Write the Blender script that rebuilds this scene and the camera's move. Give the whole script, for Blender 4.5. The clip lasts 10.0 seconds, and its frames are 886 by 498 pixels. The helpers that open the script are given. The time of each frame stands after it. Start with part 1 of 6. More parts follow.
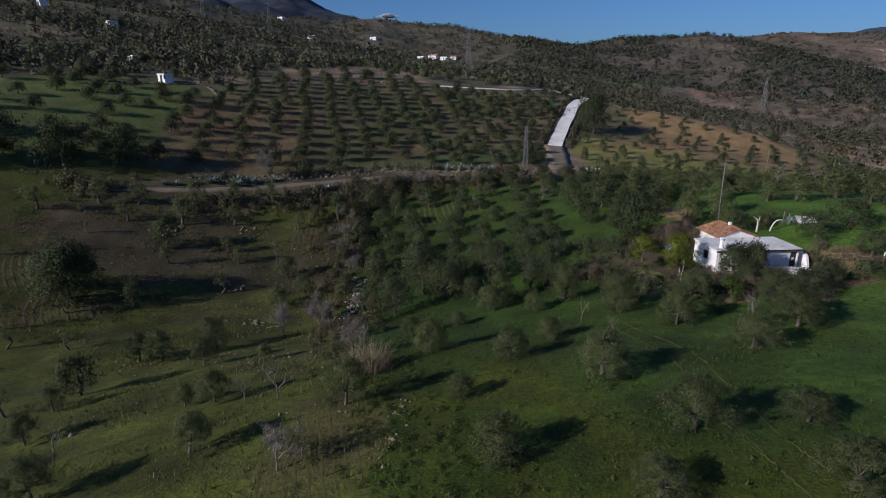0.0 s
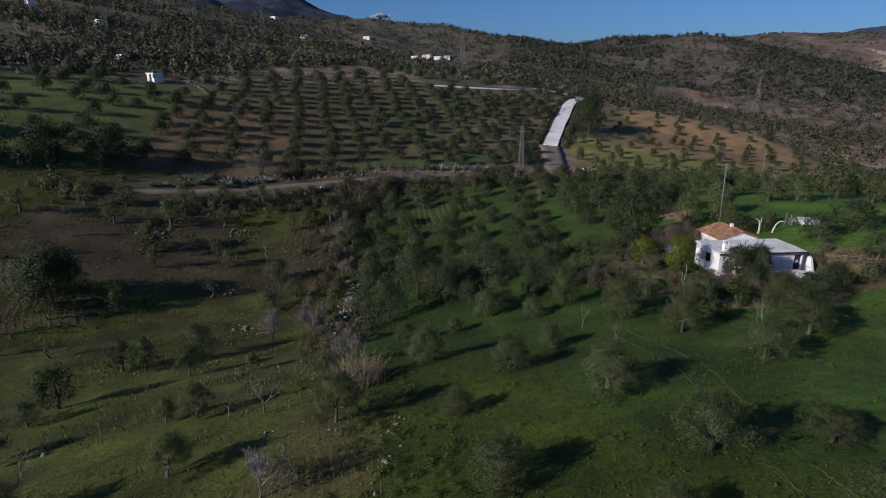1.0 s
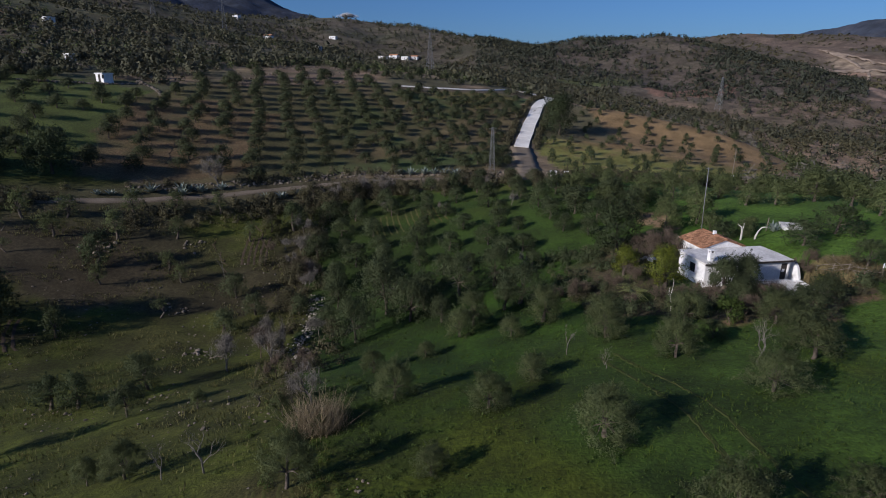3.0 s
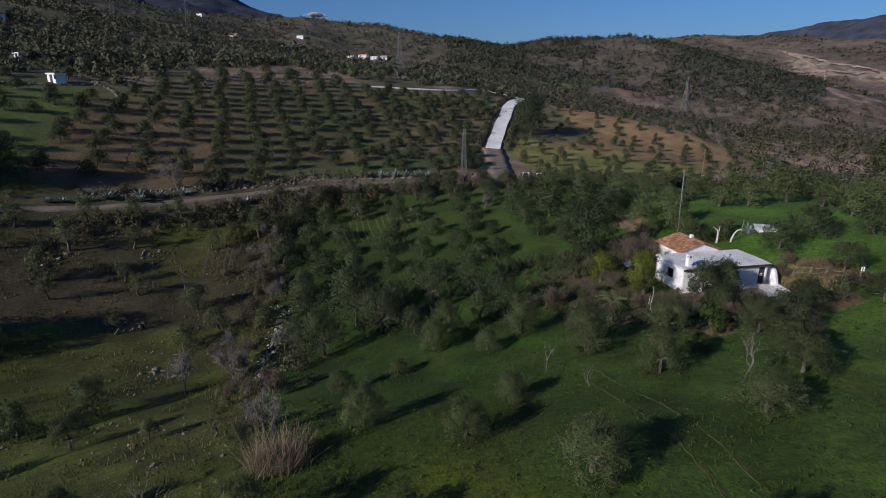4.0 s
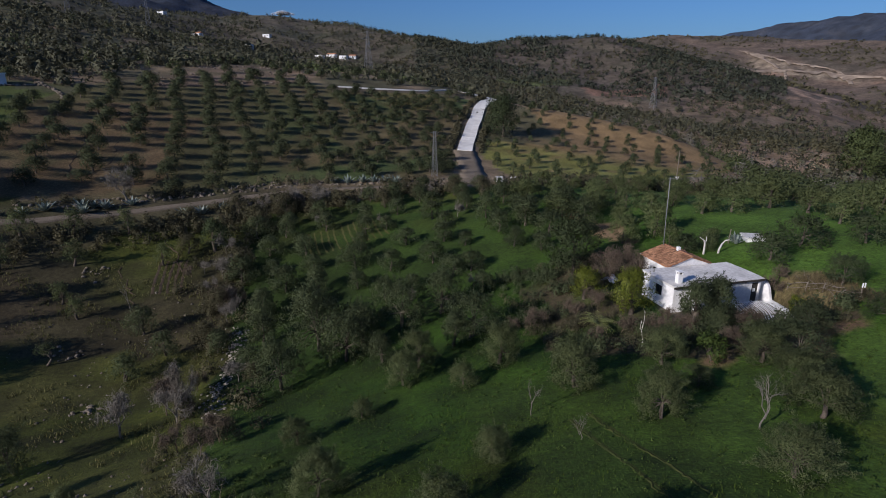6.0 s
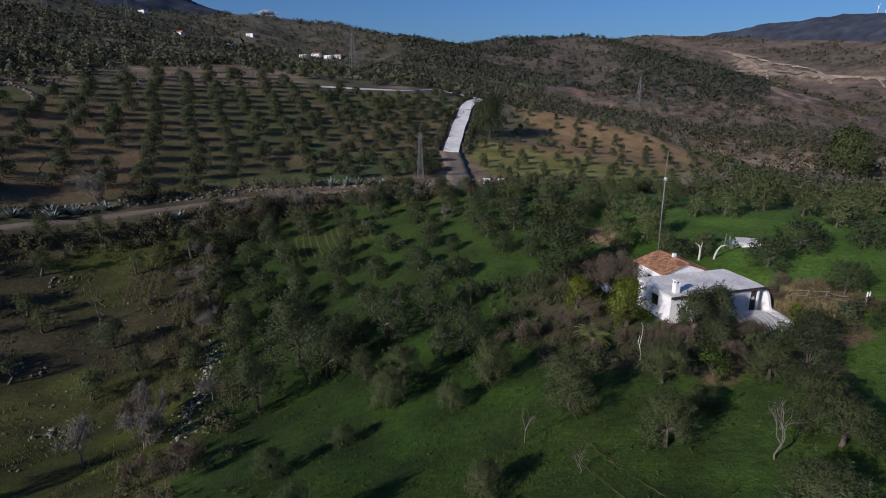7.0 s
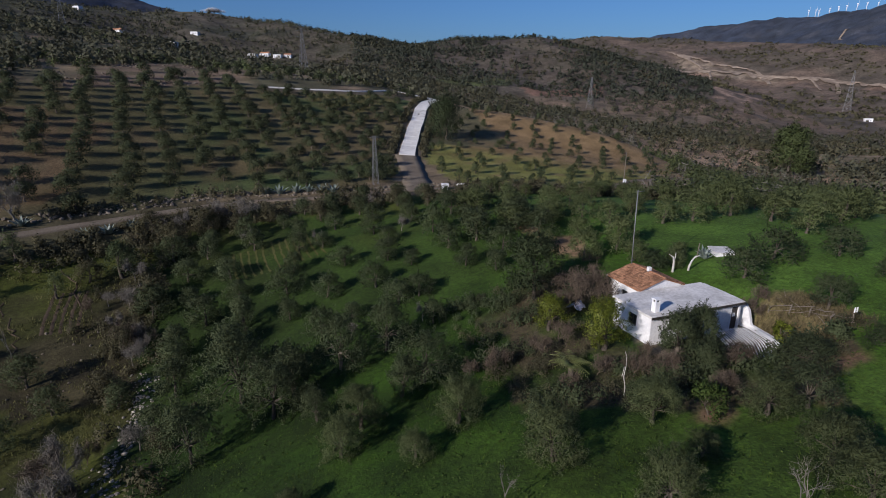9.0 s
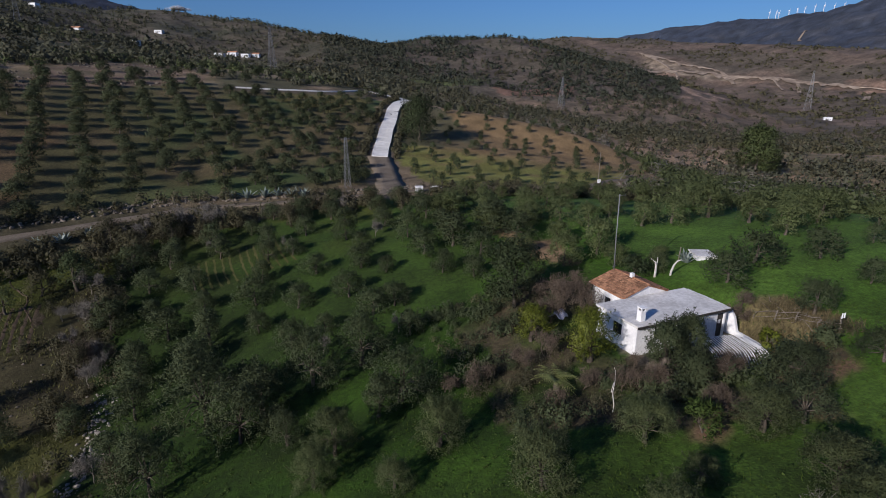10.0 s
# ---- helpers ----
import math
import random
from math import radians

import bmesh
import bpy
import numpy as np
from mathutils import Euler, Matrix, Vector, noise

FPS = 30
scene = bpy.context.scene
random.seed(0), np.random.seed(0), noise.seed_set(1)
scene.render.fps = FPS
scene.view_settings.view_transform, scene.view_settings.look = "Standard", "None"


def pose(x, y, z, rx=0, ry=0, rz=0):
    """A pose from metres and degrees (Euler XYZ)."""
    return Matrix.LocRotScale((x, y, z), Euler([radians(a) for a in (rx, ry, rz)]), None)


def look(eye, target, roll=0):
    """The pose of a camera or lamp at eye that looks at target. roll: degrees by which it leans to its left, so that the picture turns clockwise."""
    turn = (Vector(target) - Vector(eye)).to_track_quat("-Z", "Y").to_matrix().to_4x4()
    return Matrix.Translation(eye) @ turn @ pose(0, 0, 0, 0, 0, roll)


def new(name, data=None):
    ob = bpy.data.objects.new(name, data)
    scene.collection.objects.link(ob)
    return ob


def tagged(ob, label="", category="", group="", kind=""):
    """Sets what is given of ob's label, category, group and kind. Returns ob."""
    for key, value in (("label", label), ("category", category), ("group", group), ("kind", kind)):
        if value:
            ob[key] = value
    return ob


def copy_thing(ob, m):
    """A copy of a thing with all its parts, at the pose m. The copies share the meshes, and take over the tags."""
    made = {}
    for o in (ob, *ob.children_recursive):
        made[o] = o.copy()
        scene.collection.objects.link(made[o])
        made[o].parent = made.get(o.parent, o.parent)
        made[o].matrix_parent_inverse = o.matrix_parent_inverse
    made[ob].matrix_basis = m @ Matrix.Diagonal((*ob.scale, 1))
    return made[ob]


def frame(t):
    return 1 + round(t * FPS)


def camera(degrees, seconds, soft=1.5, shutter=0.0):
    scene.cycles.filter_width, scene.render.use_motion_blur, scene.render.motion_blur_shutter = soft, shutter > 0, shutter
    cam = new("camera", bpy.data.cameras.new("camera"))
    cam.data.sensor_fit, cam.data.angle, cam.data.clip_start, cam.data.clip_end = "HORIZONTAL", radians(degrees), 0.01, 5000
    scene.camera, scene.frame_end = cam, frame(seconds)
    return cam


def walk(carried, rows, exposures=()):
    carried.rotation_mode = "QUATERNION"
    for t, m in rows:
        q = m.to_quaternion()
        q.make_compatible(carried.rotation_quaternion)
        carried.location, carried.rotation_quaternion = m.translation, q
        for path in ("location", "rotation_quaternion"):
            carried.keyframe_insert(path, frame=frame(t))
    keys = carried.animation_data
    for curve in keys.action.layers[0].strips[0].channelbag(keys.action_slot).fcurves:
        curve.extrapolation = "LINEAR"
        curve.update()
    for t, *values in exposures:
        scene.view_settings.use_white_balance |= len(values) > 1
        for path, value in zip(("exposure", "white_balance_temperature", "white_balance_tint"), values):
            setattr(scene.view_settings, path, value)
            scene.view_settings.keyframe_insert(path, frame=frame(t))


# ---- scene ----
# ---- camera ----
cam = camera(77.56, 10.0, soft=1.0)
PATH = [
    (0, -0, 0, 30, 72.95, -0.19, 0),
    (0.5, -0.04, 0.87, 29.91, 72.94, -0.16, -0.11),
    (1, -0.08, 1.84, 29.83, 72.94, -0.18, -0.62),
    (1.5, -0.09, 2.87, 29.76, 72.95, -0.2, -1.38),
    (2, -0.09, 4.01, 29.76, 72.94, -0.2, -1.99),
    (2.5, -0.01, 5.17, 29.81, 72.95, -0.18, -2.63),
    (4, 0.41, 8.91, 29.97, 72.98, -0.15, -6.76),
    (4.5, 0.59, 10.16, 30.05, 72.96, -0.14, -7.88),
    (5, 0.8, 11.47, 30.12, 72.97, -0.14, -8.81),
    (5.5, 1.06, 12.75, 30.16, 72.95, -0.15, -9.34),
    (7, 1.92, 16.72, 30.16, 72.92, -0.15, -11.11),
    (7.5, 2.18, 18.01, 30.17, 72.92, -0.15, -12.59),
    (8, 2.39, 19.3, 30.21, 72.94, -0.14, -14.28),
    (8.5, 2.59, 20.5, 30.25, 72.92, -0.18, -15.03),
    (9, 2.81, 21.7, 30.3, 72.93, -0.21, -15.72),
    (9.5, 3.02, 22.84, 30.32, 72.91, -0.2, -16.95),
    (10, 3.25, 24, 30.35, 72.92, -0.23, -18.55),
]
walk(cam, [(t, pose(*p)) for t, *p in PATH], exposures=[(0, 0.03, 6150, 17), (10, 0.03, 6150, 17)])

# ---- light: clear winter afternoon, low sun ----
SUN_TOWARDS = Vector((-0.866, -0.50, 0.43)).normalized()
elevation = math.asin(SUN_TOWARDS.z)
world = bpy.data.worlds.new("sky")
scene.world = world
world.use_nodes = True
sky = world.node_tree.nodes.new("ShaderNodeTexSky")
sky.sky_type = "NISHITA"
sky.sun_disc = False
sky.sun_elevation = elevation
sky.sun_rotation = math.atan2(SUN_TOWARDS.x, SUN_TOWARDS.y)
sky.altitude = 400
sky.air_density, sky.dust_density, sky.ozone_density = 1.0, 1.35, 10.0
backing = world.node_tree.nodes["Background"]
backing.inputs["Strength"].default_value = 0.079
world.node_tree.links.new(sky.outputs[0], backing.inputs["Color"])
sun = new("sun", bpy.data.lights.new("sun", "SUN"))
sun.data.energy = 4.2
sun.data.angle = radians(0.53)
sun.data.color = (1.0, 0.93, 0.82)
sun.matrix_world = look(SUN_TOWARDS * 300, (0, 0, 0))

# ---- materials ----
def surface(name, dark, light, rough=0.8, grain=8.0, blotch=0.8, bump=0.3, island=0.0, each=0.0, translucent=0.0, metal=0.0, attribute="", rise=0.02, tuft=0.0):
    """A weathered surface: two colours mixed by coarse stains and fine grain (noise per metre), with relief."""
    m = bpy.data.materials.new(name)
    m.use_nodes = True
    n, link = m.node_tree.nodes, m.node_tree.links.new
    bsdf, out = n["Principled BSDF"], n["Material Output"]
    place = n.new("ShaderNodeTexCoord") if not attribute else n.new("ShaderNodeNewGeometry")
    where = place.outputs["Object"] if not attribute else place.outputs["Position"]
    coarse, fine = n.new("ShaderNodeTexNoise"), n.new("ShaderNodeTexNoise")
    coarse.inputs["Scale"].default_value, fine.inputs["Scale"].default_value = blotch, grain
    coarse.inputs["Detail"].default_value, fine.inputs["Detail"].default_value = 4, 6
    link(where, coarse.inputs["Vector"]), link(where, fine.inputs["Vector"])
    blend = n.new("ShaderNodeMath")
    blend.operation = "ADD"
    link(coarse.outputs["Fac"], blend.inputs[0]), link(fine.outputs["Fac"], blend.inputs[1])
    spread = n.new("ShaderNodeMapRange")
    spread.inputs["From Min"].default_value, spread.inputs["From Max"].default_value = 0.72, 1.28
    link(blend.outputs[0], spread.inputs["Value"])
    mix = n.new("ShaderNodeMix")
    mix.data_type = "RGBA"
    mix.inputs["A"].default_value, mix.inputs["B"].default_value = (*dark, 1), (*light, 1)
    link(spread.outputs[0], mix.inputs["Factor"])
    colour = mix.outputs["Result"]
    if attribute:
        cover = n.new("ShaderNodeAttribute")
        cover.attribute_name = attribute
        times = n.new("ShaderNodeMix")
        times.data_type, times.blend_type = "RGBA", "MULTIPLY"
        times.inputs["Factor"].default_value = 1
        link(cover.outputs["Color"], times.inputs["A"]), link(colour, times.inputs["B"])
        colour = times.outputs["Result"]
        clod, swing, deep = n.new("ShaderNodeTexNoise"), n.new("ShaderNodeMapRange"), n.new("ShaderNodeHueSaturation")
        clod.inputs["Scale"].default_value, clod.inputs["Detail"].default_value = 2.3, 3
        link(where, clod.inputs["Vector"]), link(clod.outputs["Fac"], swing.inputs["Value"])
        swing.inputs["From Min"].default_value, swing.inputs["From Max"].default_value = 0.3, 0.7
        swing.inputs["To Min"].default_value, swing.inputs["To Max"].default_value = 1 - tuft, 1 + tuft
        link(swing.outputs[0], deep.inputs["Value"]), link(colour, deep.inputs["Color"])
        colour = deep.outputs["Color"]
    if island or each:
        vary = n.new("ShaderNodeHueSaturation")
        source = n.new("ShaderNodeNewGeometry").outputs["Random Per Island"] if island else n.new("ShaderNodeObjectInfo").outputs["Random"]
        amount = island or each
        span = n.new("ShaderNodeMapRange")
        span.inputs["To Min"].default_value, span.inputs["To Max"].default_value = 1 - amount, 1 + amount
        link(source, span.inputs["Value"]), link(span.outputs[0], vary.inputs["Value"])
        link(colour, vary.inputs["Color"])
        colour = vary.outputs["Color"]
        if island and each:
            vary2, span2 = n.new("ShaderNodeHueSaturation"), n.new("ShaderNodeMapRange")
            span2.inputs["To Min"].default_value, span2.inputs["To Max"].default_value = 1 - each, 1 + each
            link(n.new("ShaderNodeObjectInfo").outputs["Random"], span2.inputs["Value"]), link(span2.outputs[0], vary2.inputs["Value"])
            link(colour, vary2.inputs["Color"])
            colour = vary2.outputs["Color"]
    link(colour, bsdf.inputs["Base Color"])
    bsdf.inputs["Roughness"].default_value = rough
    bsdf.inputs["Metallic"].default_value = metal
    bsdf.inputs["Specular IOR Level"].default_value = 0.25
    if bump:
        relief = n.new("ShaderNodeBump")
        relief.inputs["Strength"].default_value, relief.inputs["Distance"].default_value = bump, rise
        link(fine.outputs["Fac"], relief.inputs["Height"]), link(relief.outputs[0], bsdf.inputs["Normal"])
    if translucent:
        glow, join = n.new("ShaderNodeBsdfTranslucent"), n.new("ShaderNodeMixShader")
        join.inputs[0].default_value = translucent
        link(colour, glow.inputs["Color"]), link(bsdf.outputs[0], join.inputs[1]), link(glow.outputs[0], join.inputs[2])
        link(join.outputs[0], out.inputs["Surface"])
    return m


EARTH = surface("earth_and_grass", (0.55, 0.55, 0.5), (1.4, 1.4, 1.35), 0.95, 6.5, 0.17, 0.6, attribute="cover", rise=0.1, tuft=0.3)
OLIVE_LEAF = surface("olive_leaf", (0.056, 0.074, 0.029), (0.126, 0.148, 0.063), 0.85, 3, 1.2, 0, island=0.1, each=0.2, translucent=0.3)
GREEN_OLIVE = surface("lush_olive_leaf", (0.068, 0.090, 0.033), (0.146, 0.170, 0.070), 0.85, 3, 1.2, 0, island=0.1, each=0.2, translucent=0.3)
ORCHARD_LEAF = surface("orchard_olive_leaf", (0.043, 0.060, 0.026), (0.094, 0.114, 0.054), 0.85, 3, 1.2, 0, island=0.1, each=0.2, translucent=0.3)
ROW_LEAF = surface("hillside_olive_leaf", (0.034, 0.044, 0.021), (0.071, 0.084, 0.041), 0.85, 3, 1.2, 0, island=0.1, each=0.2, translucent=0.25)
HILL_LEAF = surface("pine_and_oak_leaf", (0.032, 0.038, 0.026), (0.066, 0.074, 0.05), 0.8, 0.5, 0.03, 0, island=0.15, translucent=0.1)
DARK_LEAF = surface("carob_leaf", (0.030, 0.044, 0.018), (0.060, 0.080, 0.033), 0.8, 3, 1.2, 0, island=0.25, each=0.15, translucent=0.2)
CITRUS_LEAF = surface("citrus_leaf", (0.075, 0.10, 0.012), (0.17, 0.19, 0.025), 0.5, 3, 1.2, 0, island=0.4, translucent=0.25)
PINE_LEAF = surface("pine_needles", (0.042, 0.058, 0.020), (0.085, 0.108, 0.038), 0.8, 3, 1.2, 0, island=0.3, translucent=0.1)
SCRUB_LEAF = surface("scrub_leaf", (0.056, 0.054, 0.029), (0.126, 0.115, 0.065), 0.9, 0.5, 0.05, 0, island=0.15, translucent=0.25)
WOOD_LEAF = surface("far_wood_leaf", (0.054, 0.057, 0.037), (0.108, 0.108, 0.067), 0.9, 0.5, 0.03, 0, island=0.13, translucent=0.2)
BARE_TWIG = surface("bare_twigs", (0.105, 0.094, 0.078), (0.20, 0.18, 0.155), 0.85, 6, 2, 0, island=0.3)
RED_TWIG = surface("red_brown_twigs", (0.068, 0.051, 0.037), (0.13, 0.1, 0.072), 0.85, 6, 2, 0, island=0.35)
DRY_REED = surface("dry_reed", (0.165, 0.132, 0.078), (0.30, 0.245, 0.155), 0.85, 6, 2, 0, island=0.35, translucent=0.15)
STRAW = surface("brown_straw", (0.085, 0.068, 0.034), (0.17, 0.135, 0.07), 0.85, 6, 2, 0, island=0.35, translucent=0.15)
BLOSSOM = surface("pale_blossom", (0.5, 0.42, 0.42), (0.75, 0.68, 0.66), 0.7, 6, 2, 0, island=0.2, translucent=0.2)
DRY_GRASS = surface("dry_grass_blades", (0.075, 0.080, 0.022), (0.14, 0.13, 0.05), 0.8, 0.6, 0.12, 0, island=0.4, translucent=0.2)
GRASS_BLADE = surface("grass_blades", (0.036, 0.064, 0.004), (0.066, 0.100, 0.008), 0.8, 0.6, 0.12, 0, island=0.25, translucent=0.25)
WEED_LEAF = surface("green_weed_leaf", (0.036, 0.064, 0.012), (0.078, 0.112, 0.024), 0.8, 3, 1.2, 0, island=0.25, translucent=0.25)
AGAVE_LEAF = surface("agave_leaf", (0.12, 0.15, 0.13), (0.24, 0.28, 0.24), 0.5, 3, 1, 0, island=0.2)
PALM_LEAF = surface("palm_leaf", (0.13, 0.15, 0.04), (0.28, 0.30, 0.11), 0.5, 3, 1, 0, island=0.3, translucent=0.2)
BARK = surface("olive_bark", (0.055, 0.045, 0.036), (0.14, 0.115, 0.09), 0.95, 14, 2, 0.8, each=0.2)
WHITE_BARK = surface("limewashed_bark", (0.42, 0.39, 0.35), (0.72, 0.69, 0.64), 0.9, 10, 2, 0.6)
ROCK = surface("limestone", (0.11, 0.09, 0.068), (0.225, 0.19, 0.148), 0.95, 9, 1.2, 0.7, island=0.3)
PALE_ROCK = surface("pale_limestone", (0.19, 0.165, 0.135), (0.36, 0.325, 0.275), 0.95, 9, 1.2, 0.7, island=0.35)
CONCRETE = surface("fresh_concrete", (0.62, 0.60, 0.56), (0.82, 0.80, 0.755), 0.9, 6, 0.5, 0.3, each=0.08)
RUT = surface("bare_wheel_rut", (0.034, 0.046, 0.010), (0.06, 0.066, 0.016), 0.95, 4, 0.6, 0.6)
TRACK = surface("gravel_track", (0.125, 0.10, 0.072), (0.225, 0.184, 0.138), 0.95, 5, 0.4, 0.6)
LIMEWASH = surface("limewashed_wall", (0.66, 0.66, 0.67), (0.86, 0.86, 0.86), 0.9, 5, 0.9, 0.35)
CUT_EARTH = surface("pale_cut_earth", (0.15, 0.112, 0.082), (0.38, 0.305, 0.235), 0.95, 0.12, 0.05, 0.3, rise=0.5)
ROOF_COAT = surface("grey_roof_coating", (0.50, 0.485, 0.46), (0.80, 0.785, 0.76), 0.85, 4, 0.55, 0.3)
CLAY = surface("clay_tile", (0.24, 0.105, 0.055), (0.46, 0.24, 0.14), 0.9, 7, 1.2, 0.4, each=0.35)
COVER = surface("bluish_plastic", (0.45, 0.45, 0.55), (0.7, 0.7, 0.78), 0.4, 5, 2, 0.2)
SHEET = surface("corrugated_sheet", (0.40, 0.41, 0.42), (0.60, 0.61, 0.62), 0.5, 5, 1, 0.05)
STEEL = surface("galvanised_steel", (0.17, 0.175, 0.18), (0.29, 0.29, 0.29), 0.6, 8, 1, 0.1, metal=0.4)
DARK_PAINT = surface("dark_painted_wood", (0.03, 0.027, 0.025), (0.07, 0.06, 0.055), 0.6, 12, 2, 0.3)
GLASS = surface("window_glass", (0.015, 0.018, 0.02), (0.03, 0.035, 0.04), 0.08, 2, 1, 0)
WEATHERED = surface("weathered_wood", (0.12, 0.10, 0.08), (0.26, 0.22, 0.18), 0.95, 14, 2, 0.5)
CLOUD = surface("cloud_white", (0.8, 0.8, 0.82), (0.92, 0.92, 0.93), 1.0, 0.05, 0.01, 0)
veil, thin = CLOUD.node_tree.nodes.new("ShaderNodeBsdfTransparent"), CLOUD.node_tree.nodes.new("ShaderNodeMixShader")
thin.inputs[0].default_value = 0.9
CLOUD.node_tree.links.new(CLOUD.node_tree.nodes["Principled BSDF"].outputs[0], thin.inputs[1])
CLOUD.node_tree.links.new(veil.outputs[0], thin.inputs[2])
CLOUD.node_tree.links.new(thin.outputs[0], CLOUD.node_tree.nodes["Material Output"].inputs["Surface"])
# ---- landform ----
KNOLLS = [
    (-10, 45, 31, 2.31), (10, 64, 29, 3.45), (-11, 68, 34, -9.16), (24, 45, 38, -11.03),
    (-2, 23, 32, 0.21), (18, 28, 31, 6.33), (-30, 40, 35, 3.26), (4, 87, 31, 0.86),
    (26, 78, 36, -0.03), (30, 10, 42, 1.17), (-30, 10, 41, 3.29), (0, 0, 40, -2.48),
    (-50, 40, 47, -12.71), (52, 63, 46, 7.37), (-48, 88, 55, -4.54), (60, 30, 49, -0.82),
    (2, 114, 46, -3.96), (27, 112, 42, 3.82), (-80, 60, 52, 0.25), (60, 110, 56, -5.98),
    (0, -40, 75, 3.47), (-32, 135, 66, -3.79), (-60, -20, 78, -4.5), (60, -20, 66, 1.97),
]
FOLDS = [
    (-80, 100, 67, -0.87), (100, 60, 68, 5.22), (100, 0, 75, -0.42), (-110, 30, 87, -2.15),
    (11, 174, 76, -3.61), (83, 144, 65, 6.95), (51, 168, 64, -6.21), (120, 110, 82, -5.93),
    (-76, 162, 83, 4.4), (53, 222, 91, 13.23), (-30, 235, 107, 9.45), (-120, 200, 131, -12.07),
    (170, 190, 131, -15.02), (115, 255, 129, 0.17), (-40, 320, 170, -14.56), (-170, 305, 174, -6.38),
    (-300, 300, 260, 65.73), (250, 350, 212, -5.24), (-100, 450, 221, 18.38), (150, 450, 244, 0.47),
    (0, 500, 251, 12.21), (400, 420, 260, -27.61), (300, 646, 260, 15.43), (600, 600, 260, -28.24),
    (800, 800, 260, -21.11),
    # brow of the brown field
    (66, 205, 16, 1.96), (80, 197, 16, 3.08), (92, 192, 16, 1.3), (104, 184, 16, 2.4), (112, 174, 14, 2.06), (86, 178, 18, -0.71),
    (98, 168, 16, -0.41), (72, 186, 18, -0.78), (104, 200, 18, 2.55), (118, 190, 16, 0.97), (70, 165, 20, 0.95), (100, 155, 16, 1.15),
]
# crests of the hills round the valley: (x, y, z) along each, slope of its flank, rounding of its top
WEST_SLOPE = [(-1150, 300, 205), (-860, 520, 185), (-621, 719, 163), (-512, 800, 150), (-419, 864, 140), (-343, 939, 132), (-275, 1013, 128), (-226, 1056, 129), (-169, 1077, 133), (-123, 1078, 135), (-87, 1076, 130), (-5, 1040, 119), (60, 968, 101), (103, 934, 93), (141, 889, 80), (200, 860, 55)]
WOODED_HILL = [(150, 960, 74), (243, 918, 83), (290, 905, 92), (340, 898, 91), (398, 895, 95), (443, 897, 87), (477, 902, 80), (560, 960, 50)]
QUARRY_HILL = [(700, 1640, 100), (827, 1568, 124), (883, 1537, 147), (978, 1537, 151), (1057, 1483, 147), (1167, 1397, 136), (1289, 1136, 115), (1324, 928, 96), (1350, 600, 70), (1350, 200, 40)]
WIND_RANGE = [(1900, 3700, 250), (2372, 3492, 292), (2520, 3387, 320), (2710, 3236, 366), (2952, 3014, 394), (3162, 2792, 407), (3260, 2515, 415), (3277, 2323, 450), (3350, 1900, 560), (3400, 1200, 520), (3300, 300, 400)]
WEST_PEAK = [(-431, 2954, 285), (-517, 2940, 308), (-631, 2918, 350), (-770, 2884, 420), (-1001, 2812, 530), (-1404, 2634, 620), (-1742, 2424, 580), (-2300, 2500, 400)]
NORTH_GAP = [(-431, 2954, 190), (200, 3100, 130), (900, 3200, 170), (1900, 3700, 240)]
SOUTH_RIM = [(-2300, 2500, 300), (-3000, 1500, 200), (-2600, -600, 180), (-1500, -2200, 160), (400, -2800, 180), (2200, -1900, 220), (3300, 300, 400)]
_perm = np.random.RandomState(7).permutation(512)
_perm = np.concatenate([_perm, _perm])


def noise2(x, y):
    """Smooth lattice noise, -1 to 1."""
    xi, yi = np.floor(x).astype(int), np.floor(y).astype(int)
    u, v = x - xi, y - yi
    u, v = u * u * u * (u * (u * 6 - 15) + 10), v * v * v * (v * (v * 6 - 15) + 10)
    val = lambda a, b: _perm[(_perm[a & 511] + b) & 511] / 255.5 - 1
    top = val(xi, yi) * (1 - u) + val(xi + 1, yi) * u
    low = val(xi, yi + 1) * (1 - u) + val(xi + 1, yi + 1) * u
    return top * (1 - v) + low * v


def fractal(x, y, octaves=4):
    total, gain = 0 * x, 1.0
    for k in range(octaves):
        total = total + gain * noise2(x * 2 ** k + 17.3 * k, y * 2 ** k - 9.1 * k)
        gain *= 0.5
    return total


def along(x, y, line):
    """Distance of points from a polyline, and the line's last value where they are nearest to it."""
    best, value = np.full(np.shape(x), 1e9), np.zeros(np.shape(x))
    for a, b in zip(line, line[1:]):
        dx, dy = b[0] - a[0], b[1] - a[1]
        s = np.clip(((x - a[0]) * dx + (y - a[1]) * dy) / (dx * dx + dy * dy), 0, 1)
        d = np.hypot(x - a[0] - s * dx, y - a[1] - s * dy)
        near = d < best
        best, value = np.where(near, d, best), np.where(near, a[-1] + s * (b[-1] - a[-1]), value)
    return best, value


def bulge(h, k, soft):
    """The higher of two heights, with a rounded foot."""
    m = np.clip(0.5 + 0.5 * (k - h) / soft, 0, 1)
    return h + (k - h) * m + soft * m * (1 - m)


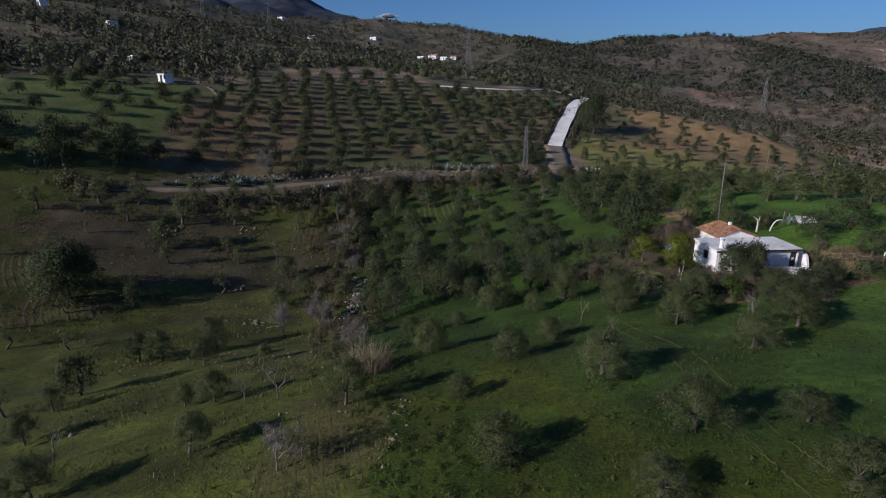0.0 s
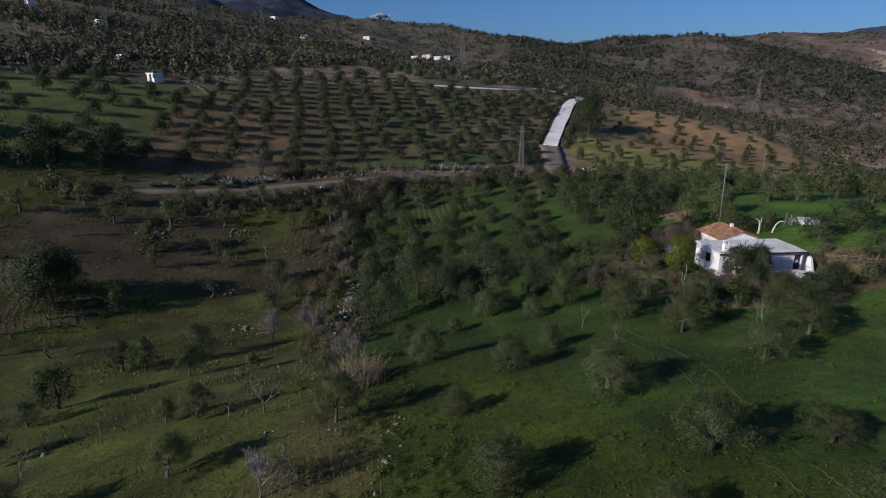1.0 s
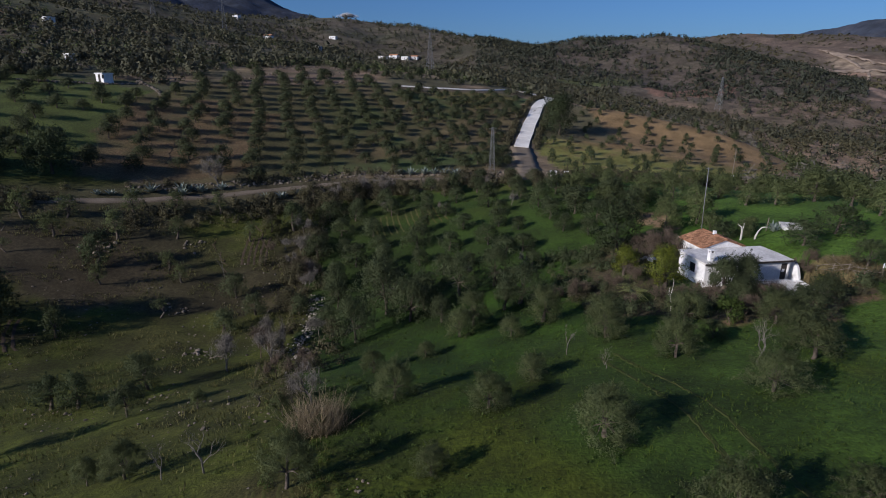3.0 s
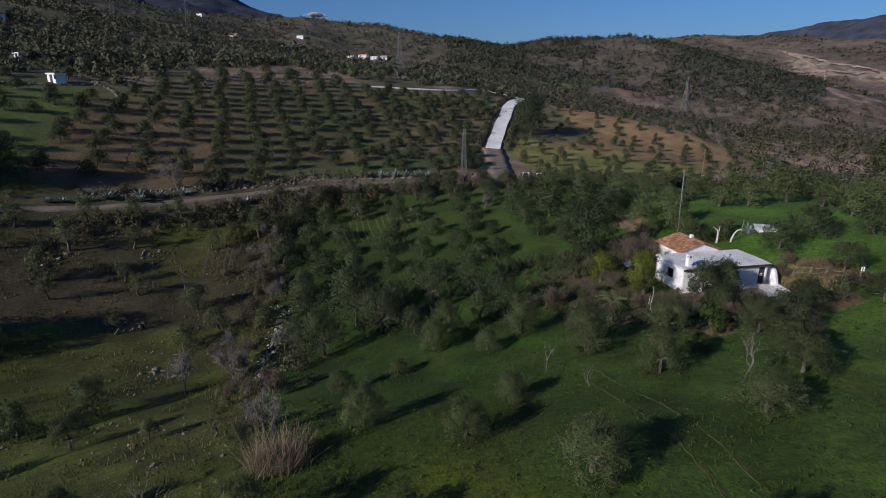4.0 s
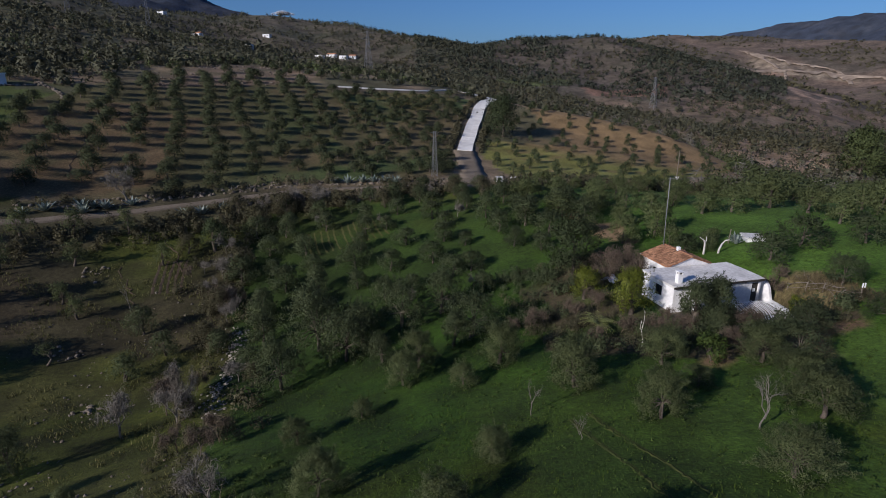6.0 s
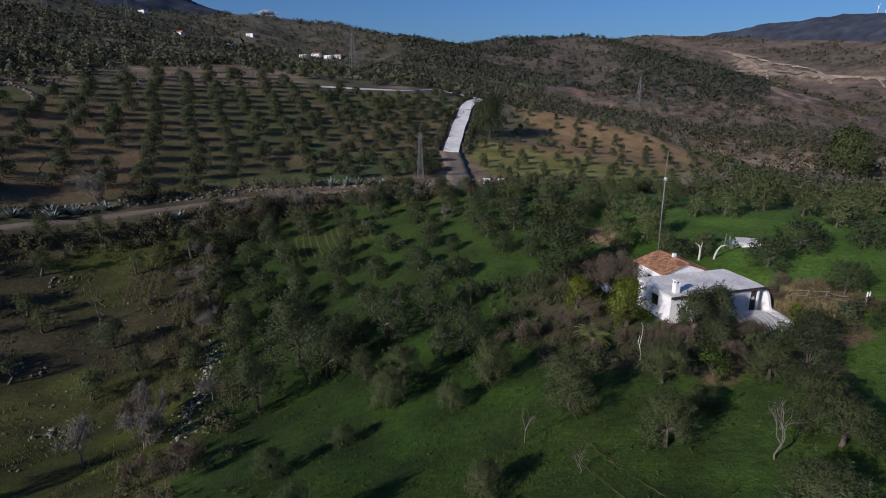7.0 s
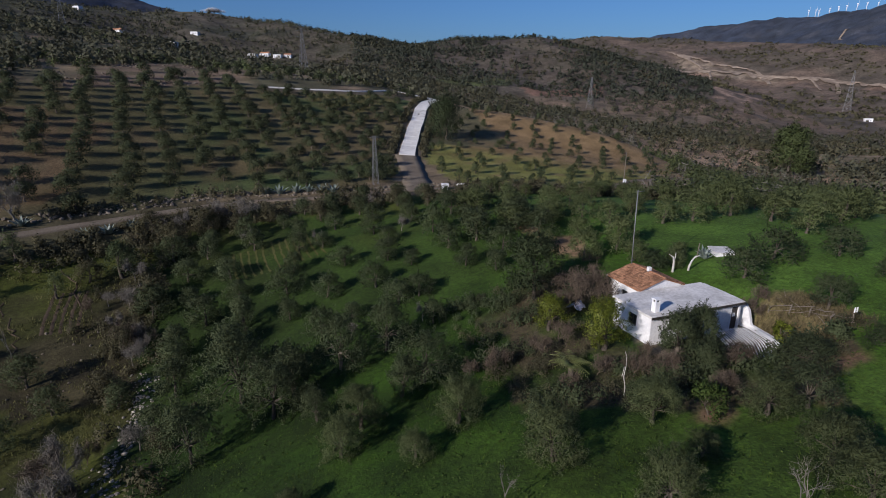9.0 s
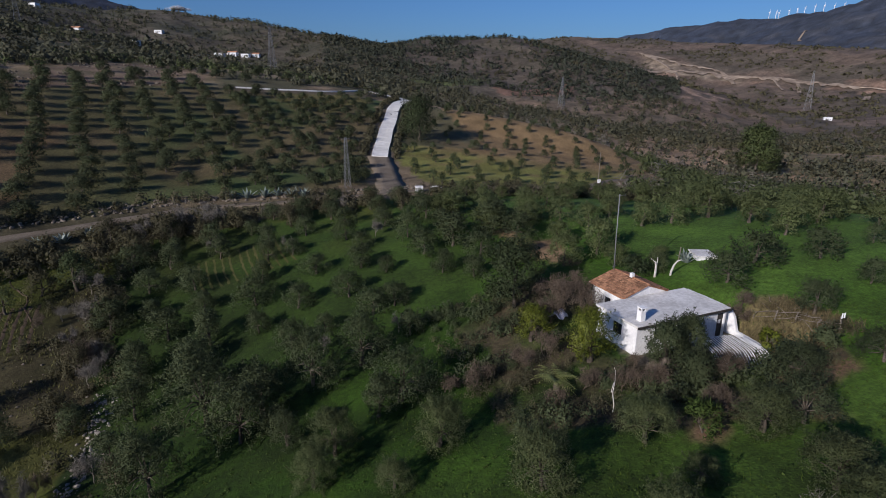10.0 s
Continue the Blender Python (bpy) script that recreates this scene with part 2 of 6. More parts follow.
def ground(x, y):
    """Height of the land at x, y (arrays)."""
    x, y = np.asarray(x, float), np.asarray(y, float)
    h = np.full(x.shape, 12.0)
    for cx, cy, r, a in KNOLLS + FOLDS:
        h = h + a * np.exp(-((x - cx) ** 2 + (y - cy) ** 2) / r ** 2)
    far = np.clip((np.hypot(x, y) - 250) / 400, 0, 1)
    gullies = fractal(x / 170, y / 170, 4)
    for line, slope, top, soft, rough in ((WEST_SLOPE, 0.30, 60, 25, 6), (WOODED_HILL, 0.30, 45, 22, 6), (QUARRY_HILL, 0.24, 60, 25, 8),
                                          (NORTH_GAP, 0.12, 100, 60, 10), (WIND_RANGE, 0.34, 90, 40, 9), (WEST_PEAK, 0.42, 40, 30, 14), (SOUTH_RIM, 0.22, 90, 50, 16)):
        k, close = np.full(x.shape, -1e9), np.full(x.shape, 1e9)
        for a, b in zip(line, line[1:]):
            d, crest = along(x, y, [a, b])
            k, close = np.maximum(k, crest - slope * (np.sqrt(d * d + top * top) - top)), np.minimum(close, d)
        k = k + rough * gullies * np.clip(close / 120, 0, 1)
        h = bulge(h, k, soft)
    near = np.clip(1 - np.hypot(x, y - 40) / 260, 0, 1)
    # level yard cut into the slope round the farmhouse
    out = np.hypot(np.maximum(np.abs(x - 32.5) - 5.5, 0), np.maximum(np.abs(y - 54.6) - 4.2, 0))
    cut = np.clip(1.15 - out / 2.2, 0, 1)
    h = h + (10.95 - h) * cut * cut * (3 - 2 * cut)
    h = h + 0.22 * fractal(x / 9, y / 9, 3) * near * (1 - cut) + far * 2.0 * fractal(x / 60, y / 60, 3)
    h = h + 9 * np.clip((np.hypot(x, y) - 1900) / 300, 0, 1) * fractal(x / 100, y / 100, 3)
    return h

# ---- plan of the fields ----
TRACK_LINE = [(-60, 97), (-54, 99.5), (-48, 102), (-32, 110.3), (-22, 115), (-12, 119.5), (-3, 120.7), (8, 120), (18, 118.3), (26, 119), (34, 121), (48, 118), (66, 124), (84, 138), (100, 143)]
CONCRETE_LINE = [(30.8, 153), (33, 161), (35.4, 168.5), (38.5, 179), (42, 189), (46, 202), (51, 214), (55.5, 222), (58, 229), (56, 233), (50, 235), (44, 237)]
DIRT_LINE = [(25.5, 119), (27, 125), (29, 138), (30.8, 153)]
UPPER_ROAD = [(40, 232), (31.5, 221), (24, 216.5), (12.8, 212.3), (-1, 208.3)]
SLOPE_PATH = [(-112, 178), (-118, 196), (-126, 212), (-131, 232), (-142, 256)]
STONE_ROW = [(-12.7, 78), (-12.2, 74.8), (-11.9, 71.6), (-11.9, 69), (-11.3, 66.5), (-11.9, 63.8), (-11.9, 60.7), (-10.6, 56.6)]
MEADOW_EDGE = [(6, -60), (1, 0), (-1.9, 18), (-2.6, 24), (-5.5, 36), (-9, 48), (-11, 62), (-15, 86), (-17, 100), (-10, 116)]
RED_FIELD = [(-59, 107), (-66, 155), (-50, 166), (-34, 160), (-33, 122), (-46, 111)]
ORCHARD = [(-60, 106), (-68, 160), (-62, 178), (-48, 200), (-22, 214), (0, 208), (32, 221), (46, 216), (37, 186), (28, 158), (24, 128), (-2, 126), (-12, 124), (-32, 115)]
STONY_BROW = [(-60, 190), (-49, 223), (-35, 249), (-20, 240), (-10, 222), (-15, 205), (-31, 194), (-48, 184)]
BROWN_FIELD = [(35, 124), (34, 150), (42, 180), (58, 214), (66, 217), (82, 205), (96, 198), (108, 190), (117, 178), (119, 164), (92, 142), (66, 127)]
WEST_FIELD = [(-60, 106), (-68, 172), (-90, 172), (-112, 150), (-100, 110), (-80, 98)]
QUARRY_BANKS = [(907, 1228), (900, 1133), (923, 1078), (935, 1017), (950, 947), (925, 921), (884, 960), (852, 1010), (836, 1046), (842, 1087), (872, 1150)]
PINK_SLOPE = [(530, 648), (486, 566), (520, 572), (567, 592), (612, 604), (622, 640), (575, 652)]
PLOUGHED = [(-110, 45), (-110, 85), (-75, 93), (-46, 92), (-34, 84), (-40, 72), (-46, 62), (-70, 48)]


def within(x, y, area):
    """Whether points lie inside an outline."""
    inside = np.zeros(np.shape(x), bool)
    for (ax, ay), (bx, by) in zip(area, area[1:] + area[:1]):
        cut = (ay > y) != (by > y)
        inside ^= cut & (x < (bx - ax) * (y - ay) / ((by - ay) or 1e-9) + ax)
    return inside


def right_of_edge(x, y):
    """Whether points lie on the meadow's side of its overgrown edge."""
    ys = [p[1] for p in MEADOW_EDGE]
    return x > np.interp(y, ys, [p[0] for p in MEADOW_EDGE])


def smooth_mix(base, colour, weight):
    return base * (1 - weight[:, None]) + np.array(colour) * weight[:, None]


def cover_colour(x, y):
    """Colour of what grows or lies on the land, haze of far mountains included."""
    wx, wy = x + 1.6 * fractal(x / 6, y / 6, 3), y + 1.6 * fractal(x / 6 + 40, y / 6, 3)
    r = np.hypot(x, y)
    n1, n2, n3 = fractal(x / 14, y / 14, 3), fractal(x / 4 + 9, y / 4, 3), fractal(x / 90, y / 90, 4)
    ramp = lambda v, a, b: np.clip((v - a) / (b - a), 0, 1)
    c = np.tile((0.205, 0.150, 0.098), (len(x), 1))
    c = smooth_mix(c, (0.285, 0.195, 0.125), ramp(n3, -0.05, 0.4) * ramp(r, 120, 260))
    c = smooth_mix(c, (0.10, 0.122, 0.045), ramp(-n3 + 0.3 * n1, 0.15, 0.6) * ramp(r, 120, 260) * ramp(900 - r, 0, 300) * 0.3)
    low = ((wy < 108) & (x < 60)) | (wy < 95)
    c = smooth_mix(c, (0.056, 0.066, 0.009), low * 1.0)
    c = smooth_mix(c, (0.085, 0.068, 0.032), low * ramp(n1, 0.0, 0.7) * 0.35)
    bare = within(wx, wy, PLOUGHED)
    c = smooth_mix(c, (0.104, 0.074, 0.039), bare * ramp(n1 + n2 * 0.5, -0.5, 0.4))
    worn = np.hypot((wx + 6) / 3.4, (wy - 23) / 5.5)
    c = smooth_mix(c, (0.082, 0.068, 0.026), ramp(1.2 - worn, 0, 0.5) * 0.85)
    valley = (wy > 74) & (wy < 100) & (x > -60) & ~right_of_edge(wx, wy)
    c = smooth_mix(c, (0.058, 0.047, 0.026), valley * ramp(n1 + 0.4 * n2, -1.0, 0.2) * 0.85)
    green = right_of_edge(wx, wy) & (wy < 112 + 0.1 * x)
    c = smooth_mix(c, (0.030, 0.069, 0.005), green * 1.0)
    c = smooth_mix(c, (0.056, 0.073, 0.006), green * ramp(44 - wy + 5 * n1, 0, 12) * ramp(n2 + 0.6 * n1, -1.3, 0.2))
    c = smooth_mix(c, (0.043, 0.080, 0.010), green * ramp(n1, 0.0, 0.7))
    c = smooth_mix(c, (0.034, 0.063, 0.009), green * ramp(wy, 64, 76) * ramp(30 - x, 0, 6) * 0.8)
    c = smooth_mix(c, (0.075, 0.085, 0.016), green * ramp(wy, 88, 112) * ramp(n2, -0.6, 0.5) * 0.8)
    c = smooth_mix(c, (0.056, 0.108, 0.016), green * ramp(x, 36, 42) * ramp(wy, 50, 58) * 0.9)
    # meadow scaled darker westward and past y 46, other low ground past y 45
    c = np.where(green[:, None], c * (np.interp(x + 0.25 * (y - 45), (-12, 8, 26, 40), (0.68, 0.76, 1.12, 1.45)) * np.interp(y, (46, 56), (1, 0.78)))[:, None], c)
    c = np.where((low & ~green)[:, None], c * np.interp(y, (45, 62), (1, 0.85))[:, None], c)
    garden = within(wx, wy, [(16, 49), (20, 66), (28, 70), (31, 62), (27, 54), (36, 50), (42, 54), (43, 48), (34, 44), (24, 45)])
    c = smooth_mix(c, (0.075, 0.06, 0.034), garden * ramp(n2 + 0.5 * n1, -0.8, 0.2))
    bank = within(wx, wy, [(30.5, 86), (33.6, 86), (34.6, 77), (35.2, 71.6), (32.2, 71), (31.2, 78)])
    c = smooth_mix(c, (0.20, 0.135, 0.08), bank * 1.0)
    for px, py, size in ((26.0, 43.4, 1.3), (33.4, 44.3, 1.5), (35.4, 45.1, 1.3), (37.4, 46.0, 1.4)):
        c = smooth_mix(c, (0.16, 0.10, 0.062), ramp(1.3 - np.hypot(wx - px, wy - py) / size, 0, 0.6))
    bed = (x > 38.3) & (x < 43) & (wy > 47.8) & (wy < 55)
    c = smooth_mix(c, (0.13, 0.105, 0.05), bed * 1.0)
    yard = (np.abs(x - 33) < 5.1) & (np.abs(y - 53.2) < 4.6)
    c = smooth_mix(c, (0.17, 0.14, 0.11), yard * 0.9)
    c = smooth_mix(c, (0.070, 0.090, 0.022), within(wx, wy, WEST_FIELD) * 1.0)
    west = (x < -62) & (y > 90) & ~within(wx, wy, WEST_FIELD) & (r < 500)
    c = smooth_mix(c, (0.060, 0.066, 0.028), west * ramp(n1, -0.6, 0.4))
    orchard = within(wx, wy, ORCHARD)
    c = smooth_mix(c, (0.088, 0.079, 0.035), orchard * 1.0)
    c = smooth_mix(c, (0.126, 0.096, 0.052), orchard * ramp(n1, 0.0, 0.5) * 0.7)
    c = smooth_mix(c, (0.06, 0.085, 0.028), orchard * ramp(-n1, 0.05, 0.5) * ramp(x, -30, 0))
    c = smooth_mix(c, (0.132, 0.088, 0.048), within(wx, wy, RED_FIELD) * ramp(n2, -1.0, 0.1) * 0.85)
    c = smooth_mix(c, (0.17, 0.12, 0.088), within(wx, wy, STONY_BROW) * ramp(n2, -0.9, 0.0))
    brown = within(wx, wy, BROWN_FIELD)
    c = smooth_mix(c, (0.225, 0.150, 0.076), brown * 1.0)
    c = smooth_mix(c, (0.178, 0.176, 0.048), brown * ramp(159 - wy + 9 * n1 + 0.22 * (70 - x), -8, 12) * ramp(n2, -1.6, -0.2))
    yellow = within(wx, wy, [(26, 190), (40, 212), (32, 222), (6, 210), (10, 198)])
    c = smooth_mix(c, (0.15, 0.13, 0.045), yellow * 0.8)
    d, _ = along(x, y, [(*p, 0) for p in TRACK_LINE])
    c = smooth_mix(c, (0.062, 0.056, 0.030), ramp(8 + 2 * n1 - d, 0, 3) * (x < 20) * ~green * np.where(orchard, 0.5, 0.9) * np.interp(x, (-16, -8), (1, 0.55)))
    c = smooth_mix(c, (0.085, 0.070, 0.043), ramp(1.3 + 1.0 * n2 - d, 0, 1.2) * (wy < 170))
    d, _ = along(x, y, [(*p, 0) for p in CONCRETE_LINE + UPPER_ROAD])
    c = smooth_mix(c, (0.10, 0.08, 0.06), ramp(5 + n2 - d, 0, 2))
    slope = (x < 64) & (y > 165) & ~orchard & (r > 170)
    c = smooth_mix(c, (0.078, 0.076, 0.043), slope * ramp(n1 + n3, -0.9, 0.2) * 0.9)
    # hills
    far = ramp(r, 420, 620)
    wood = smooth_mix(np.tile((0.092, 0.078, 0.058), (len(x), 1)), (0.062, 0.062, 0.042), ramp(n3 + 0.4 * n1, -0.3, 0.5))
    bearing = np.degrees(np.arctan2(x, y))
    open_soil = ramp(bearing, 20, 27) * ramp(1000 - r, 0, 200)
    wood = smooth_mix(wood, (0.155, 0.112, 0.084), open_soil * ramp(n3 + 0.5 * n1, -0.6, 0.4))
    dome, _ = along(x, y, WOODED_HILL)
    wood = smooth_mix(wood, (0.080, 0.066, 0.056), ramp(360 - dome, 0, 60) * (bearing > 14) * ramp(n3 + 0.5 * n1, -0.8, 0.3))
    d, _ = along(x, y, QUARRY_HILL)
    brush = smooth_mix(np.tile((0.138, 0.102, 0.080), (len(x), 1)), (0.090, 0.074, 0.058), ramp(n3, -0.3, 0.4))
    wood = np.where(((d < 750) & (x > 560))[:, None], brush, wood)
    # blue distance haze mixed into the colour beyond about 1.9 km
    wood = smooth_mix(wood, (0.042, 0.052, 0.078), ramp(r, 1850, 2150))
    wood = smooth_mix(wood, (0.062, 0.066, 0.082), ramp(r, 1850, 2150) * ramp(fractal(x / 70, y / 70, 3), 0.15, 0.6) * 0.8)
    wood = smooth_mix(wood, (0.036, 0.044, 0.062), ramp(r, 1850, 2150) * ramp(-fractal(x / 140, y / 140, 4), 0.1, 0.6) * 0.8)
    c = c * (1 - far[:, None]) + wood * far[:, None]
    tilled = within(wx, wy, [(252, 601), (370, 634), (347, 586), (250, 565)])
    c = smooth_mix(c, (0.19, 0.112, 0.082), tilled * 1.0)
    pasture = within(wx, wy, [(164, 655), (271, 668), (248, 610), (158, 606)])
    c = smooth_mix(c, (0.075, 0.095, 0.034), pasture * 0.85)
    # ribbed bare banks between the two road cuts
    ribs = 0.5 + 0.5 * np.sin(0.16 * (x * 0.66 - y * 0.75) + 4 * fractal(x / 40, y / 40, 3))
    c = smooth_mix(c, (0.36, 0.285, 0.21), within(wx, wy, QUARRY_BANKS) * (0.35 + 0.65 * ribs) * ramp(fractal(x / 18, y / 18, 3), -0.7, 0.1))
    c = smooth_mix(c, (0.27, 0.185, 0.14), within(wx, wy, PINK_SLOPE) * ramp(fractal(x / 14, y / 14, 4), -0.5, 0.3))
    # thin bare soil below the road cuts
    d, z = along(x, y, LOWER_CUT)
    below = (x * 0.75 + y * 0.66) < 1310
    c = smooth_mix(c, (0.26, 0.17, 0.125), ramp(70 - d, 0, 50) * below * ramp(fractal(x / 34, y / 34, 4), -0.2, 0.6))
    patchy = 1 + 0.38 * ramp(r, 130, 220) * fractal(x / 16, y / 16, 4) * (~orchard) * (~brown)
    patchy = patchy + 0.4 * low * (~green) * fractal(x / 3.2, y / 3.2, 3) * ramp(110 - r, 0, 30)
    patchy = patchy + 0.28 * green * fractal(x / 2.6, y / 2.6, 3) * ramp(95 - r, 0, 30)
    return c * np.clip(patchy, 0.45, 1.6)[:, None]


QUARRY_CUT = [(903, 1231, 0), (904, 1177, 0), (915, 1092, 0), (944, 1053, 0), (955, 1014, 0), (945, 965, 0)]
LOWER_CUT = [(730, 1085, 0), (781, 1070, 0), (867, 1033, 0), (929, 1003, 0), (945, 955, 0), (974, 915, 0), (1013, 883, 0), (1023, 831, 0), (1015, 766, 0), (1029, 712, 0), (1035, 500, 0)]


def mesh_object(name, verts, faces, material, parent=None, label="", smooth=False):
    """One mesh object from arrays or lists; a child where a parent is given."""
    me = bpy.data.meshes.new(name)
    me.from_pydata([tuple(v) for v in verts], [], [tuple(f) for f in faces])
    me.materials.append(material)
    if smooth:
        me.polygons.foreach_set("use_smooth", [True] * len(me.polygons))
    ob = new(name, me)
    ob.parent = parent
    return tagged(ob, label)


def part(name, bm, material, parent=None, label="", smooth=False):
    """One bmesh as one mesh object."""
    me = bpy.data.meshes.new(name)
    bm.to_mesh(me)
    bm.free()
    me.materials.append(material)
    if smooth:
        me.polygons.foreach_set("use_smooth", [True] * len(me.polygons))
    ob = new(name, me)
    ob.parent = parent
    return tagged(ob, label)


def build_ground():
    angles = np.radians(np.concatenate([np.arange(-43, 61, 0.42), np.arange(61, 317, 4.0)]))
    radii = [3.0]
    while radii[-1] < 4930:
        radii.append(radii[-1] * 1.0115 + 0.05)
    radii = np.array(radii)
    na, nr = len(angles), len(radii)
    rr, aa = np.meshgrid(radii, angles, indexing="ij")
    x, y = (rr * np.sin(aa)).ravel(), (rr * np.cos(aa) - 6).ravel()
    z = ground(x, y)
    verts = np.concatenate([np.stack([x, y, z], 1), [[0, -6, float(ground(0, -6))]]])
    i, k = np.meshgrid(np.arange(nr - 1), np.arange(na), indexing="ij")
    a, b = (i * na + k).ravel(), (i * na + (k + 1) % na).ravel()
    quads = np.stack([a, a + na, b + na, b], 1)
    fan = [(nr * na, k, (k + 1) % na) for k in range(na)]
    ob = mesh_object("ground", verts, [*quads.tolist(), *fan], EARTH, smooth=True)
    colour = ob.data.attributes.new("cover", "FLOAT_COLOR", "POINT")
    c = np.ones((len(verts), 4))
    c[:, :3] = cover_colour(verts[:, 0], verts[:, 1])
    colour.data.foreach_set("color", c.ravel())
    return tagged(ob, "rolling farmland of green meadow, tilled brown earth and scrub hills", "ground", kind="structure")


build_ground()


def ribbon(name, line, width, material, label, lift=0.10, step=2.0, kind="structure", category="road"):
    """A road laid along a line, following the land, with shoulders that go into the earth."""
    pts, dist = [], 0.0
    for (ax, ay), (bx, by) in zip(line, line[1:]):
        count = max(1, int(math.hypot(bx - ax, by - ay) / step))
        pts += [(ax + (bx - ax) * k / count, ay + (by - ay) * k / count) for k in range(count)]
    pts.append(line[-1])
    p = np.array(pts)
    for _ in range(6):
        p[1:-1] = 0.5 * p[1:-1] + 0.25 * (p[:-2] + p[2:])
    tangent = np.gradient(p, axis=0)
    tangent /= np.linalg.norm(tangent, axis=1)[:, None]
    side = np.stack([tangent[:, 1], -tangent[:, 0]], 1)
    middle = ground(p[:, 0], p[:, 1])
    offsets = [(-0.5, -0.5), (-0.5, 0.0), (-0.2, 0.03), (0, 0.0), (0.2, 0.03), (0.5, 0.0), (0.5, -0.5)]
    verts = []
    for k in range(len(p)):
        wob = width * (1 + 0.06 * math.sin(k * 1.7) + 0.05 * math.sin(k * 0.6))
        for o, dz in offsets:
            x, y = p[k] + side[k] * o * wob
            verts.append((x, y, max(0.5 * middle[k] + 0.5 * float(ground(x, y)), float(ground(x, y))) + lift + dz))
    n = len(offsets)
    faces = [(a * n + b, a * n + b + 1, (a + 1) * n + b + 1, (a + 1) * n + b) for a in range(len(p) - 1) for b in range(n - 1)]
    return tagged(mesh_object(name, verts, faces, material, smooth=True), label, category, kind=kind)


ribbon("dirt_track", TRACK_LINE, 1.5, TRACK, "pale gravel farm track along the hillside")
ribbon("dirt_road", DIRT_LINE, 5.5, TRACK, "bare compacted earth ramp up to the concrete road")
road = ribbon("concrete_road", CONCRETE_LINE, 4.2, TRACK, "new pale concrete road climbing between olive fields", 0.10)
ribbon("farm_path", SLOPE_PATH, 1.7, TRACK, "pale stony path climbing the wooded slope", 0.35)
ribbon("upper_road", UPPER_ROAD, 0.6, CONCRETE, "thin pale road on the crest above the olive orchard", 0.3)
RUT_LINES = ([(13.1, 39.5), (13.2, 36.7), (13.5, 33.6), (13.6, 28.5), (12.9, 23.5), (12.5, 21.1), (12.7, 18.5), (13.0, 16.4), (13.2, 11)],
             [(14.3, 39.8), (14.5, 36.9), (15.2, 33.0), (15.3, 30.6), (15.1, 28.5), (14.5, 23.5), (14.2, 20.0), (14.4, 18.5), (14.7, 16.4), (14.8, 11)])
for line in RUT_LINES:
    ribbon("wheel_rut", line, 0.24, RUT, "worn earth wheel rut across the green meadow", -0.012, 1.0, category="rut")


def furrows(name, x0, y0, turn, count, length, gap, bend, height, material, label):
    """Low ridges of turned soil side by side, following the land."""
    verts, faces = [], []
    c, s = math.cos(radians(turn)), math.sin(radians(turn))
    rng = np.random.RandomState(count)
    for k in range(count):
        base, steps = len(verts), int(length / 0.6)
        for j in range(steps + 1):
            along_row = (j / steps - 0.5) * length
            across = (k - count / 2) * gap + bend * (j / steps - 0.5) ** 2 + rng.normal() * 0.04
            for o, h in ((-0.36, -0.05), (0.0, height), (0.36, -0.05)):
                u = across + o * gap
                x, y = x0 + u * c - along_row * s, y0 + u * s + along_row * c
                verts.append((x, y, float(ground(x, y)) + h * rng.uniform(0.6, 1.3)))
        faces += [(base + 3 * j + i, base + 3 * j + i + 1, base + 3 * j + i + 4, base + 3 * j + i + 3) for j in range(steps) for i in range(2)]
    return tagged(mesh_object(name, verts, faces, material, smooth=True), label, "furrows", kind="stuff")


SOIL = surface("turned_soil", (0.052, 0.038, 0.025), (0.098, 0.07, 0.046), 0.95, 5, 0.5, 0.6)
GREEN_SOIL = surface("weedy_turned_soil", (0.052, 0.056, 0.013), (0.092, 0.086, 0.028), 0.95, 5, 0.5, 0.6)
for x, y, turn, count, length, gap, bend in ((-23.4, 91.5, 6, 5, 8, 0.85, 0.6), (-47.5, 64.5, 28, 10, 7, 0.85, 2.0), (-57.0, 71.0, 36, 9, 8, 0.9, 1.5)):
    furrows("furrows", x, y, turn, count, length, gap, bend, 0.07, SOIL, "curved furrows of turned red-brown soil")
for x, y, turn, count, length, gap, bend in ((-6.2, 22.8, 14, 9, 9, 0.55, 0.3), (3.6, 98.5, 8, 7, 9, 1.0, 0.8), (-2.6, 97, 8, 5, 8, 1.0, 0.8)):
    furrows("furrows", x, y, turn, count, length, gap, bend, 0.03, GREEN_SOIL, "old plough furrows grown over with weeds")


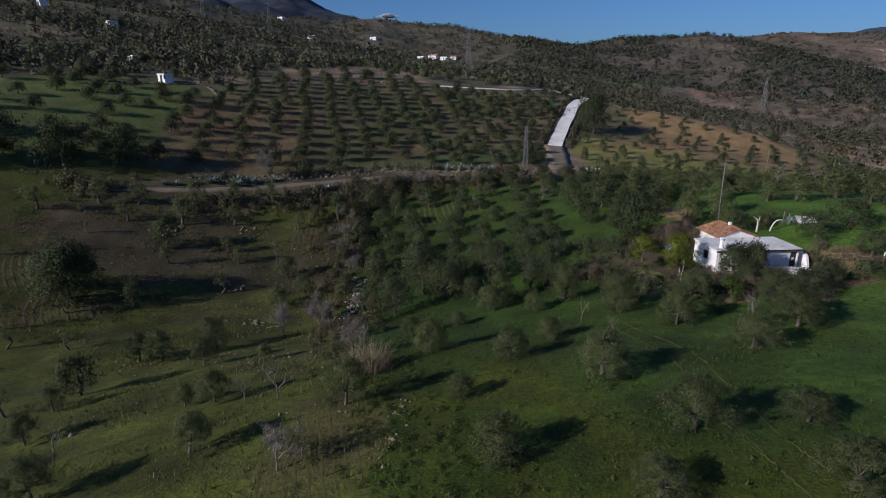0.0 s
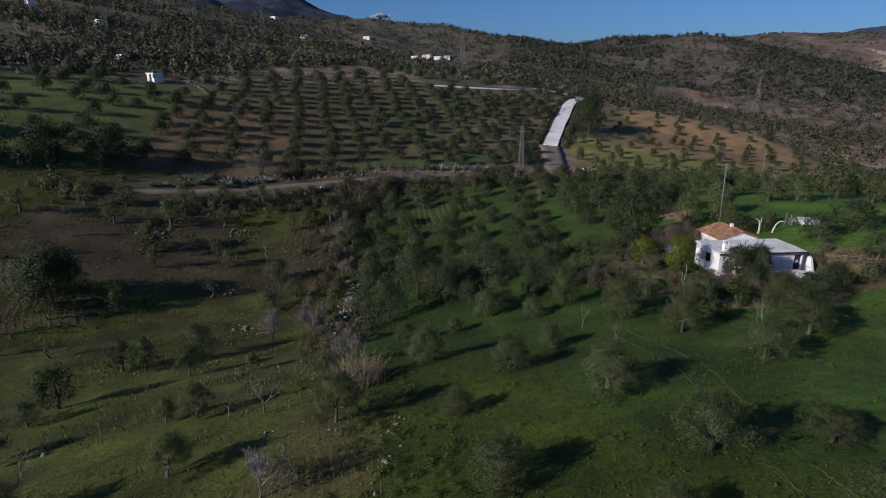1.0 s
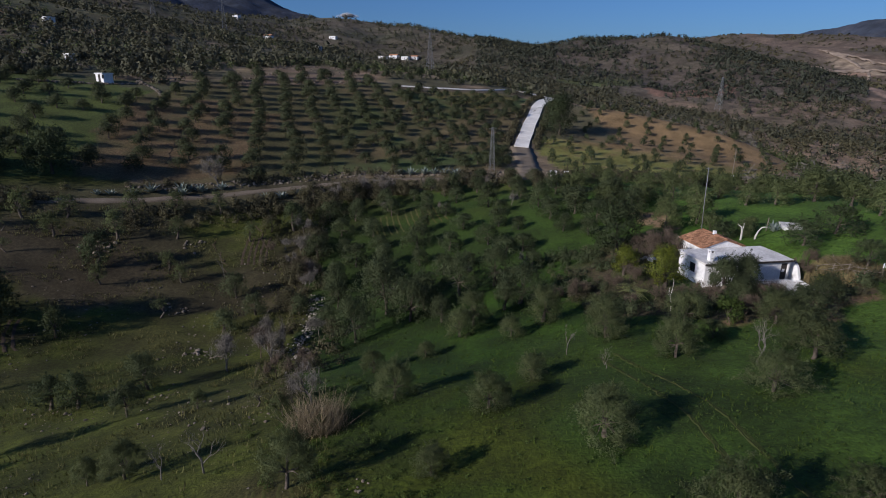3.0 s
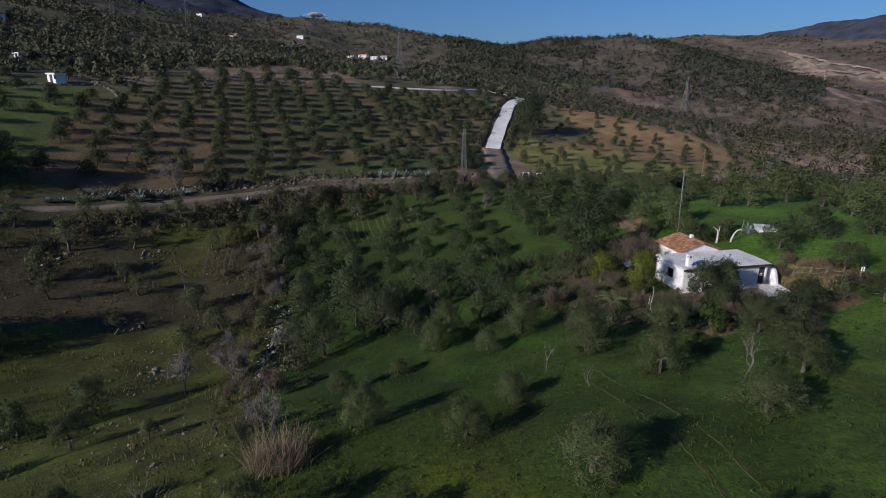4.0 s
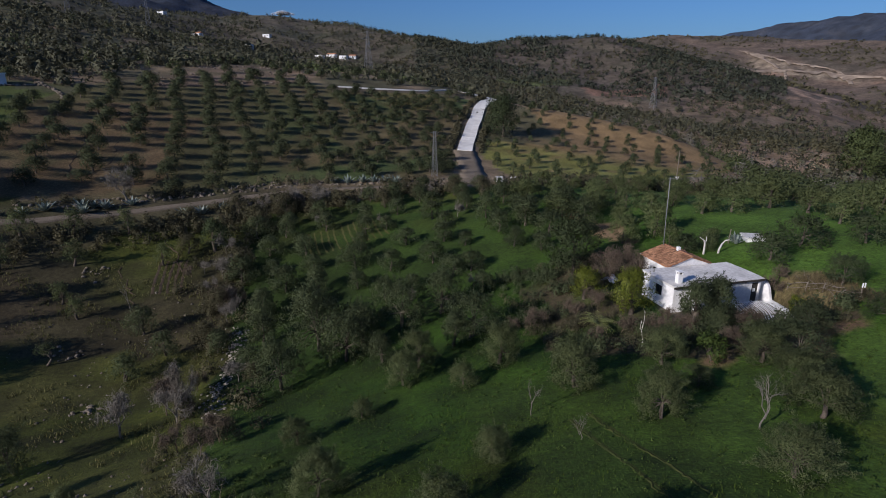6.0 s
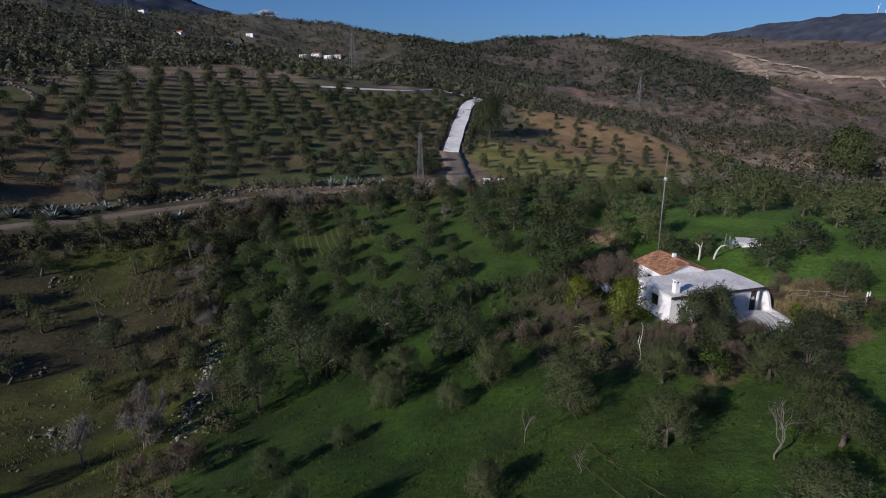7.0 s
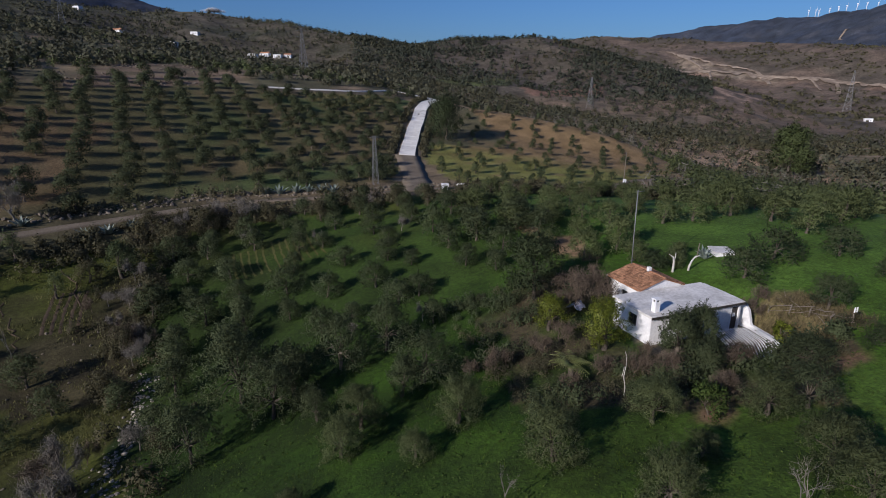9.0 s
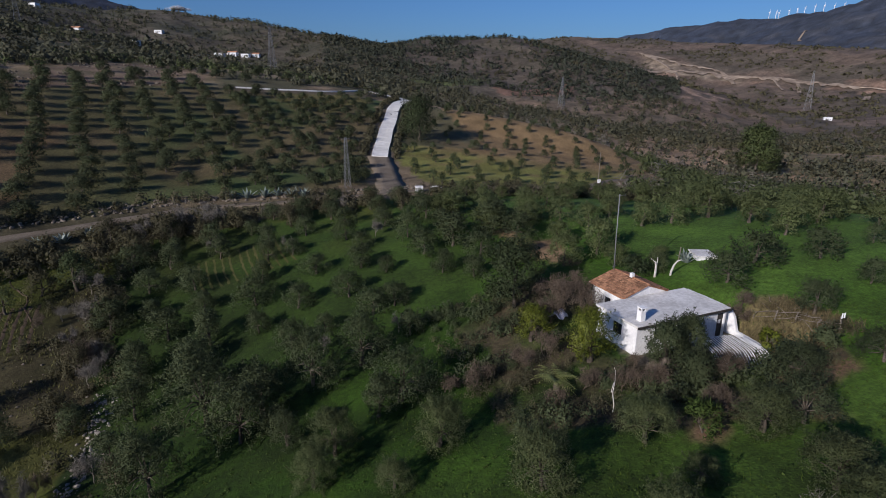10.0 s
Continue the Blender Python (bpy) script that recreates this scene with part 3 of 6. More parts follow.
def lay_slabs(line, width, parent, lift):
    """Concrete bays with open joints, each a piece of its own."""
    p = np.array(line)
    length = np.concatenate([[0], np.cumsum(np.hypot(*np.diff(p, axis=0).T))])
    at = lambda s: np.array([np.interp(s, length, p[:, 0]), np.interp(s, length, p[:, 1])])
    s = 0.0
    while s < length[-1] - 1:
        e = min(s + 4.6, length[-1])
        verts = []
        for u in (s + 0.05, (s + e) / 2, e - 0.05):
            c, t = at(u), at(min(u + 0.6, length[-1])) - at(max(u - 0.6, 0))
            n = np.array((t[1], -t[0])) / np.linalg.norm(t)
            for o in (-0.5, 0, 0.5):
                q = c + n * o * width
                z = 0.5 * float(ground(*c)) + 0.5 * float(ground(*q))
                z = max(z, float(ground(*q))) + lift
                verts += [(q[0], q[1], z), (q[0], q[1], z - 0.3)]
        faces = []
        for a in range(2):
            for b in range(2):
                k = 6 * a + 2 * b
                faces.append((k, k + 2, k + 8, k + 6))
            faces += [(6 * a, 6 * a + 6, 6 * a + 7, 6 * a + 1), (6 * a + 4, 6 * a + 5, 6 * a + 11, 6 * a + 10)]
        faces += [(0, 1, 3, 2), (2, 3, 5, 4), (12, 14, 15, 13), (14, 16, 17, 15)]
        mesh_object("slab", verts, faces, CONCRETE, parent)
        s = e


lay_slabs(CONCRETE_LINE, 3.8, road, 0.24)


def cut_bank(name, line, high, low, seed, label):
    """A pale earth cutting along a far hillside: a bench with a ragged face spilling downhill."""
    rng = np.random.RandomState(seed)
    p = np.array([q[:2] for q in line], float)
    length = np.concatenate([[0], np.cumsum(np.hypot(*np.diff(p, axis=0).T))])
    s = np.arange(0, length[-1], 5.0)
    x, y = np.interp(s, length, p[:, 0]), np.interp(s, length, p[:, 1])
    out = -np.stack([x, y], 1) / np.hypot(x, y)[:, None]
    spill = low * np.clip(0.5 + 0.9 * fractal(s / 40, s * 0 + seed, 3) + 0.9 * fractal(s / 11, s * 0 + seed + 5, 2), 0.08, 2.4)
    top = high * (1 + 0.5 * fractal(s / 25, s * 0 + 3, 2))
    ends = np.clip(np.minimum(s, length[-1] - s) / 30, 0.08, 1)
    verts = []
    for shift, lift in ((-top, 0.0), (-top * 0.4, 1.6), (spill * 0.4, 1.6), (spill, 0.3)):
        q = np.stack([x, y], 1) + out * (shift * ends)[:, None]
        verts.append(np.stack([q[:, 0], q[:, 1], ground(q[:, 0], q[:, 1]) + lift * ends + 1.5], 1))
    verts = np.stack(verts, 1)
    n = len(s)
    faces = [(4 * a + b, 4 * a + b + 1, 4 * a + b + 5, 4 * a + b + 4) for a in range(n - 1) for b in range(3)]
    return tagged(mesh_object(name, verts.reshape(-1, 3), faces, CUT_EARTH), label, "cutting", kind="structure")


cut_bank("quarry_cut", QUARRY_CUT, 7, 20, 1, "pale bare earth cutting high on the brown hill")
cut_bank("road_cut", LOWER_CUT, 4, 14, 2, "pale earth road cut winding along the brown hill")
for k, (a, b) in enumerate((((857, 1025), (790, 945)), ((893, 1163), (868, 1052)), ((946, 989), (915, 925)), ((984, 897), (925, 820)), ((1018, 875), (930, 790)), ((945, 680), (905, 655)))):
    ribbon("earth_slip", [a, ((a[0] + b[0]) / 2 + 6, (a[1] + b[1]) / 2), b], 4.5 + 2 * (k % 3), CUT_EARTH, "pale earth slip below the road cut", 1.6, 9.0, category="earth slip")
ribbon("mountain_track", [(2330, 1965), (2272, 1928), (2215, 1905), (2177, 1871), (2150, 1835)], 7, CUT_EARTH, "pale track on the distant mountain", 3.0, 14.0)

# ---- trees and plants ----
def tube(verts, faces, path, radii, sides=6):
    """Adds a tapered tube along a path to lists of vertices and faces."""
    base = len(verts)
    for k, (p, r) in enumerate(zip(path, radii)):
        q = path[min(k + 1, len(path) - 1)] - path[max(k - 1, 0)]
        q = q.normalized() if q.length else Vector((0, 0, 1))
        u = q.orthogonal().normalized()
        v = q.cross(u)
        for s in range(sides):
            a = 2 * math.pi * s / sides
            verts.append(p + (u * math.cos(a) + v * math.sin(a)) * r)
    for k in range(len(path) - 1):
        for s in range(sides):
            a, b = base + k * sides + s, base + k * sides + (s + 1) % sides
            faces.append((a, b, b + sides, a + sides))
    faces.append([base + s for s in range(sides)][::-1])
    faces.append([base + (len(path) - 1) * sides + s for s in range(sides)])


def gully(line, seed, label, thick=0.2, wander=1.0, name="eroded_gully", material=SOIL, steps=5):
    """Raised crooked lip of broken earth; its shadow stands for a washed-out slope crack."""
    rng = np.random.RandomState(seed)
    pts, verts, faces = [], [], []
    for (ax, ay), (bx, by) in zip(line, line[1:]):
        for k in range(steps):
            pts.append((ax + (bx - ax) * k / steps + rng.normal() * 0.28 * wander, ay + (by - ay) * k / steps + rng.normal() * 0.2 * wander))
    path = [Vector((x, y, float(ground(x, y)) - 0.25 * thick)) for x, y in pts]
    tube(verts, faces, path, [rng.uniform(0.3, 1.0) * thick for _ in path], 6)
    return tagged(mesh_object(name, verts, faces, material), label, name.split("_")[-1], kind="structure")


# ridges added so their cast shadow reads as the dark crack lines
gully([(-51.2, 140.0), (-49.6, 131.2), (-48.2, 123.6), (-47.1, 117.8)], 1, "crooked raised earth lip marking an eroded crack in the red-brown soil")
gully([(-44.6, 138.0), (-43.4, 131.0), (-42.6, 125.0)], 2, "crooked raised earth lip marking an eroded crack in the red-brown soil")
gully([(-31.1, 93.6), (-29.5, 90.8), (-27.6, 88.0), (-26.3, 83.9)], 3, "crooked raised earth lip marking an eroded crack across the stony bank")
gully([(-26.9, 101.1), (-24.4, 97.8), (-22.2, 91.4)], 4, "crooked raised earth lip marking an eroded crack across the stony bank")


for k, line in enumerate(RUT_LINES):
    gully([(x - 0.14, y) for x, y in line], 5 + k, "crumbled earth lip along the wheel rut", 0.075, 0.16, "rut_lip", RUT, 14)


def facing(outward, rng, bias):
    """Two axes of leaves that mostly lie across the outward direction, as foliage does."""
    n = outward / (np.linalg.norm(outward, axis=1)[:, None] + 1e-9) * bias + rng.normal(size=outward.shape) * 0.6
    a = np.cross(n, rng.normal(size=outward.shape))
    a /= np.linalg.norm(a, axis=1)[:, None] + 1e-9
    b = np.cross(n, a)
    return a, b / (np.linalg.norm(b, axis=1)[:, None] + 1e-9)


def leaf_mesh(name, centres, outward, length, width, rng, material, parent, droop=0.2, label=""):
    """Many small pointed leaves at given places, turned at random."""
    n = len(centres)
    if droop < 0:
        a = rng.normal(size=(n, 3)) + 0.9 * outward
        a[:, 2] -= droop
        a /= np.linalg.norm(a, axis=1)[:, None]
        b = np.cross(a, rng.normal(size=(n, 3)))
        b /= np.linalg.norm(b, axis=1)[:, None] + 1e-9
    else:
        a, b = facing(outward, rng, 0.8)
        # two thirds of the leaves stand out along their shoots
        stand = rng.uniform(0, 1, n) < 0.66
        up = rng.normal(size=(n, 3)) * 0.75 + outward * 0.7 + np.array((0, 0, 0.35))
        up /= np.linalg.norm(up, axis=1)[:, None] + 1e-9
        across = np.cross(up, rng.normal(size=(n, 3)))
        across /= np.linalg.norm(across, axis=1)[:, None] + 1e-9
        a, b = np.where(stand[:, None], up * 1.25, a), np.where(stand[:, None], across * 0.75, b)
    size = rng.uniform(0.65, 1.35, (n, 1))
    half, wide = a * length * size * 0.5, b * width * size * 0.5
    me = leaf_triangles(name, centres, half, wide, outward if droop >= 0 else None, material)
    ob = new(name, me)
    ob.parent = parent
    return tagged(ob, label)


def leaf_triangles(name, centres, half, wide, outward, material, soft=0.8):
    """Pointed leaves as one mesh; given the way out of the crown, they face it and share its rounded shading."""
    n = len(centres)
    if outward is not None:
        out = outward / (np.linalg.norm(outward, axis=1)[:, None] + 1e-9)
        face = np.cross(wide, half)
        away = (face * out).sum(1) < 0
        wide = np.where(away[:, None], -wide, wide)
        face = np.where(away[:, None], -face, face)
        face = face / (np.linalg.norm(face, axis=1)[:, None] + 1e-9)
    verts = np.stack([centres - half - wide, centres - half + wide, centres + half], 1).reshape(-1, 3)
    me = bpy.data.meshes.new(name)
    me.vertices.add(3 * n)
    me.vertices.foreach_set("co", verts.ravel())
    me.loops.add(3 * n)
    me.loops.foreach_set("vertex_index", np.arange(3 * n))
    me.polygons.add(n)
    me.polygons.foreach_set("loop_start", np.arange(0, 3 * n, 3))
    me.update(calc_edges=True)
    me.materials.append(material)
    if outward is not None:
        normal = out * soft + face * (1 - soft)
        normal /= np.linalg.norm(normal, axis=1)[:, None] + 1e-9
        me.normals_split_custom_set_from_vertices(np.repeat(normal, 3, 0).tolist())
    return me


def crown_points(rng, count, spread, low, high, lobes, hollow=0.52, lobe=0.135, spray=0.16):
    """Places of leaves in an uneven, feathery crown made of many lobes, with gaps between them."""
    centres = []
    skew = rng.uniform(0.7, 1.3, 2)
    for k in range(lobes):
        az = 2 * math.pi * (k * 0.618 + rng.uniform(-0.15, 0.15))
        up = ((k + 0.5) / lobes) ** 0.9
        ring = math.sqrt(max(0.04, 1 - (1.55 * up - 0.55) ** 2)) * rng.uniform(0.35, 1.0) ** 0.6
        centres.append((math.cos(az) * ring * spread * 0.43 * skew[0], math.sin(az) * ring * spread * 0.43 * skew[1], low + (high - low) * (0.10 + 0.80 * up * rng.uniform(0.8, 1.08))))
    cap = lobes // 4
    for k in range(cap):
        az, out = 2 * math.pi * (k * 0.618 + 0.3), math.sqrt((k + 0.3) / cap) * 0.6
        centres[k * lobes // cap] = (math.cos(az) * out * spread * 0.43, math.sin(az) * out * spread * 0.43, low + (high - low) * (0.92 - 0.22 * out + rng.uniform(-0.06, 0.04)))
    centres = np.array(centres)
    size = rng.uniform(0.6, 1.2, lobes) * spread * lobe * 1.18
    which = rng.choice(lobes, count, p=size ** 2 / (size ** 2).sum())
    d = rng.normal(size=(count, 3))
    d /= np.linalg.norm(d, axis=1)[:, None]
    r = size[which] * (hollow + (1.25 - hollow) * rng.uniform(0, 1, count) ** 0.7)
    p = centres[which] + d * r[:, None] * np.array((1.0, 1.0, 0.9))
    # shoots that stand out of the crown in thin bunches
    shoot = rng.normal(size=(60, 3)) + np.array((0, 0, 0.5))
    shoot /= np.linalg.norm(shoot, axis=1)[:, None]
    pick = rng.randint(0, 60, count)
    out_of = rng.uniform(0, 1, count) < spray
    home = centres[pick % lobes] + shoot[pick] * (size[pick % lobes] * rng.uniform(0.7, 2.1, count))[:, None] + rng.normal(size=(count, 3)) * spread * 0.018
    p[out_of] = home[out_of]
    p[:, 2] = np.maximum(p[:, 2], low * 0.5)
    core = p - np.array((0, 0, low + 0.35 * (high - low)))
    out = d * 0.65 + 0.6 * core / (np.linalg.norm(core, axis=1)[:, None] + 1e-9)
    return p, out, centres


def make_tree(name, seed, spread, height, leaves, leaf, material, bark=BARK, low=0.28, lobes=13, stem=0.05, label="", category="tree", group="", trunks=1, spray=0.16, lean=0.15, shape=0.45, lobe=0.135, limbs=9, sides=5):
    """A tree: an Empty at its foot over a trunk with limbs, and a crown of many small leaves."""
    rng = np.random.RandomState(seed)
    root = tagged(new(name), label, category, group)
    p, out, centres = crown_points(rng, leaves, spread, low * height, height, lobes, lobe=lobe, spray=spray)
    verts, faces = [], []
    for s in range(trunks):
        foot = Vector((rng.uniform(-0.1, 0.1), rng.uniform(-0.1, 0.1), -0.35)) * (1 + s)
        fork = Vector((rng.uniform(-lean, lean), rng.uniform(-lean, lean), height * shape * 0.75))
        mid = foot.lerp(fork, 0.5) + Vector((rng.uniform(-0.12, 0.12), rng.uniform(-0.12, 0.12), 0))
        r = stem * height
        tube(verts, faces, [foot, foot.lerp(mid, 0.35), mid, fork], [r * 1.55, r * 1.1, r, r * 0.8], 7)
        for c in centres[s::trunks][:limbs]:
            c = Vector(c)
            c = fork.lerp(c, 0.72)
            bend = fork.lerp(c, 0.5) + Vector((0, 0, 0.1 * height * rng.uniform(-0.3, 1)))
            tube(verts, faces, [fork - Vector((0, 0, 0.05)), bend, c], [r * 0.45, r * 0.26, r * 0.08], sides)
    mesh_object("trunk", verts, faces, bark, root, smooth=True)
    leaf_mesh("crown", p, out, leaf, leaf * 0.46, rng, material, root)
    return root


def make_bare(name, seed, spread, height, twigs, material, label, thick=0.035, blossom=0, category="tree", group=""):
    """A leafless tree: forked limbs ending in many fine twigs, and here and there blossom."""
    rng = np.random.RandomState(seed)
    root = tagged(new(name), label, category, group)
    verts, faces, tips = [], [], []

    def grow(p, d, length, r, depth):
        q = p + d * length
        m = p.lerp(q, 0.5) + Vector(rng.normal(size=3)) * length * 0.07
        tube(verts, faces, [p, m, q], [r, r * 0.8, r * 0.62], 5 if depth > 1 else 3)
        if depth == 0:
            tips.append((q, d))
            return
        for _ in range(3 if depth > 1 else twigs):
            e = (d + Vector(rng.normal(size=3)) * 0.55 + Vector((0, 0, 0.12))).normalized()
            grow(p.lerp(q, rng.uniform(0.65, 1.0)), e, length * rng.uniform(0.55, 0.85), r * 0.55, depth - 1)

    grow(Vector((0, 0, -0.3)), Vector((rng.uniform(-0.15, 0.15), rng.uniform(-0.15, 0.15), 1)).normalized(), height * 0.32 + 0.3, thick * height, 4)
    v = np.array(verts)
    reach = np.hypot(v[:, 0], v[:, 1]) + 1e-6
    flat = np.percentile(reach, 85)
    v[:, :2] *= (spread * 0.5 * np.tanh(reach / flat * 0.9) / reach)[:, None]
    v[:, 2] *= np.where(v[:, 2] > 0, height / v[:, 2].max(), 1)
    mesh_object("bare_crown", v, faces, material, root)
    if twigs < 3:
        return root
    high = v[v[:, 2] > height * 0.4]
    t = high[rng.choice(len(high), 260 * twigs)]
    t = t + rng.normal(size=t.shape) * spread * 0.05
    leaf_mesh("twig_spray", t, (t - np.array((0, 0, height * 0.4))) / spread + np.array((0, 0, 0.5)), spread * 0.13, spread * 0.0065 + 0.004, rng, material, root, droop=-0.3)["kind"] = "stuff"
    if blossom:
        t = v[rng.choice(len(v), blossom)]
        t = t[t[:, 2] > height * 0.35] + rng.normal(size=((t[:, 2] > height * 0.35).sum(), 3)) * 0.05
        leaf_mesh("blossom", t, rng.normal(size=t.shape), 0.09, 0.075, rng, BLOSSOM, root, label="pale pink almond blossom")
    return root


def plant(source, x, y, scale, rng, tilt=4.0, stretch=1.0, sink=0.0, group=""):
    """A copy of a tree set on the land at x, y."""
    m = pose(x, y, float(ground(x, y)) - sink, rng.uniform(-tilt, tilt), rng.uniform(-tilt, tilt), rng.uniform(0, 360))
    ob = copy_thing(source, m @ Matrix.Diagonal((scale, scale, scale * stretch, 1)))
    return tagged(ob, group=group)


def retire(source):
    """Takes away the pattern that the copies were made from."""
    for o in (*source.children_recursive, source):
        bpy.data.objects.remove(o)


NEAR_MEADOW = [(14.6, 16.1, 2.8), (7.8, 16.4, 2.2), (2.4, 19.7, 2.8), (10.9, 20.7, 3), (15.9, 20.8, 2.3), (1, 26.7, 1.9), (8.9, 27.4, 3.4), (19.1, 30.5, 3.3), (4.4, 32.8, 2.9), (24.1, 34.6, 3.5), (-0.9, 36.9, 2.9), (7.9, 37.2, 2.4), (25.5, 37.2, 3.6), (17.5, 37.7, 3.3), (21.5, 40.5, 2), (27.4, 42.4, 3.6), (15, 43.6, 4.0), (21.7, 44.4, 3.5), (39.4, 44.6, 3.0), (-2.7, 44.9, 2.1), (33.7, 45.6, 3.2), (1.5, 47, 1.6), (8.7, 48.2, 2.4), (12, 50.5, 3.2), (4.7, 51.4, 2.5), (42.1, 51.4, 3.2), (50, 52.9, 2.5), (6.2, 54.1, 2.9), (29.9, 42.2, 3.2), (51.4, 58.6, 3.9), (59.1, 59.2, 2.2), (41.6, 59.4, 4), (46.4, 61.1, 4.5)]
GROVE = [(9.8, 57, 3.1), (3.5, 58, 2.3), (11.6, 58.1, 4), (-5.4, 58.5, 3.9), (0.3, 61.1, 4.1), (1.9, 63.8, 4.1), (5.9, 65.6, 4.2), (-2.5, 66, 5.7), (10.3, 66.1, 4.3), (4.9, 74.2, 3.3), (12.9, 74.4, 3.4), (15.2, 74.8, 3.5), (8.2, 74.9, 2.5), (23.9, 74.9, 3), (-4.4, 77.4, 4.7), (26.3, 79.3, 3.9), (1.8, 80, 3), (11.4, 80.1, 3.4), (32, 81.7, 4.1), (6.1, 81.9, 3.4), (25, 84.4, 5.5), (-7.5, 84.6, 4.6), (21.2, 84.8, 4.1), (30.5, 85.5, 5), (1.7, 86.2, 4.2), (13.9, 86.4, 3.7), (-4.1, 88.2, 3.3), (8.8, 89.1, 3.5), (-13.8, 89.1, 4.7), (-5.5, 93.7, 4.2), (-13.2, 101.3, 4.4)]
STREAM_SIDE = [(-19.0, 20.9, 3.0), (-12.7, 23.6, 2.8), (-5.4, 27.0, 2.9), (-14.8, 31.6, 2.6), (-17.1, 31.8, 1.8), (-28.2, 34.8, 2.4), (-15.3, 42.6, 1.8), (-21.1, 43.9, 2.9), (-8.1, 37.8, 1.6), (-23.4, 51.8, 4.0), (-4.8, 33.2, 1.3), (-25.4, 28.5, 2.3), (-22.2, 69.0, 3.9), (-19.6, 73.5, 3.5), (-23.6, 78.9, 3.8), (-13.8, 72.3, 3.6)]
rng = np.random.RandomState(11)
NEAR_FORM = dict(spray=0.36, label="grey-green olive tree standing in rough meadow grass")
near_olives = [make_tree("olive_tree", 100 + k, 4.0, 3.3, 17000, 0.086, OLIVE_LEAF, lobes=(40, 24, 52, 28, 46)[k], lobe=(0.105, 0.105, 0.095, 0.10, 0.11)[k], low=(0.03, 0.16, 0.05, 0.2, 0.02)[k], stem=(0.03, 0.04, 0.026, 0.04, 0.03)[k], trunks=(2, 1, 3, 1, 2)[k], **NEAR_FORM) for k in range(5)]
next_olives = [make_tree("olive_tree", 150 + k, 4.0, 3.3, 7000, 0.12, ORCHARD_LEAF, lobes=(36, 24, 44, 26, 40)[k], lobe=0.108, low=(0.03, 0.14, 0.05, 0.16, 0.02)[k], stem=(0.03, 0.04, 0.026, 0.04, 0.03)[k], trunks=(2, 1, 3, 1, 2)[k], **NEAR_FORM) for k in range(5)]
mid_olives = [make_tree("olive_tree", 200 + k, 4.0, 3.3, 2900, 0.19, ORCHARD_LEAF, lobes=28 + 3 * k, lobe=0.12, spray=0.2, low=0.05, limbs=6, sides=4, stem=0.036, trunks=1 + k % 2, label="grey-green olive tree in the valley grove") for k in range(5)]
far_olives = [make_tree("olive_tree", 300 + k, 4.0, 2.6, 1250, 0.30, ROW_LEAF, lobes=15 + k, lobe=0.17, spray=0.05, low=0.24, limbs=5, sides=3, stem=0.055, label="olive tree in a planted row on the hillside") for k in range(5)]
for rows, group in ((NEAR_MEADOW, "olive trees of the meadow"), (GROVE, "olive trees of the valley grove"), (STREAM_SIDE, "olive trees of the west bank")):
    for x, y, spread in rows:
        away = min(math.hypot(x - a, y - b) for a, b in ((0, 2), (1, 10), (2.2, 17), (3.2, 24)))
        stock = near_olives if away < 31 else next_olives if away < 50 else mid_olives
        if rows is STREAM_SIDE:
            plant(stock[rng.choice((1, 3))], x, y, spread * 0.95 / 4.0, rng, tilt=8, stretch=rng.uniform(0.95, 1.2), sink=0.05, group=group)
            continue
        full = rows is GROVE and y < 73 or (x, y) in ((12, 50.5), (4.7, 51.4), (6.2, 54.1))
        plant(stock[rng.choice((0, 2, 4)) if spread > 3.6 else rng.randint(5)], x, y, spread * (1.24 if full else 1.1) / 4.0, rng, stretch=rng.uniform(1.0, 1.25) if full else rng.uniform(0.74, 0.96) if y < 46 else rng.uniform(0.76, 0.98), sink=0.05, group=group)

# hillside orchard in straight rows
upper_rows, west_rows = [], []
for i in range(-6, 18):
    for k in range(-12, 16):
        p = np.array((-40.7, 136.0)) + np.array((-1.25, 5.35)) * i + np.array((6.75, 3.1)) * k + rng.normal(size=2) * 0.85
        clear = along(p[0], p[1], [(*q, 0) for q in CONCRETE_LINE + UPPER_ROAD])[0] > 5.5 and along(p[0], p[1], [(*q, 0) for q in TRACK_LINE])[0] > 4
        if within(p[0], p[1], ORCHARD) and clear and p[1] > 134 and rng.uniform() > 0.06:
            upper_rows.append((rng.randint(5), p[0], p[1], rng.uniform(0.82, 1.12) * np.interp(p[0], (-10, 5), (1, 0.86)), rng.uniform(0, 6.28)))
        elif within(p[0], p[1], ORCHARD) and clear and rng.uniform() > 0.06:
            plant(far_olives[rng.randint(5)], p[0], p[1], rng.uniform(0.82, 1.12), rng, stretch=rng.uniform(0.9, 1.1), group="olive trees of the hillside orchard")
        q = p + np.array((2.75, 4.2)) + rng.normal(size=2) * 0.6
        if q[0] > -8 and within(q[0], q[1], ORCHARD) and along(q[0], q[1], [(*a, 0) for a in CONCRETE_LINE + UPPER_ROAD])[0] > 5.5 and along(q[0], q[1], [(*a, 0) for a in TRACK_LINE])[0] > 4 and rng.uniform() > 0.5:
            upper_rows.append((rng.randint(5), q[0], q[1], rng.uniform(0.62, 0.82), rng.uniform(0, 6.28)))
        if within(p[0], p[1], WEST_FIELD) and rng.uniform() > 0.35:
            west_rows.append((rng.randint(5), p[0] + rng.normal(), p[1] + rng.normal(), rng.uniform(0.8, 1.15), rng.uniform(0, 6.28)))


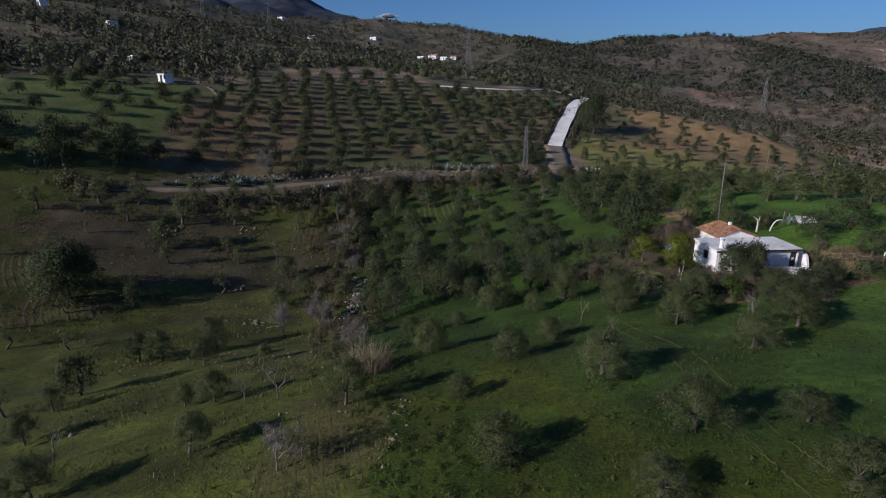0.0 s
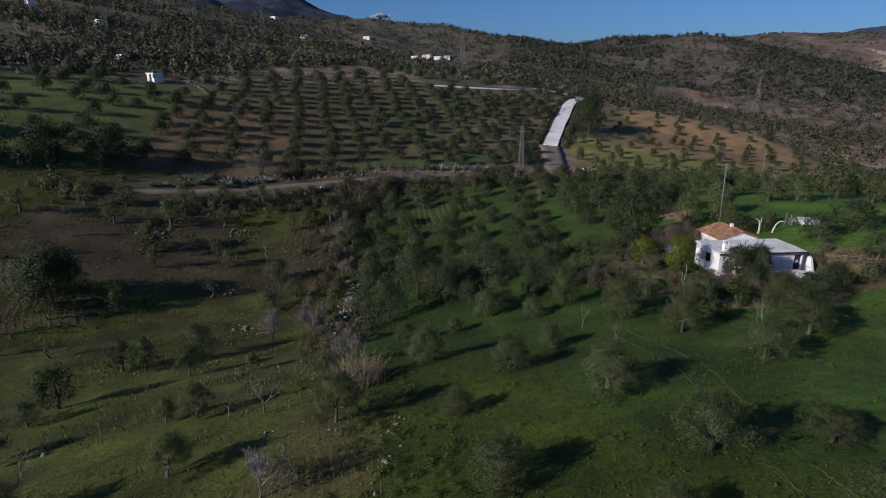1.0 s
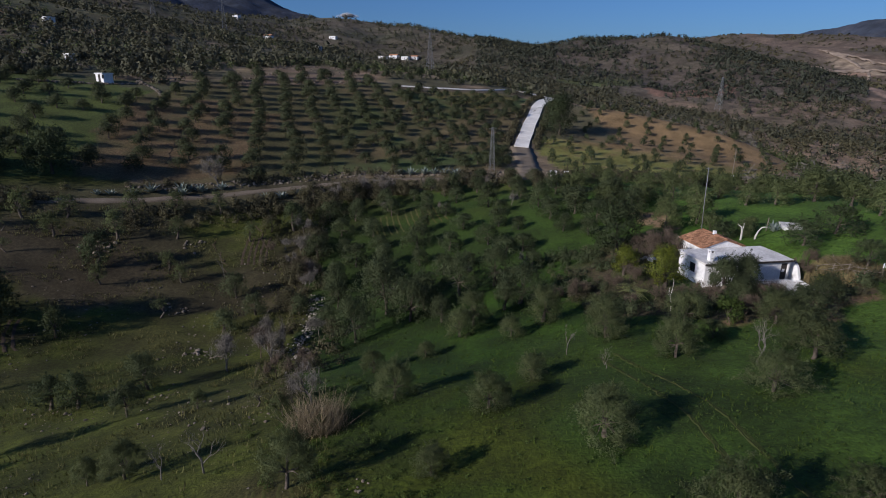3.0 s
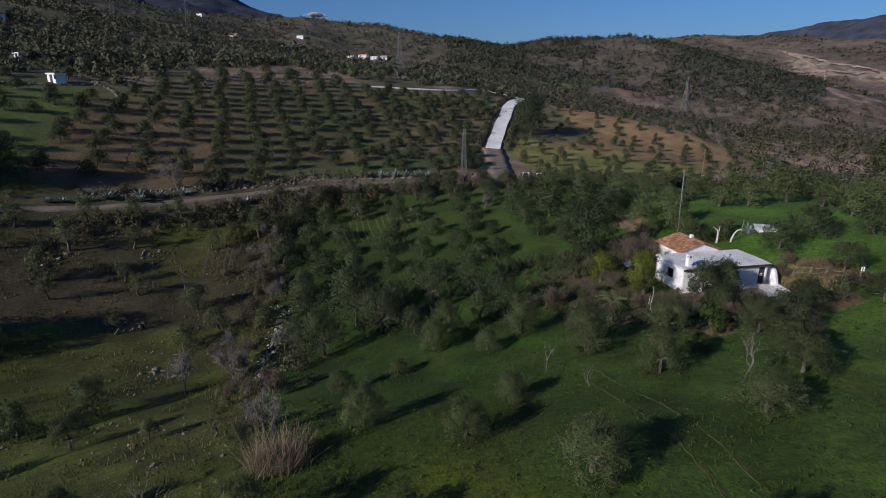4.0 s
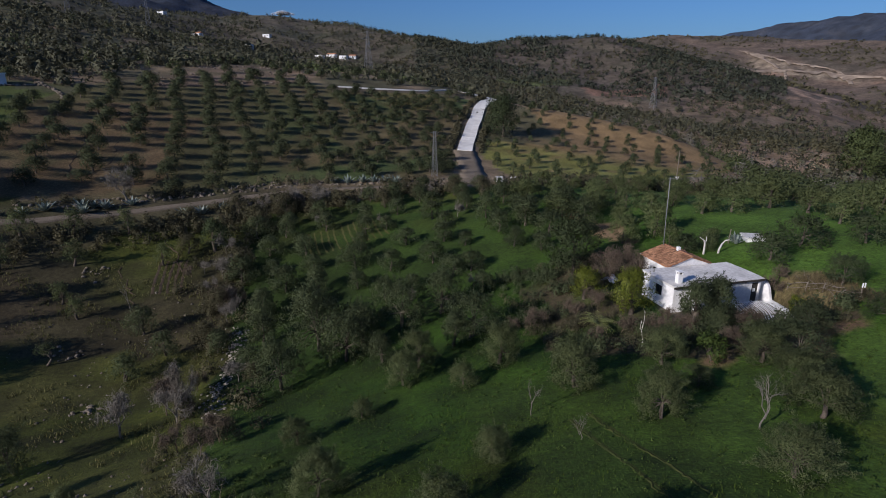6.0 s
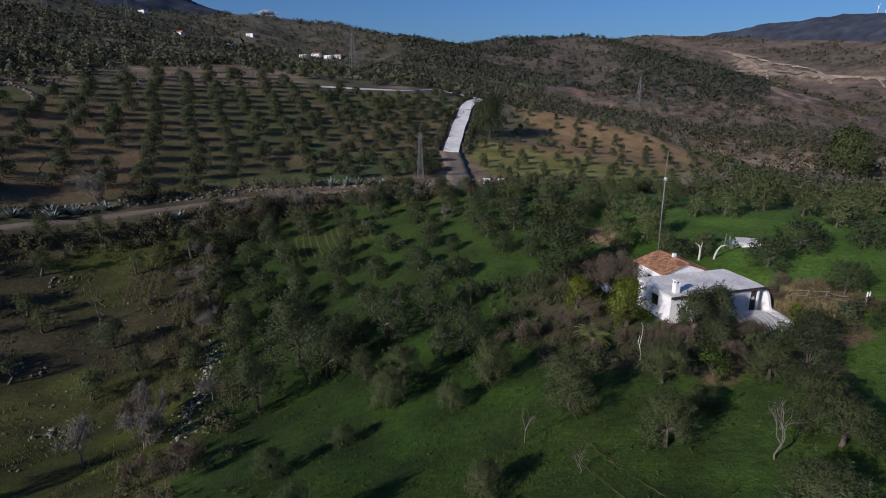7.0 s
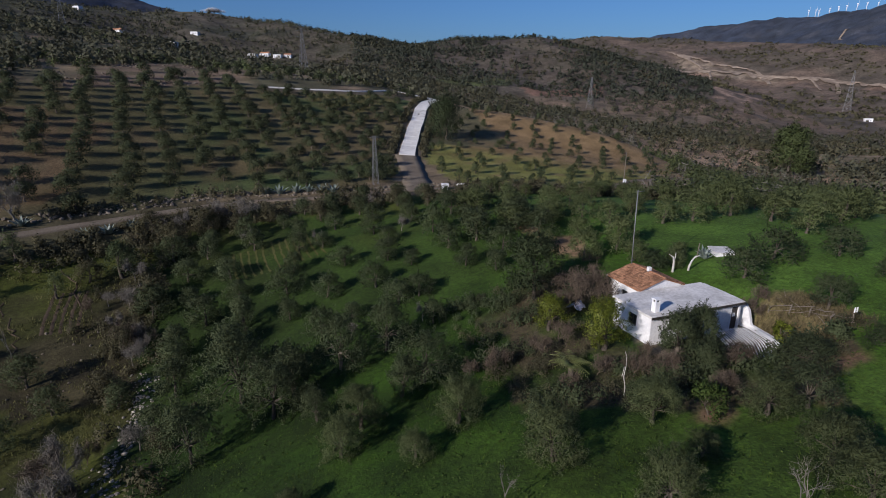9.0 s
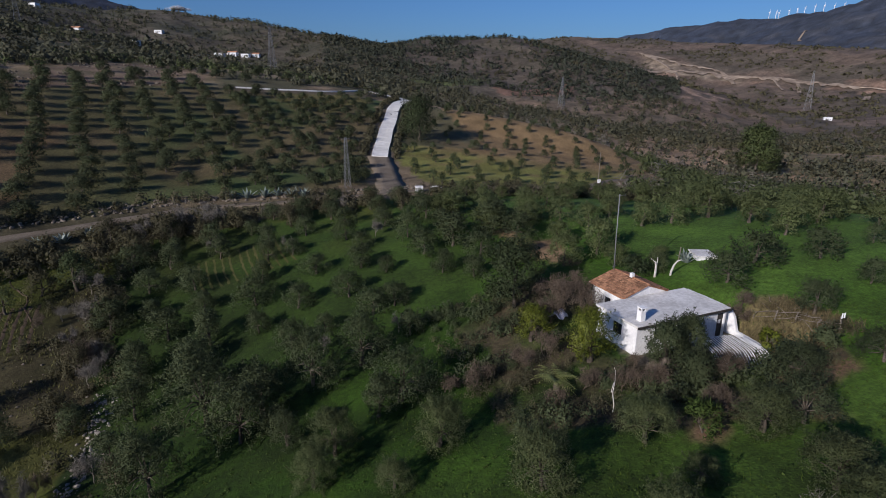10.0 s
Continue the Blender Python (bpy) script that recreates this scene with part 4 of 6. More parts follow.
def join_trees(name, stock, rows, label):
    """Far trees past counting, as one mesh with bark and leaves."""
    verts, loops, sizes, slots, normals = [], [], [], [], []
    total = 0
    for which, x, y, scale, turn in rows:
        z = float(ground(x, y))
        for child in stock[which].children:
            slot = 1 if child.name.startswith("crown") else 0
            me = child.data
            co = np.empty(3 * len(me.vertices))
            me.vertices.foreach_get("co", co)
            co = co.reshape(-1, 3) * scale
            c, s = math.cos(turn), math.sin(turn)
            verts.append(np.stack([co[:, 0] * c - co[:, 1] * s + x, co[:, 0] * s + co[:, 1] * c + y, co[:, 2] + z], 1))
            nv = np.empty(3 * len(me.loops))
            me.corner_normals.foreach_get("vector", nv)
            nv = nv.reshape(-1, 3)
            normals.append(np.stack([nv[:, 0] * c - nv[:, 1] * s, nv[:, 0] * s + nv[:, 1] * c, nv[:, 2]], 1))
            idx = np.empty(len(me.loops), int)
            me.loops.foreach_get("vertex_index", idx)
            loops.append(idx + total)
            count = np.empty(len(me.polygons), int)
            me.polygons.foreach_get("loop_total", count)
            sizes.append(count)
            slots.append(np.full(len(count), slot))
            total += len(co)
    verts, loops, sizes, slots = (np.concatenate(a) for a in (verts, loops, sizes, slots))
    me = bpy.data.meshes.new(name)
    me.vertices.add(len(verts))
    me.vertices.foreach_set("co", verts.ravel())
    me.loops.add(len(loops))
    me.loops.foreach_set("vertex_index", loops)
    me.polygons.add(len(sizes))
    me.polygons.foreach_set("loop_start", np.concatenate([[0], np.cumsum(sizes)[:-1]]))
    me.materials.append(BARK)
    me.materials.append(ROW_LEAF)
    me.polygons.foreach_set("material_index", slots)
    me.update(calc_edges=True)
    me.normals_split_custom_set(np.concatenate(normals).tolist())
    return tagged(new(name, me), label, "trees", kind="stuff")


brow_rows = [(k % 5, x, y, 1.0, k * 1.3) for k, (x, y) in enumerate([(-36.8, 215.4), (-46.9, 235.2), (-18.2, 219.4), (-14.7, 230.7), (-6.5, 220.3), (3.8, 258.9), (-26.5, 208)])]
while len(brow_rows) < 75:
    x, y = rng.uniform(-75, 48), rng.uniform(196, 285)
    if all(math.hypot(x - b[1], y - b[2]) > 6 for b in brow_rows) and along(x, y, [(*q, 0) for q in CONCRETE_LINE + UPPER_ROAD])[0] > 4 and not (within(x, y, ORCHARD) or (within(x, y, STONY_BROW) and rng.uniform() < 0.7)):
        brow_rows.append((rng.randint(5), x, y, rng.uniform(0.6, 1.05), rng.uniform(0, 6.28)))
join_trees("brow_olives", far_olives, brow_rows, "scattered olive trees on the stony brow above the orchard")
join_trees("west_orchard", far_olives, west_rows, "scattered olive trees of the green west field")
join_trees("upper_orchard", far_olives, upper_rows, "upper rows of the hillside olive orchard")
# young trees on the brown field
young = [make_tree("young_olive", 400 + k, 2.1, 2.3, 750, 0.25, ORCHARD_LEAF, lobes=8, lobe=0.22, low=0.05, limbs=2, sides=3, label="young olive tree on tilled brown soil") for k in range(3)]
for i in range(-2, 20):
    for k in range(-2, 18):
        p = np.array((36.0, 126.0)) + np.array((0.50, 0.866)) * i * 7.0 + np.array((0.866, -0.50)) * k * 7.0 + np.array((0.50, 0.866)) * 3.5 * (k % 2) + rng.normal(size=2) * 1.3
        if within(p[0], p[1], BROWN_FIELD) and np.hypot(p[0] - 47, p[1] - 173) > 7 and along(p[0], p[1], [(*q, 0) for q in CONCRETE_LINE])[0] > 6:
            plant(young[rng.randint(3)], p[0], p[1], rng.uniform(0.75, 1.05), rng, group="young olive trees of the brown field")
# the grove below the track, closely planted
taken = [(a, b) for a, b, s in NEAR_MEADOW + GROVE]
spots = []
for i in range(-6, 8):
    for k in range(0, 10):
        x, y = 2 + 5.9 * i + 1.2 * (k % 2) + rng.normal() * 0.8, 67 + 4.9 * k + 0.45 * i + rng.normal() * 0.8
        if right_of_edge(x - 2, y) and y < 113.5 + 0.1 * x and x < 27 and not (x > 17 and y < 72) and all(math.hypot(x - a, y - b) > 3.6 for a, b in taken):
            spots.append((x, y))
for x, y in spots:
    plant(mid_olives[rng.randint(5)], x, y, rng.uniform(0.68, 1.08), rng, tilt=7, stretch=rng.uniform(0.85, 1.15), sink=0.05, group="olive trees of the valley grove")
for t in (*near_olives, *next_olives, *mid_olives, *far_olives, *young):
    retire(t)

# ---- single trees that stand out ----
def single(ob, x, y, turn=0.0, scale=1.0, sink=0.1):
    ob.matrix_basis = pose(x, y, float(ground(x, y)) - sink, 0, 0, turn) @ Matrix.Scale(scale, 4)
    return ob


single(make_tree("carob_tree", 501, 8.8, 7.0, 15000, 0.29, DARK_LEAF, lobes=40, lobe=0.16, spray=0.06, low=0.03, stem=0.035, label="large round dark-green carob tree on brown earth"), -48.3, 66.5)
single(make_tree("evergreen_oak", 502, 10.0, 9.4, 8000, 0.36, DARK_LEAF, lobes=38, lobe=0.16, spray=0.06, low=0.03, stem=0.03, label="tall dark evergreen oak beside the concrete road"), 45.9, 171.5, scale=1.22)
single(make_tree("pine_tree", 503, 19, 22, 9000, 0.95, PINE_LEAF, lobes=46, low=0.0, stem=0.02, label="broad dense green pine rising above the valley scrub"), 212, 211)
single(make_tree("avocado_tree", 504, 5.4, 6.6, 7000, 0.24, DARK_LEAF, lobes=28, low=0.1, stem=0.03, label="tall dark glossy evergreen tree beside the farmhouse garden"), 24.3, 66.2)
single(make_tree("citrus_tree", 505, 3.0, 3.2, 4200, 0.15, CITRUS_LEAF, lobes=20, low=0.1, label="yellow-green lemon tree in the farmhouse garden"), 23.0, 60.0)
single(make_tree("citrus_tree", 506, 3.8, 4.2, 6500, 0.15, CITRUS_LEAF, lobes=26, low=0.08, label="yellow-green orange tree by the whitewashed side wall"), 24.7, 54.6)
single(make_tree("climbing_shrub", 507, 1.9, 1.9, 1400, 0.18, CITRUS_LEAF, lobes=8, low=0.1, label="bright yellow-green shrub against the white garden wall"), 38.2, 51.6)
for k, (x, y, spread, height) in enumerate(((28.6, 51.5, 3.4, 3.8), (30.9, 51.9, 3.2, 3.9), (28.4, 48.2, 2.6, 2.4))):
    single(make_tree("olive_tree", 510 + k, spread, height, 11000, 0.13, ORCHARD_LEAF, lobes=30, low=0.1, label="bushy olive tree in front of the white farmhouse", group="olive trees before the farmhouse"), x, y)

single(make_tree("broadleaf_shrub", 516, 2.3, 2.2, 1700, 0.17, WEED_LEAF, lobes=14, lobe=0.15, low=0.02, stem=0.02, label="glossy green broad-leaved shrub at the meadow edge", category="shrub"), 24.7, 43.9)
single(make_tree("broadleaf_shrub", 517, 3.2, 2.0, 2600, 0.16, DARK_LEAF, lobes=16, lobe=0.15, low=0.02, stem=0.02, label="dark glossy shrub behind the tiled annex", category="shrub"), 36.3, 65.0)
single(make_tree("broadleaf_shrub", 518, 3.0, 1.7, 3600, 0.12, OLIVE_LEAF, lobes=14, lobe=0.13, low=0.02, stem=0.02, label="silver-grey shrub between the whitewashed trunks", category="shrub"), 38.7, 65.0)
BIG_DARK = make_tree("evergreen_oak", 515, 9.0, 7.6, 4200, 0.42, DARK_LEAF, lobes=30, low=0.08, stem=0.035, label="broad dark evergreen oak above the farm track", group="evergreen oaks by the track")
for k, (x, y, s) in enumerate(((-69.5, 101.5, 1.0), (-61.5, 106.5, 0.92), (-80, 99, 1.1), (-88, 92, 0.9), (-98, 104, 1.0))):
    plant(BIG_DARK, x, y, s, np.random.RandomState(k), sink=0.1)
retire(BIG_DARK)
# scattered trees of the stony west bank: x, y, spread and how full the crown is
WEST_BANK = [(-64.9, 86.2, 4.2, 1), (-58.1, 91.9, 4.2, 1), (-52.9, 94.0, 4.2, 1), (-44.7, 97.9, 4.4, 1), (-38.6, 100.1, 4.4, 1), (-58.5, 87.5, 2.2, 0), (-52.0, 88.3, 4.0, 1), (-44.3, 90.5, 4.6, 1),
             (-54.9, 82.6, 2.1, 0), (-43.4, 82.9, 5.0, 2), (-41.5, 79.3, 2.9, 1), (-36.2, 93.0, 3.6, 1), (-34.7, 84.9, 2.9, 1), (-31.8, 82.1, 3.0, 1), (-31.3, 72.9, 2.8, 0), (-46.5, 62.9, 2.6, 0),
             (-40.5, 66.8, 3.4, 1), (-50.5, 58.0, 2.8, 0), (-47.0, 53.6, 2.7, 0), (-40.0, 53.5, 2.0, 0), (-30.1, 48.9, 3.2, 2), (-27.5, 48.3, 3.2, 2), (-10.5, 40.6, 1.4, 0), (-31.7, 34.7, 2.2, 0),
             (-28.8, 38.7, 3.3, 2), (-32.5, 102.6, 3.8, 1), (-25.3, 94.4, 3.1, 1), (-18.9, 97.9, 5.0, 2), (-3.9, 34.4, 1.3, 0), (-63.0, 72.0, 2.6, 0), (-57.0, 76.5, 2.4, 0)]
west = [make_tree("olive_tree", 640 + k, 3.0, 2.9, (800, 1900, 3600)[k], 0.14, (OLIVE_LEAF, OLIVE_LEAF, DARK_LEAF)[k], lobes=(8, 15, 22)[k], lobe=(0.09, 0.12, 0.13)[k], spray=0.35, lean=(0.7, 0.4, 0.2)[k], low=(0.34, 0.16, 0.04)[k], label=("thin leaning olive tree on the stony west bank", "small open-crowned olive tree on the stony west bank", "dark bushy tree on the stony west bank")[k]) for k in range(3)]
rng = np.random.RandomState(17)
for x, y, spread, k in WEST_BANK:
    plant(west[k], x, y, spread / 3.0, rng, tilt=8, stretch=rng.uniform(0.85, 1.1), group="olive trees of the west bank")
for t in west:
    retire(t)

# leafless trees
for k, (x, y, spread, height) in enumerate(((-10.2, 30.3, 3.2, 2.6), (-12.5, 30.6, 1.8, 2.2), (-26.6, 83.8, 2.6, 4.2), (11.3, 41.0, 1.5, 2.4), (12.5, 37.0, 1.4, 2.0), (20.9, 34.6, 2.6, 3.0), (-39.7, 53.5, 1.6, 2.4), (-20.5, 24.5, 2.4, 2.4))):
    single(make_bare("bare_tree", 520 + k, spread, height, 2, BARE_TWIG, "small leafless grey fruit tree in the grass", thick=0.016, group="bare fruit trees"), x, y, turn=k * 70)
single(make_bare("almond_tree", 530, 3.0, 2.6, 3, BARE_TWIG, "leafless pale grey almond tree with fine twigs", thick=0.02), -7.6, 21.1)
single(make_bare("almond_tree", 531, 3.8, 3.6, 5, BARE_TWIG, "leafless almond tree over the stones of the ditch"), -13.6, 56.5)
single(make_bare("almond_tree", 532, 3.6, 4.2, 5, BARE_TWIG, "leafless almond tree with grey twigs beside the ditch"), -14.6, 61.5)
single(make_bare("almond_tree", 533, 3.0, 3.4, 4, BARE_TWIG, "leafless almond tree in brown undergrowth"), -6.6, 38.8)
single(make_bare("almond_tree", 534, 3.8, 3.4, 5, BARE_TWIG, "large rounded leafless grey tree at the orchard edge above the track", thick=0.02), -35.4, 112.4, scale=1.75)
single(make_bare("almond_tree", 535, 3.8, 3.0, 5, BARE_TWIG, "leafless grey-brown tree on the bank below the track", thick=0.02), -8.9, 111.5, turn=50, scale=1.5)
single(make_bare("almond_tree", 536, 3.8, 3.2, 5, BARE_TWIG, "leafless grey-brown tree on the bank below the track", thick=0.02), -4.4, 111.8, turn=120, scale=1.3)
for k, (x, y, spread, height) in enumerate(((26.4, 63.4, 4.6, 3.4), (28.6, 64.6, 4.0, 3.2), (25.6, 61.6, 3.0, 2.4), (22.6, 57.4, 3.0, 2.0), (29.6, 48.2, 2.8, 2.0), (31.2, 48.6, 2.4, 1.8), (20.4, 56.0, 2.6, 2.2), (27.0, 52.6, 1.6, 1.4), (19.8, 51.0, 2.4, 1.6), (22.4, 51.6, 2.6, 1.5), (28.4, 60.4, 3.4, 3.0), (29.2, 62.6, 3.0, 2.6), (31.6, 49.2, 2.4, 1.7), (26.2, 49.8, 2.8, 1.9), (24.4, 50.2, 2.6, 1.7), (16.6, 56.4, 3.2, 2.0), (14.6, 56.9, 2.4, 1.7), (38.9, 55.2, 2.4, 2.2), (39.6, 55.8, 2.2, 2.0), (26.8, 44.9, 2.4, 1.8), (27.6, 45.6, 2.0, 1.6))):
    single(make_bare("leafless_shrub", 540 + k, spread, height, 5, RED_TWIG, "tangled leafless red-brown shrub in the overgrown garden", thick=0.02, category="shrub", group="shrubs of the farmhouse garden"), x, y, turn=k * 50)

# belt of trees behind the house and along the track
BELT = [(29.3, 97.4, 4.9), (31.6, 90.3, 5.3), (37.4, 90.3, 4.7), (39.9, 85.5, 4.4), (40.9, 80.5, 4.2), (45.3, 82.2, 4.3), (46.2, 76.7, 4.2), (49.8, 76.1, 5.4), (54.8, 76.2, 5.4), (56.3, 70.9, 4.5), (55.1, 65.5, 4.6),
        (62.2, 67.4, 5.2), (66.3, 69.2, 4.2), (66.7, 64.0, 3.9), (37.0, 72.1, 5.0), (32.6, 71.5, 4.2), (35.4, 77.6, 4.2), (30.0, 76.8, 3.8), (40.5, 66.8, 2.4), (36.6, 68.4, 3.2)]
DITCH = [(-14.1, 91.8, 5.2), (-15.6, 82.7, 4.6), (-15.5, 74.8, 4.2), (-13.7, 105.1, 5.4), (-9.6, 109.3, 5.6), (-4.9, 107.0, 4.8), (-22.7, 97.7, 4.2), (-0.5, 110.6, 4.0), (7.1, 107.1, 4.6), (19.5, 108.2, 4.4), (-8.2, 61.9, 3.0), (-8.0, 40.3, 2.2), (-17.5, 110.5, 4.6), (13, 110, 3.6), (24, 106, 4.6)]
rng = np.random.RandomState(23)
stock = [make_tree("olive_tree", 600 + k, 4.0, 3.4, 3300, 0.185, GREEN_OLIVE, lobes=26 + 2 * k, lobe=0.12, spray=0.3, low=0.04, trunks=1 + k % 2, limbs=6, sides=4, stem=0.036, label="full grey-green olive tree in the belt behind the farmhouse") for k in range(4)]
for x, y, spread in BELT:
    plant(stock[rng.randint(4)], x, y, spread * 0.98 / 4, rng, stretch=rng.uniform(0.72, 0.98), sink=0.1, group="trees behind the farmhouse")
for k in range(38):
    x, y = rng.uniform(26, 74), rng.uniform(84, 114)
    if y < 120 - 0.55 * abs(x - 40) and y > 84 + 0.12 * (x - 30) and not (x < 34 and y > 108):
        plant(stock[rng.randint(4)], x, y, rng.uniform(0.7, 1.1), rng, stretch=rng.uniform(0.75, 1.0), sink=0.1, group="trees behind the farmhouse")
for k in range(46):
    x = rng.uniform(58, 112)
    y = rng.uniform(40, 112)
    if math.hypot(x, y) > 84 and not (x < 70 and y < 66):
        plant(stock[rng.randint(4)], x, y, rng.uniform(0.65, 1.1), rng, stretch=rng.uniform(0.75, 1.0), sink=0.1, group="olive trees of the east grove")
ditch = [make_tree("ditch_tree", 620 + k, 4.0, 3.6, 2600, 0.22, SCRUB_LEAF, lobes=22 + k, low=0.08, label="overgrown grey-brown tree among bushes along the ditch") for k in range(3)]
for x, y, spread in DITCH:
    plant(ditch[rng.randint(3)], x, y, spread * 0.78 / 4, rng, sink=0.1, group="trees along the ditch")
hedge = [make_bare("leafless_shrub", 650 + k, 3.6, 3.0, 5, (BARE_TWIG, RED_TWIG)[k % 2], "grey-brown leafless shrub along the overgrown ditch", thick=0.02, category="shrub") for k in range(3)]
for k in range(26):
    y = rng.uniform(43, 112)
    x = float(np.interp(y, [p[1] for p in MEADOW_EDGE], [p[0] for p in MEADOW_EDGE])) + rng.normal() * 1.8 - 1.0
    if along(x, y, [(*q, 0) for q in STONE_ROW])[0] < 1.6:
        x -= 2.6
    plant(hedge[k % 3], x, y, rng.uniform(0.6, 1.25), rng, tilt=8, group="leafless shrubs of the ditch")
for x, y in ((-1.5, 69.5), (7.5, 70.6), (14.2, 69.2), (3.4, 113), (9.5, 112.2), (15.8, 111), (-3.2, 103), (6, 98), (17.5, 95)):
    plant(hedge[0], x, y, rng.uniform(0.6, 0.9), rng, tilt=8, group="leafless shrubs of the ditch")
for t in (*stock, *ditch, *hedge):
    retire(t)


# ---- scrub, woods, stones and grass, past counting ----
def clumps(name, x, y, size, quads, leaf, material, seed, label, category="shrubs", squash=0.75, lift=0.35, wide=0.4):
    """Bushes or small trees joined into one mesh of leaves."""
    rng = np.random.RandomState(seed)
    n = len(x)
    z = ground(x, y)
    d = rng.normal(size=(n, quads, 3))
    d /= np.linalg.norm(d, axis=2)[..., None]
    d[..., 2] = np.abs(d[..., 2]) * 1.1 - 0.1
    lobe = 1 + 0.35 * np.sin(3 * np.arctan2(d[..., 1], d[..., 0]) + rng.uniform(0, 6.3, (n, 1)))
    r = size[:, None] * 0.5 * lobe * rng.uniform(0.55, 1.0, (n, quads))
    c = np.stack([x, y, z], 1)[:, None, :] + d * r[..., None] * np.array((1, 1, 2 * squash))
    c[..., 2] += size[:, None] * lift * 0.3
    c = c.reshape(-1, 3)
    a, b = facing(d.reshape(-1, 3), rng, 0.9)
    s = (np.repeat(size, quads) * leaf * rng.uniform(0.6, 1.4, len(c)))[:, None]
    me = leaf_triangles(name, c, a * s * 0.5, b * s * wide, d.reshape(-1, 3), material, 0.7)
    return tagged(new(name, me), label, category, kind="stuff")


def polar(rng, n, az0, az1, r0, r1, power=1.0):
    a = np.radians(rng.uniform(az0, az1, n))
    r = r0 + (r1 - r0) * rng.uniform(0, 1, n) ** power
    return r * np.sin(a), r * np.cos(a)


def clear_of_fields(x, y, margin=6.0):
    ok = ~(within(x, y, ORCHARD) | within(x, y, BROWN_FIELD) | within(x, y, WEST_FIELD) | within(x, y, STONY_BROW))
    for line in (TRACK_LINE, CONCRETE_LINE, UPPER_ROAD):
        ok &= along(x, y, [(*p, 0) for p in line])[0] > margin
    return ok


rng = np.random.RandomState(31)
# woods and terraces of the west slope
x, y = polar(rng, 1500, -50, -12, 165, 270, 1.0)
keep = clear_of_fields(x, y) & (y > 168 + 0.25 * (x + 80)) & (rng.uniform(0, 1, 1500) < 0.62) & (fractal(x / 30, y / 30, 2) > 0.05)
x, y = x[keep], y[keep]
clumps("slope_trees", x, y, 1.6 + 4.2 * rng.uniform(0, 1, len(x)) ** 1.8, 80, 0.19, WOOD_LEAF, 15, "olives and dark oaks crowding the slope behind the fields", "woods")
x, y = polar(rng, 6000, -52, 14, 165, 430, 0.9)
keep = clear_of_fields(x, y) & (rng.uniform(0, 1, 6000) < np.clip(0.5 + 0.7 * fractal(x / 45, y / 45, 3), 0.12, 0.95)) & ((x < -60) | (y > 222) | (x > 70))
x, y = x[keep], y[keep]
clumps("terrace_trees", x, y, 1.8 + 4.4 * rng.uniform(0, 1, len(x)) ** 1.7, 40, 0.22, WOOD_LEAF, 14, "olive and oak trees on the terraces of the near slope", "woods")
# planted olives on the terraces
i, k = np.meshgrid(np.arange(-32, 30), np.arange(0, 34))
x, y = -110 + 7.6 * i.ravel() - 2.6 * k.ravel(), 185 + 2.8 * i.ravel() + 7.0 * k.ravel()
x, y = x + rng.normal(size=len(x)) * 0.9, y + rng.normal(size=len(x)) * 0.9
keep = clear_of_fields(x, y) & (fractal(x / 60, y / 60, 2) < 0.12) & (x < 60) & (y > 165) & (y < 420) & (rng.uniform(0, 1, len(x)) < 0.85)
x, y = x[keep], y[keep]
clumps("terrace_olives", x, y, rng.uniform(2.2, 3.8, len(x)), 46, 0.2, OLIVE_LEAF, 24, "rows of olive trees on grey terraces of the slope", "trees")
x, y = polar(rng, 15000, -48, 14, 400, 1080, 0.85)
keep = rng.uniform(0, 1, 15000) < np.clip(0.62 + 0.75 * fractal(x / 80, y / 80, 3), 0.2, 0.97)
x, y = x[keep], y[keep]
clumps("hillside_woods", x, y, 2.4 + 5.0 * rng.uniform(0, 1, len(x)) ** 1.8, 20, 0.3, WOOD_LEAF, 1, "dense dark woods and old olive terraces on the far slope", "woods")
# wooded hill: close stands on its west flank and foot, a bare brown top
x, y = polar(rng, 6500, 7, 40, 620, 990, 0.6)
dist, _ = along(x, y, WOODED_HILL)
bearing, away = np.degrees(np.arctan2(x, y)), np.hypot(x, y)
stand = 0.6 * np.clip((22 - bearing) / 3, 0, 1) + 0.6 * np.clip((bearing - 26) / 2, 0, 1) + 0.55 * np.clip((770 - away) / 30, 0, 1) + 0.12
keep = (dist < 345) & (rng.uniform(0, 1, 6500) < stand * np.clip(0.85 + 1.1 * fractal(x / 40, y / 40, 2), 0.15, 1.4))
x, y = x[keep], y[keep]
clumps("hilltop_woods", x, y, 2.8 + 5.4 * rng.uniform(0, 1, len(x)) ** 1.5, 26, 0.29, HILL_LEAF, 2, "scattered dark pines and oaks on the rounded hill", "woods")
# scrub of the valley between the fields and the hills
x, y = polar(rng, 9500, 4, 66, 205, 900, 0.85)
keep = clear_of_fields(x, y) & (rng.uniform(0, 1, 9500) < np.clip(0.28 + 0.9 * fractal(x / 50, y / 50, 3), 0.10, 0.9)) & ~((x > 235) & (x < 372) & (y > 560) & (y < 640)) & ~within(x, y, PINK_SLOPE)
x, y = x[keep], y[keep]
clumps("valley_scrub", x, y, 1.3 + 5.2 * rng.uniform(0, 1, len(x)) ** 1.8, 34, 0.25, SCRUB_LEAF, 3, "grey-green scrub and bushes over the valley floor")
x, y = polar(rng, 5200, 8, 66, 205, 720, 0.8)
keep = clear_of_fields(x, y) & (rng.uniform(0, 1, 5200) < np.clip(0.38 + 0.9 * fractal(x / 60 + 5, y / 60, 3), 0.06, 0.9)) & ~((x > 235) & (x < 372) & (y > 560) & (y < 640)) & ~within(x, y, PINK_SLOPE)
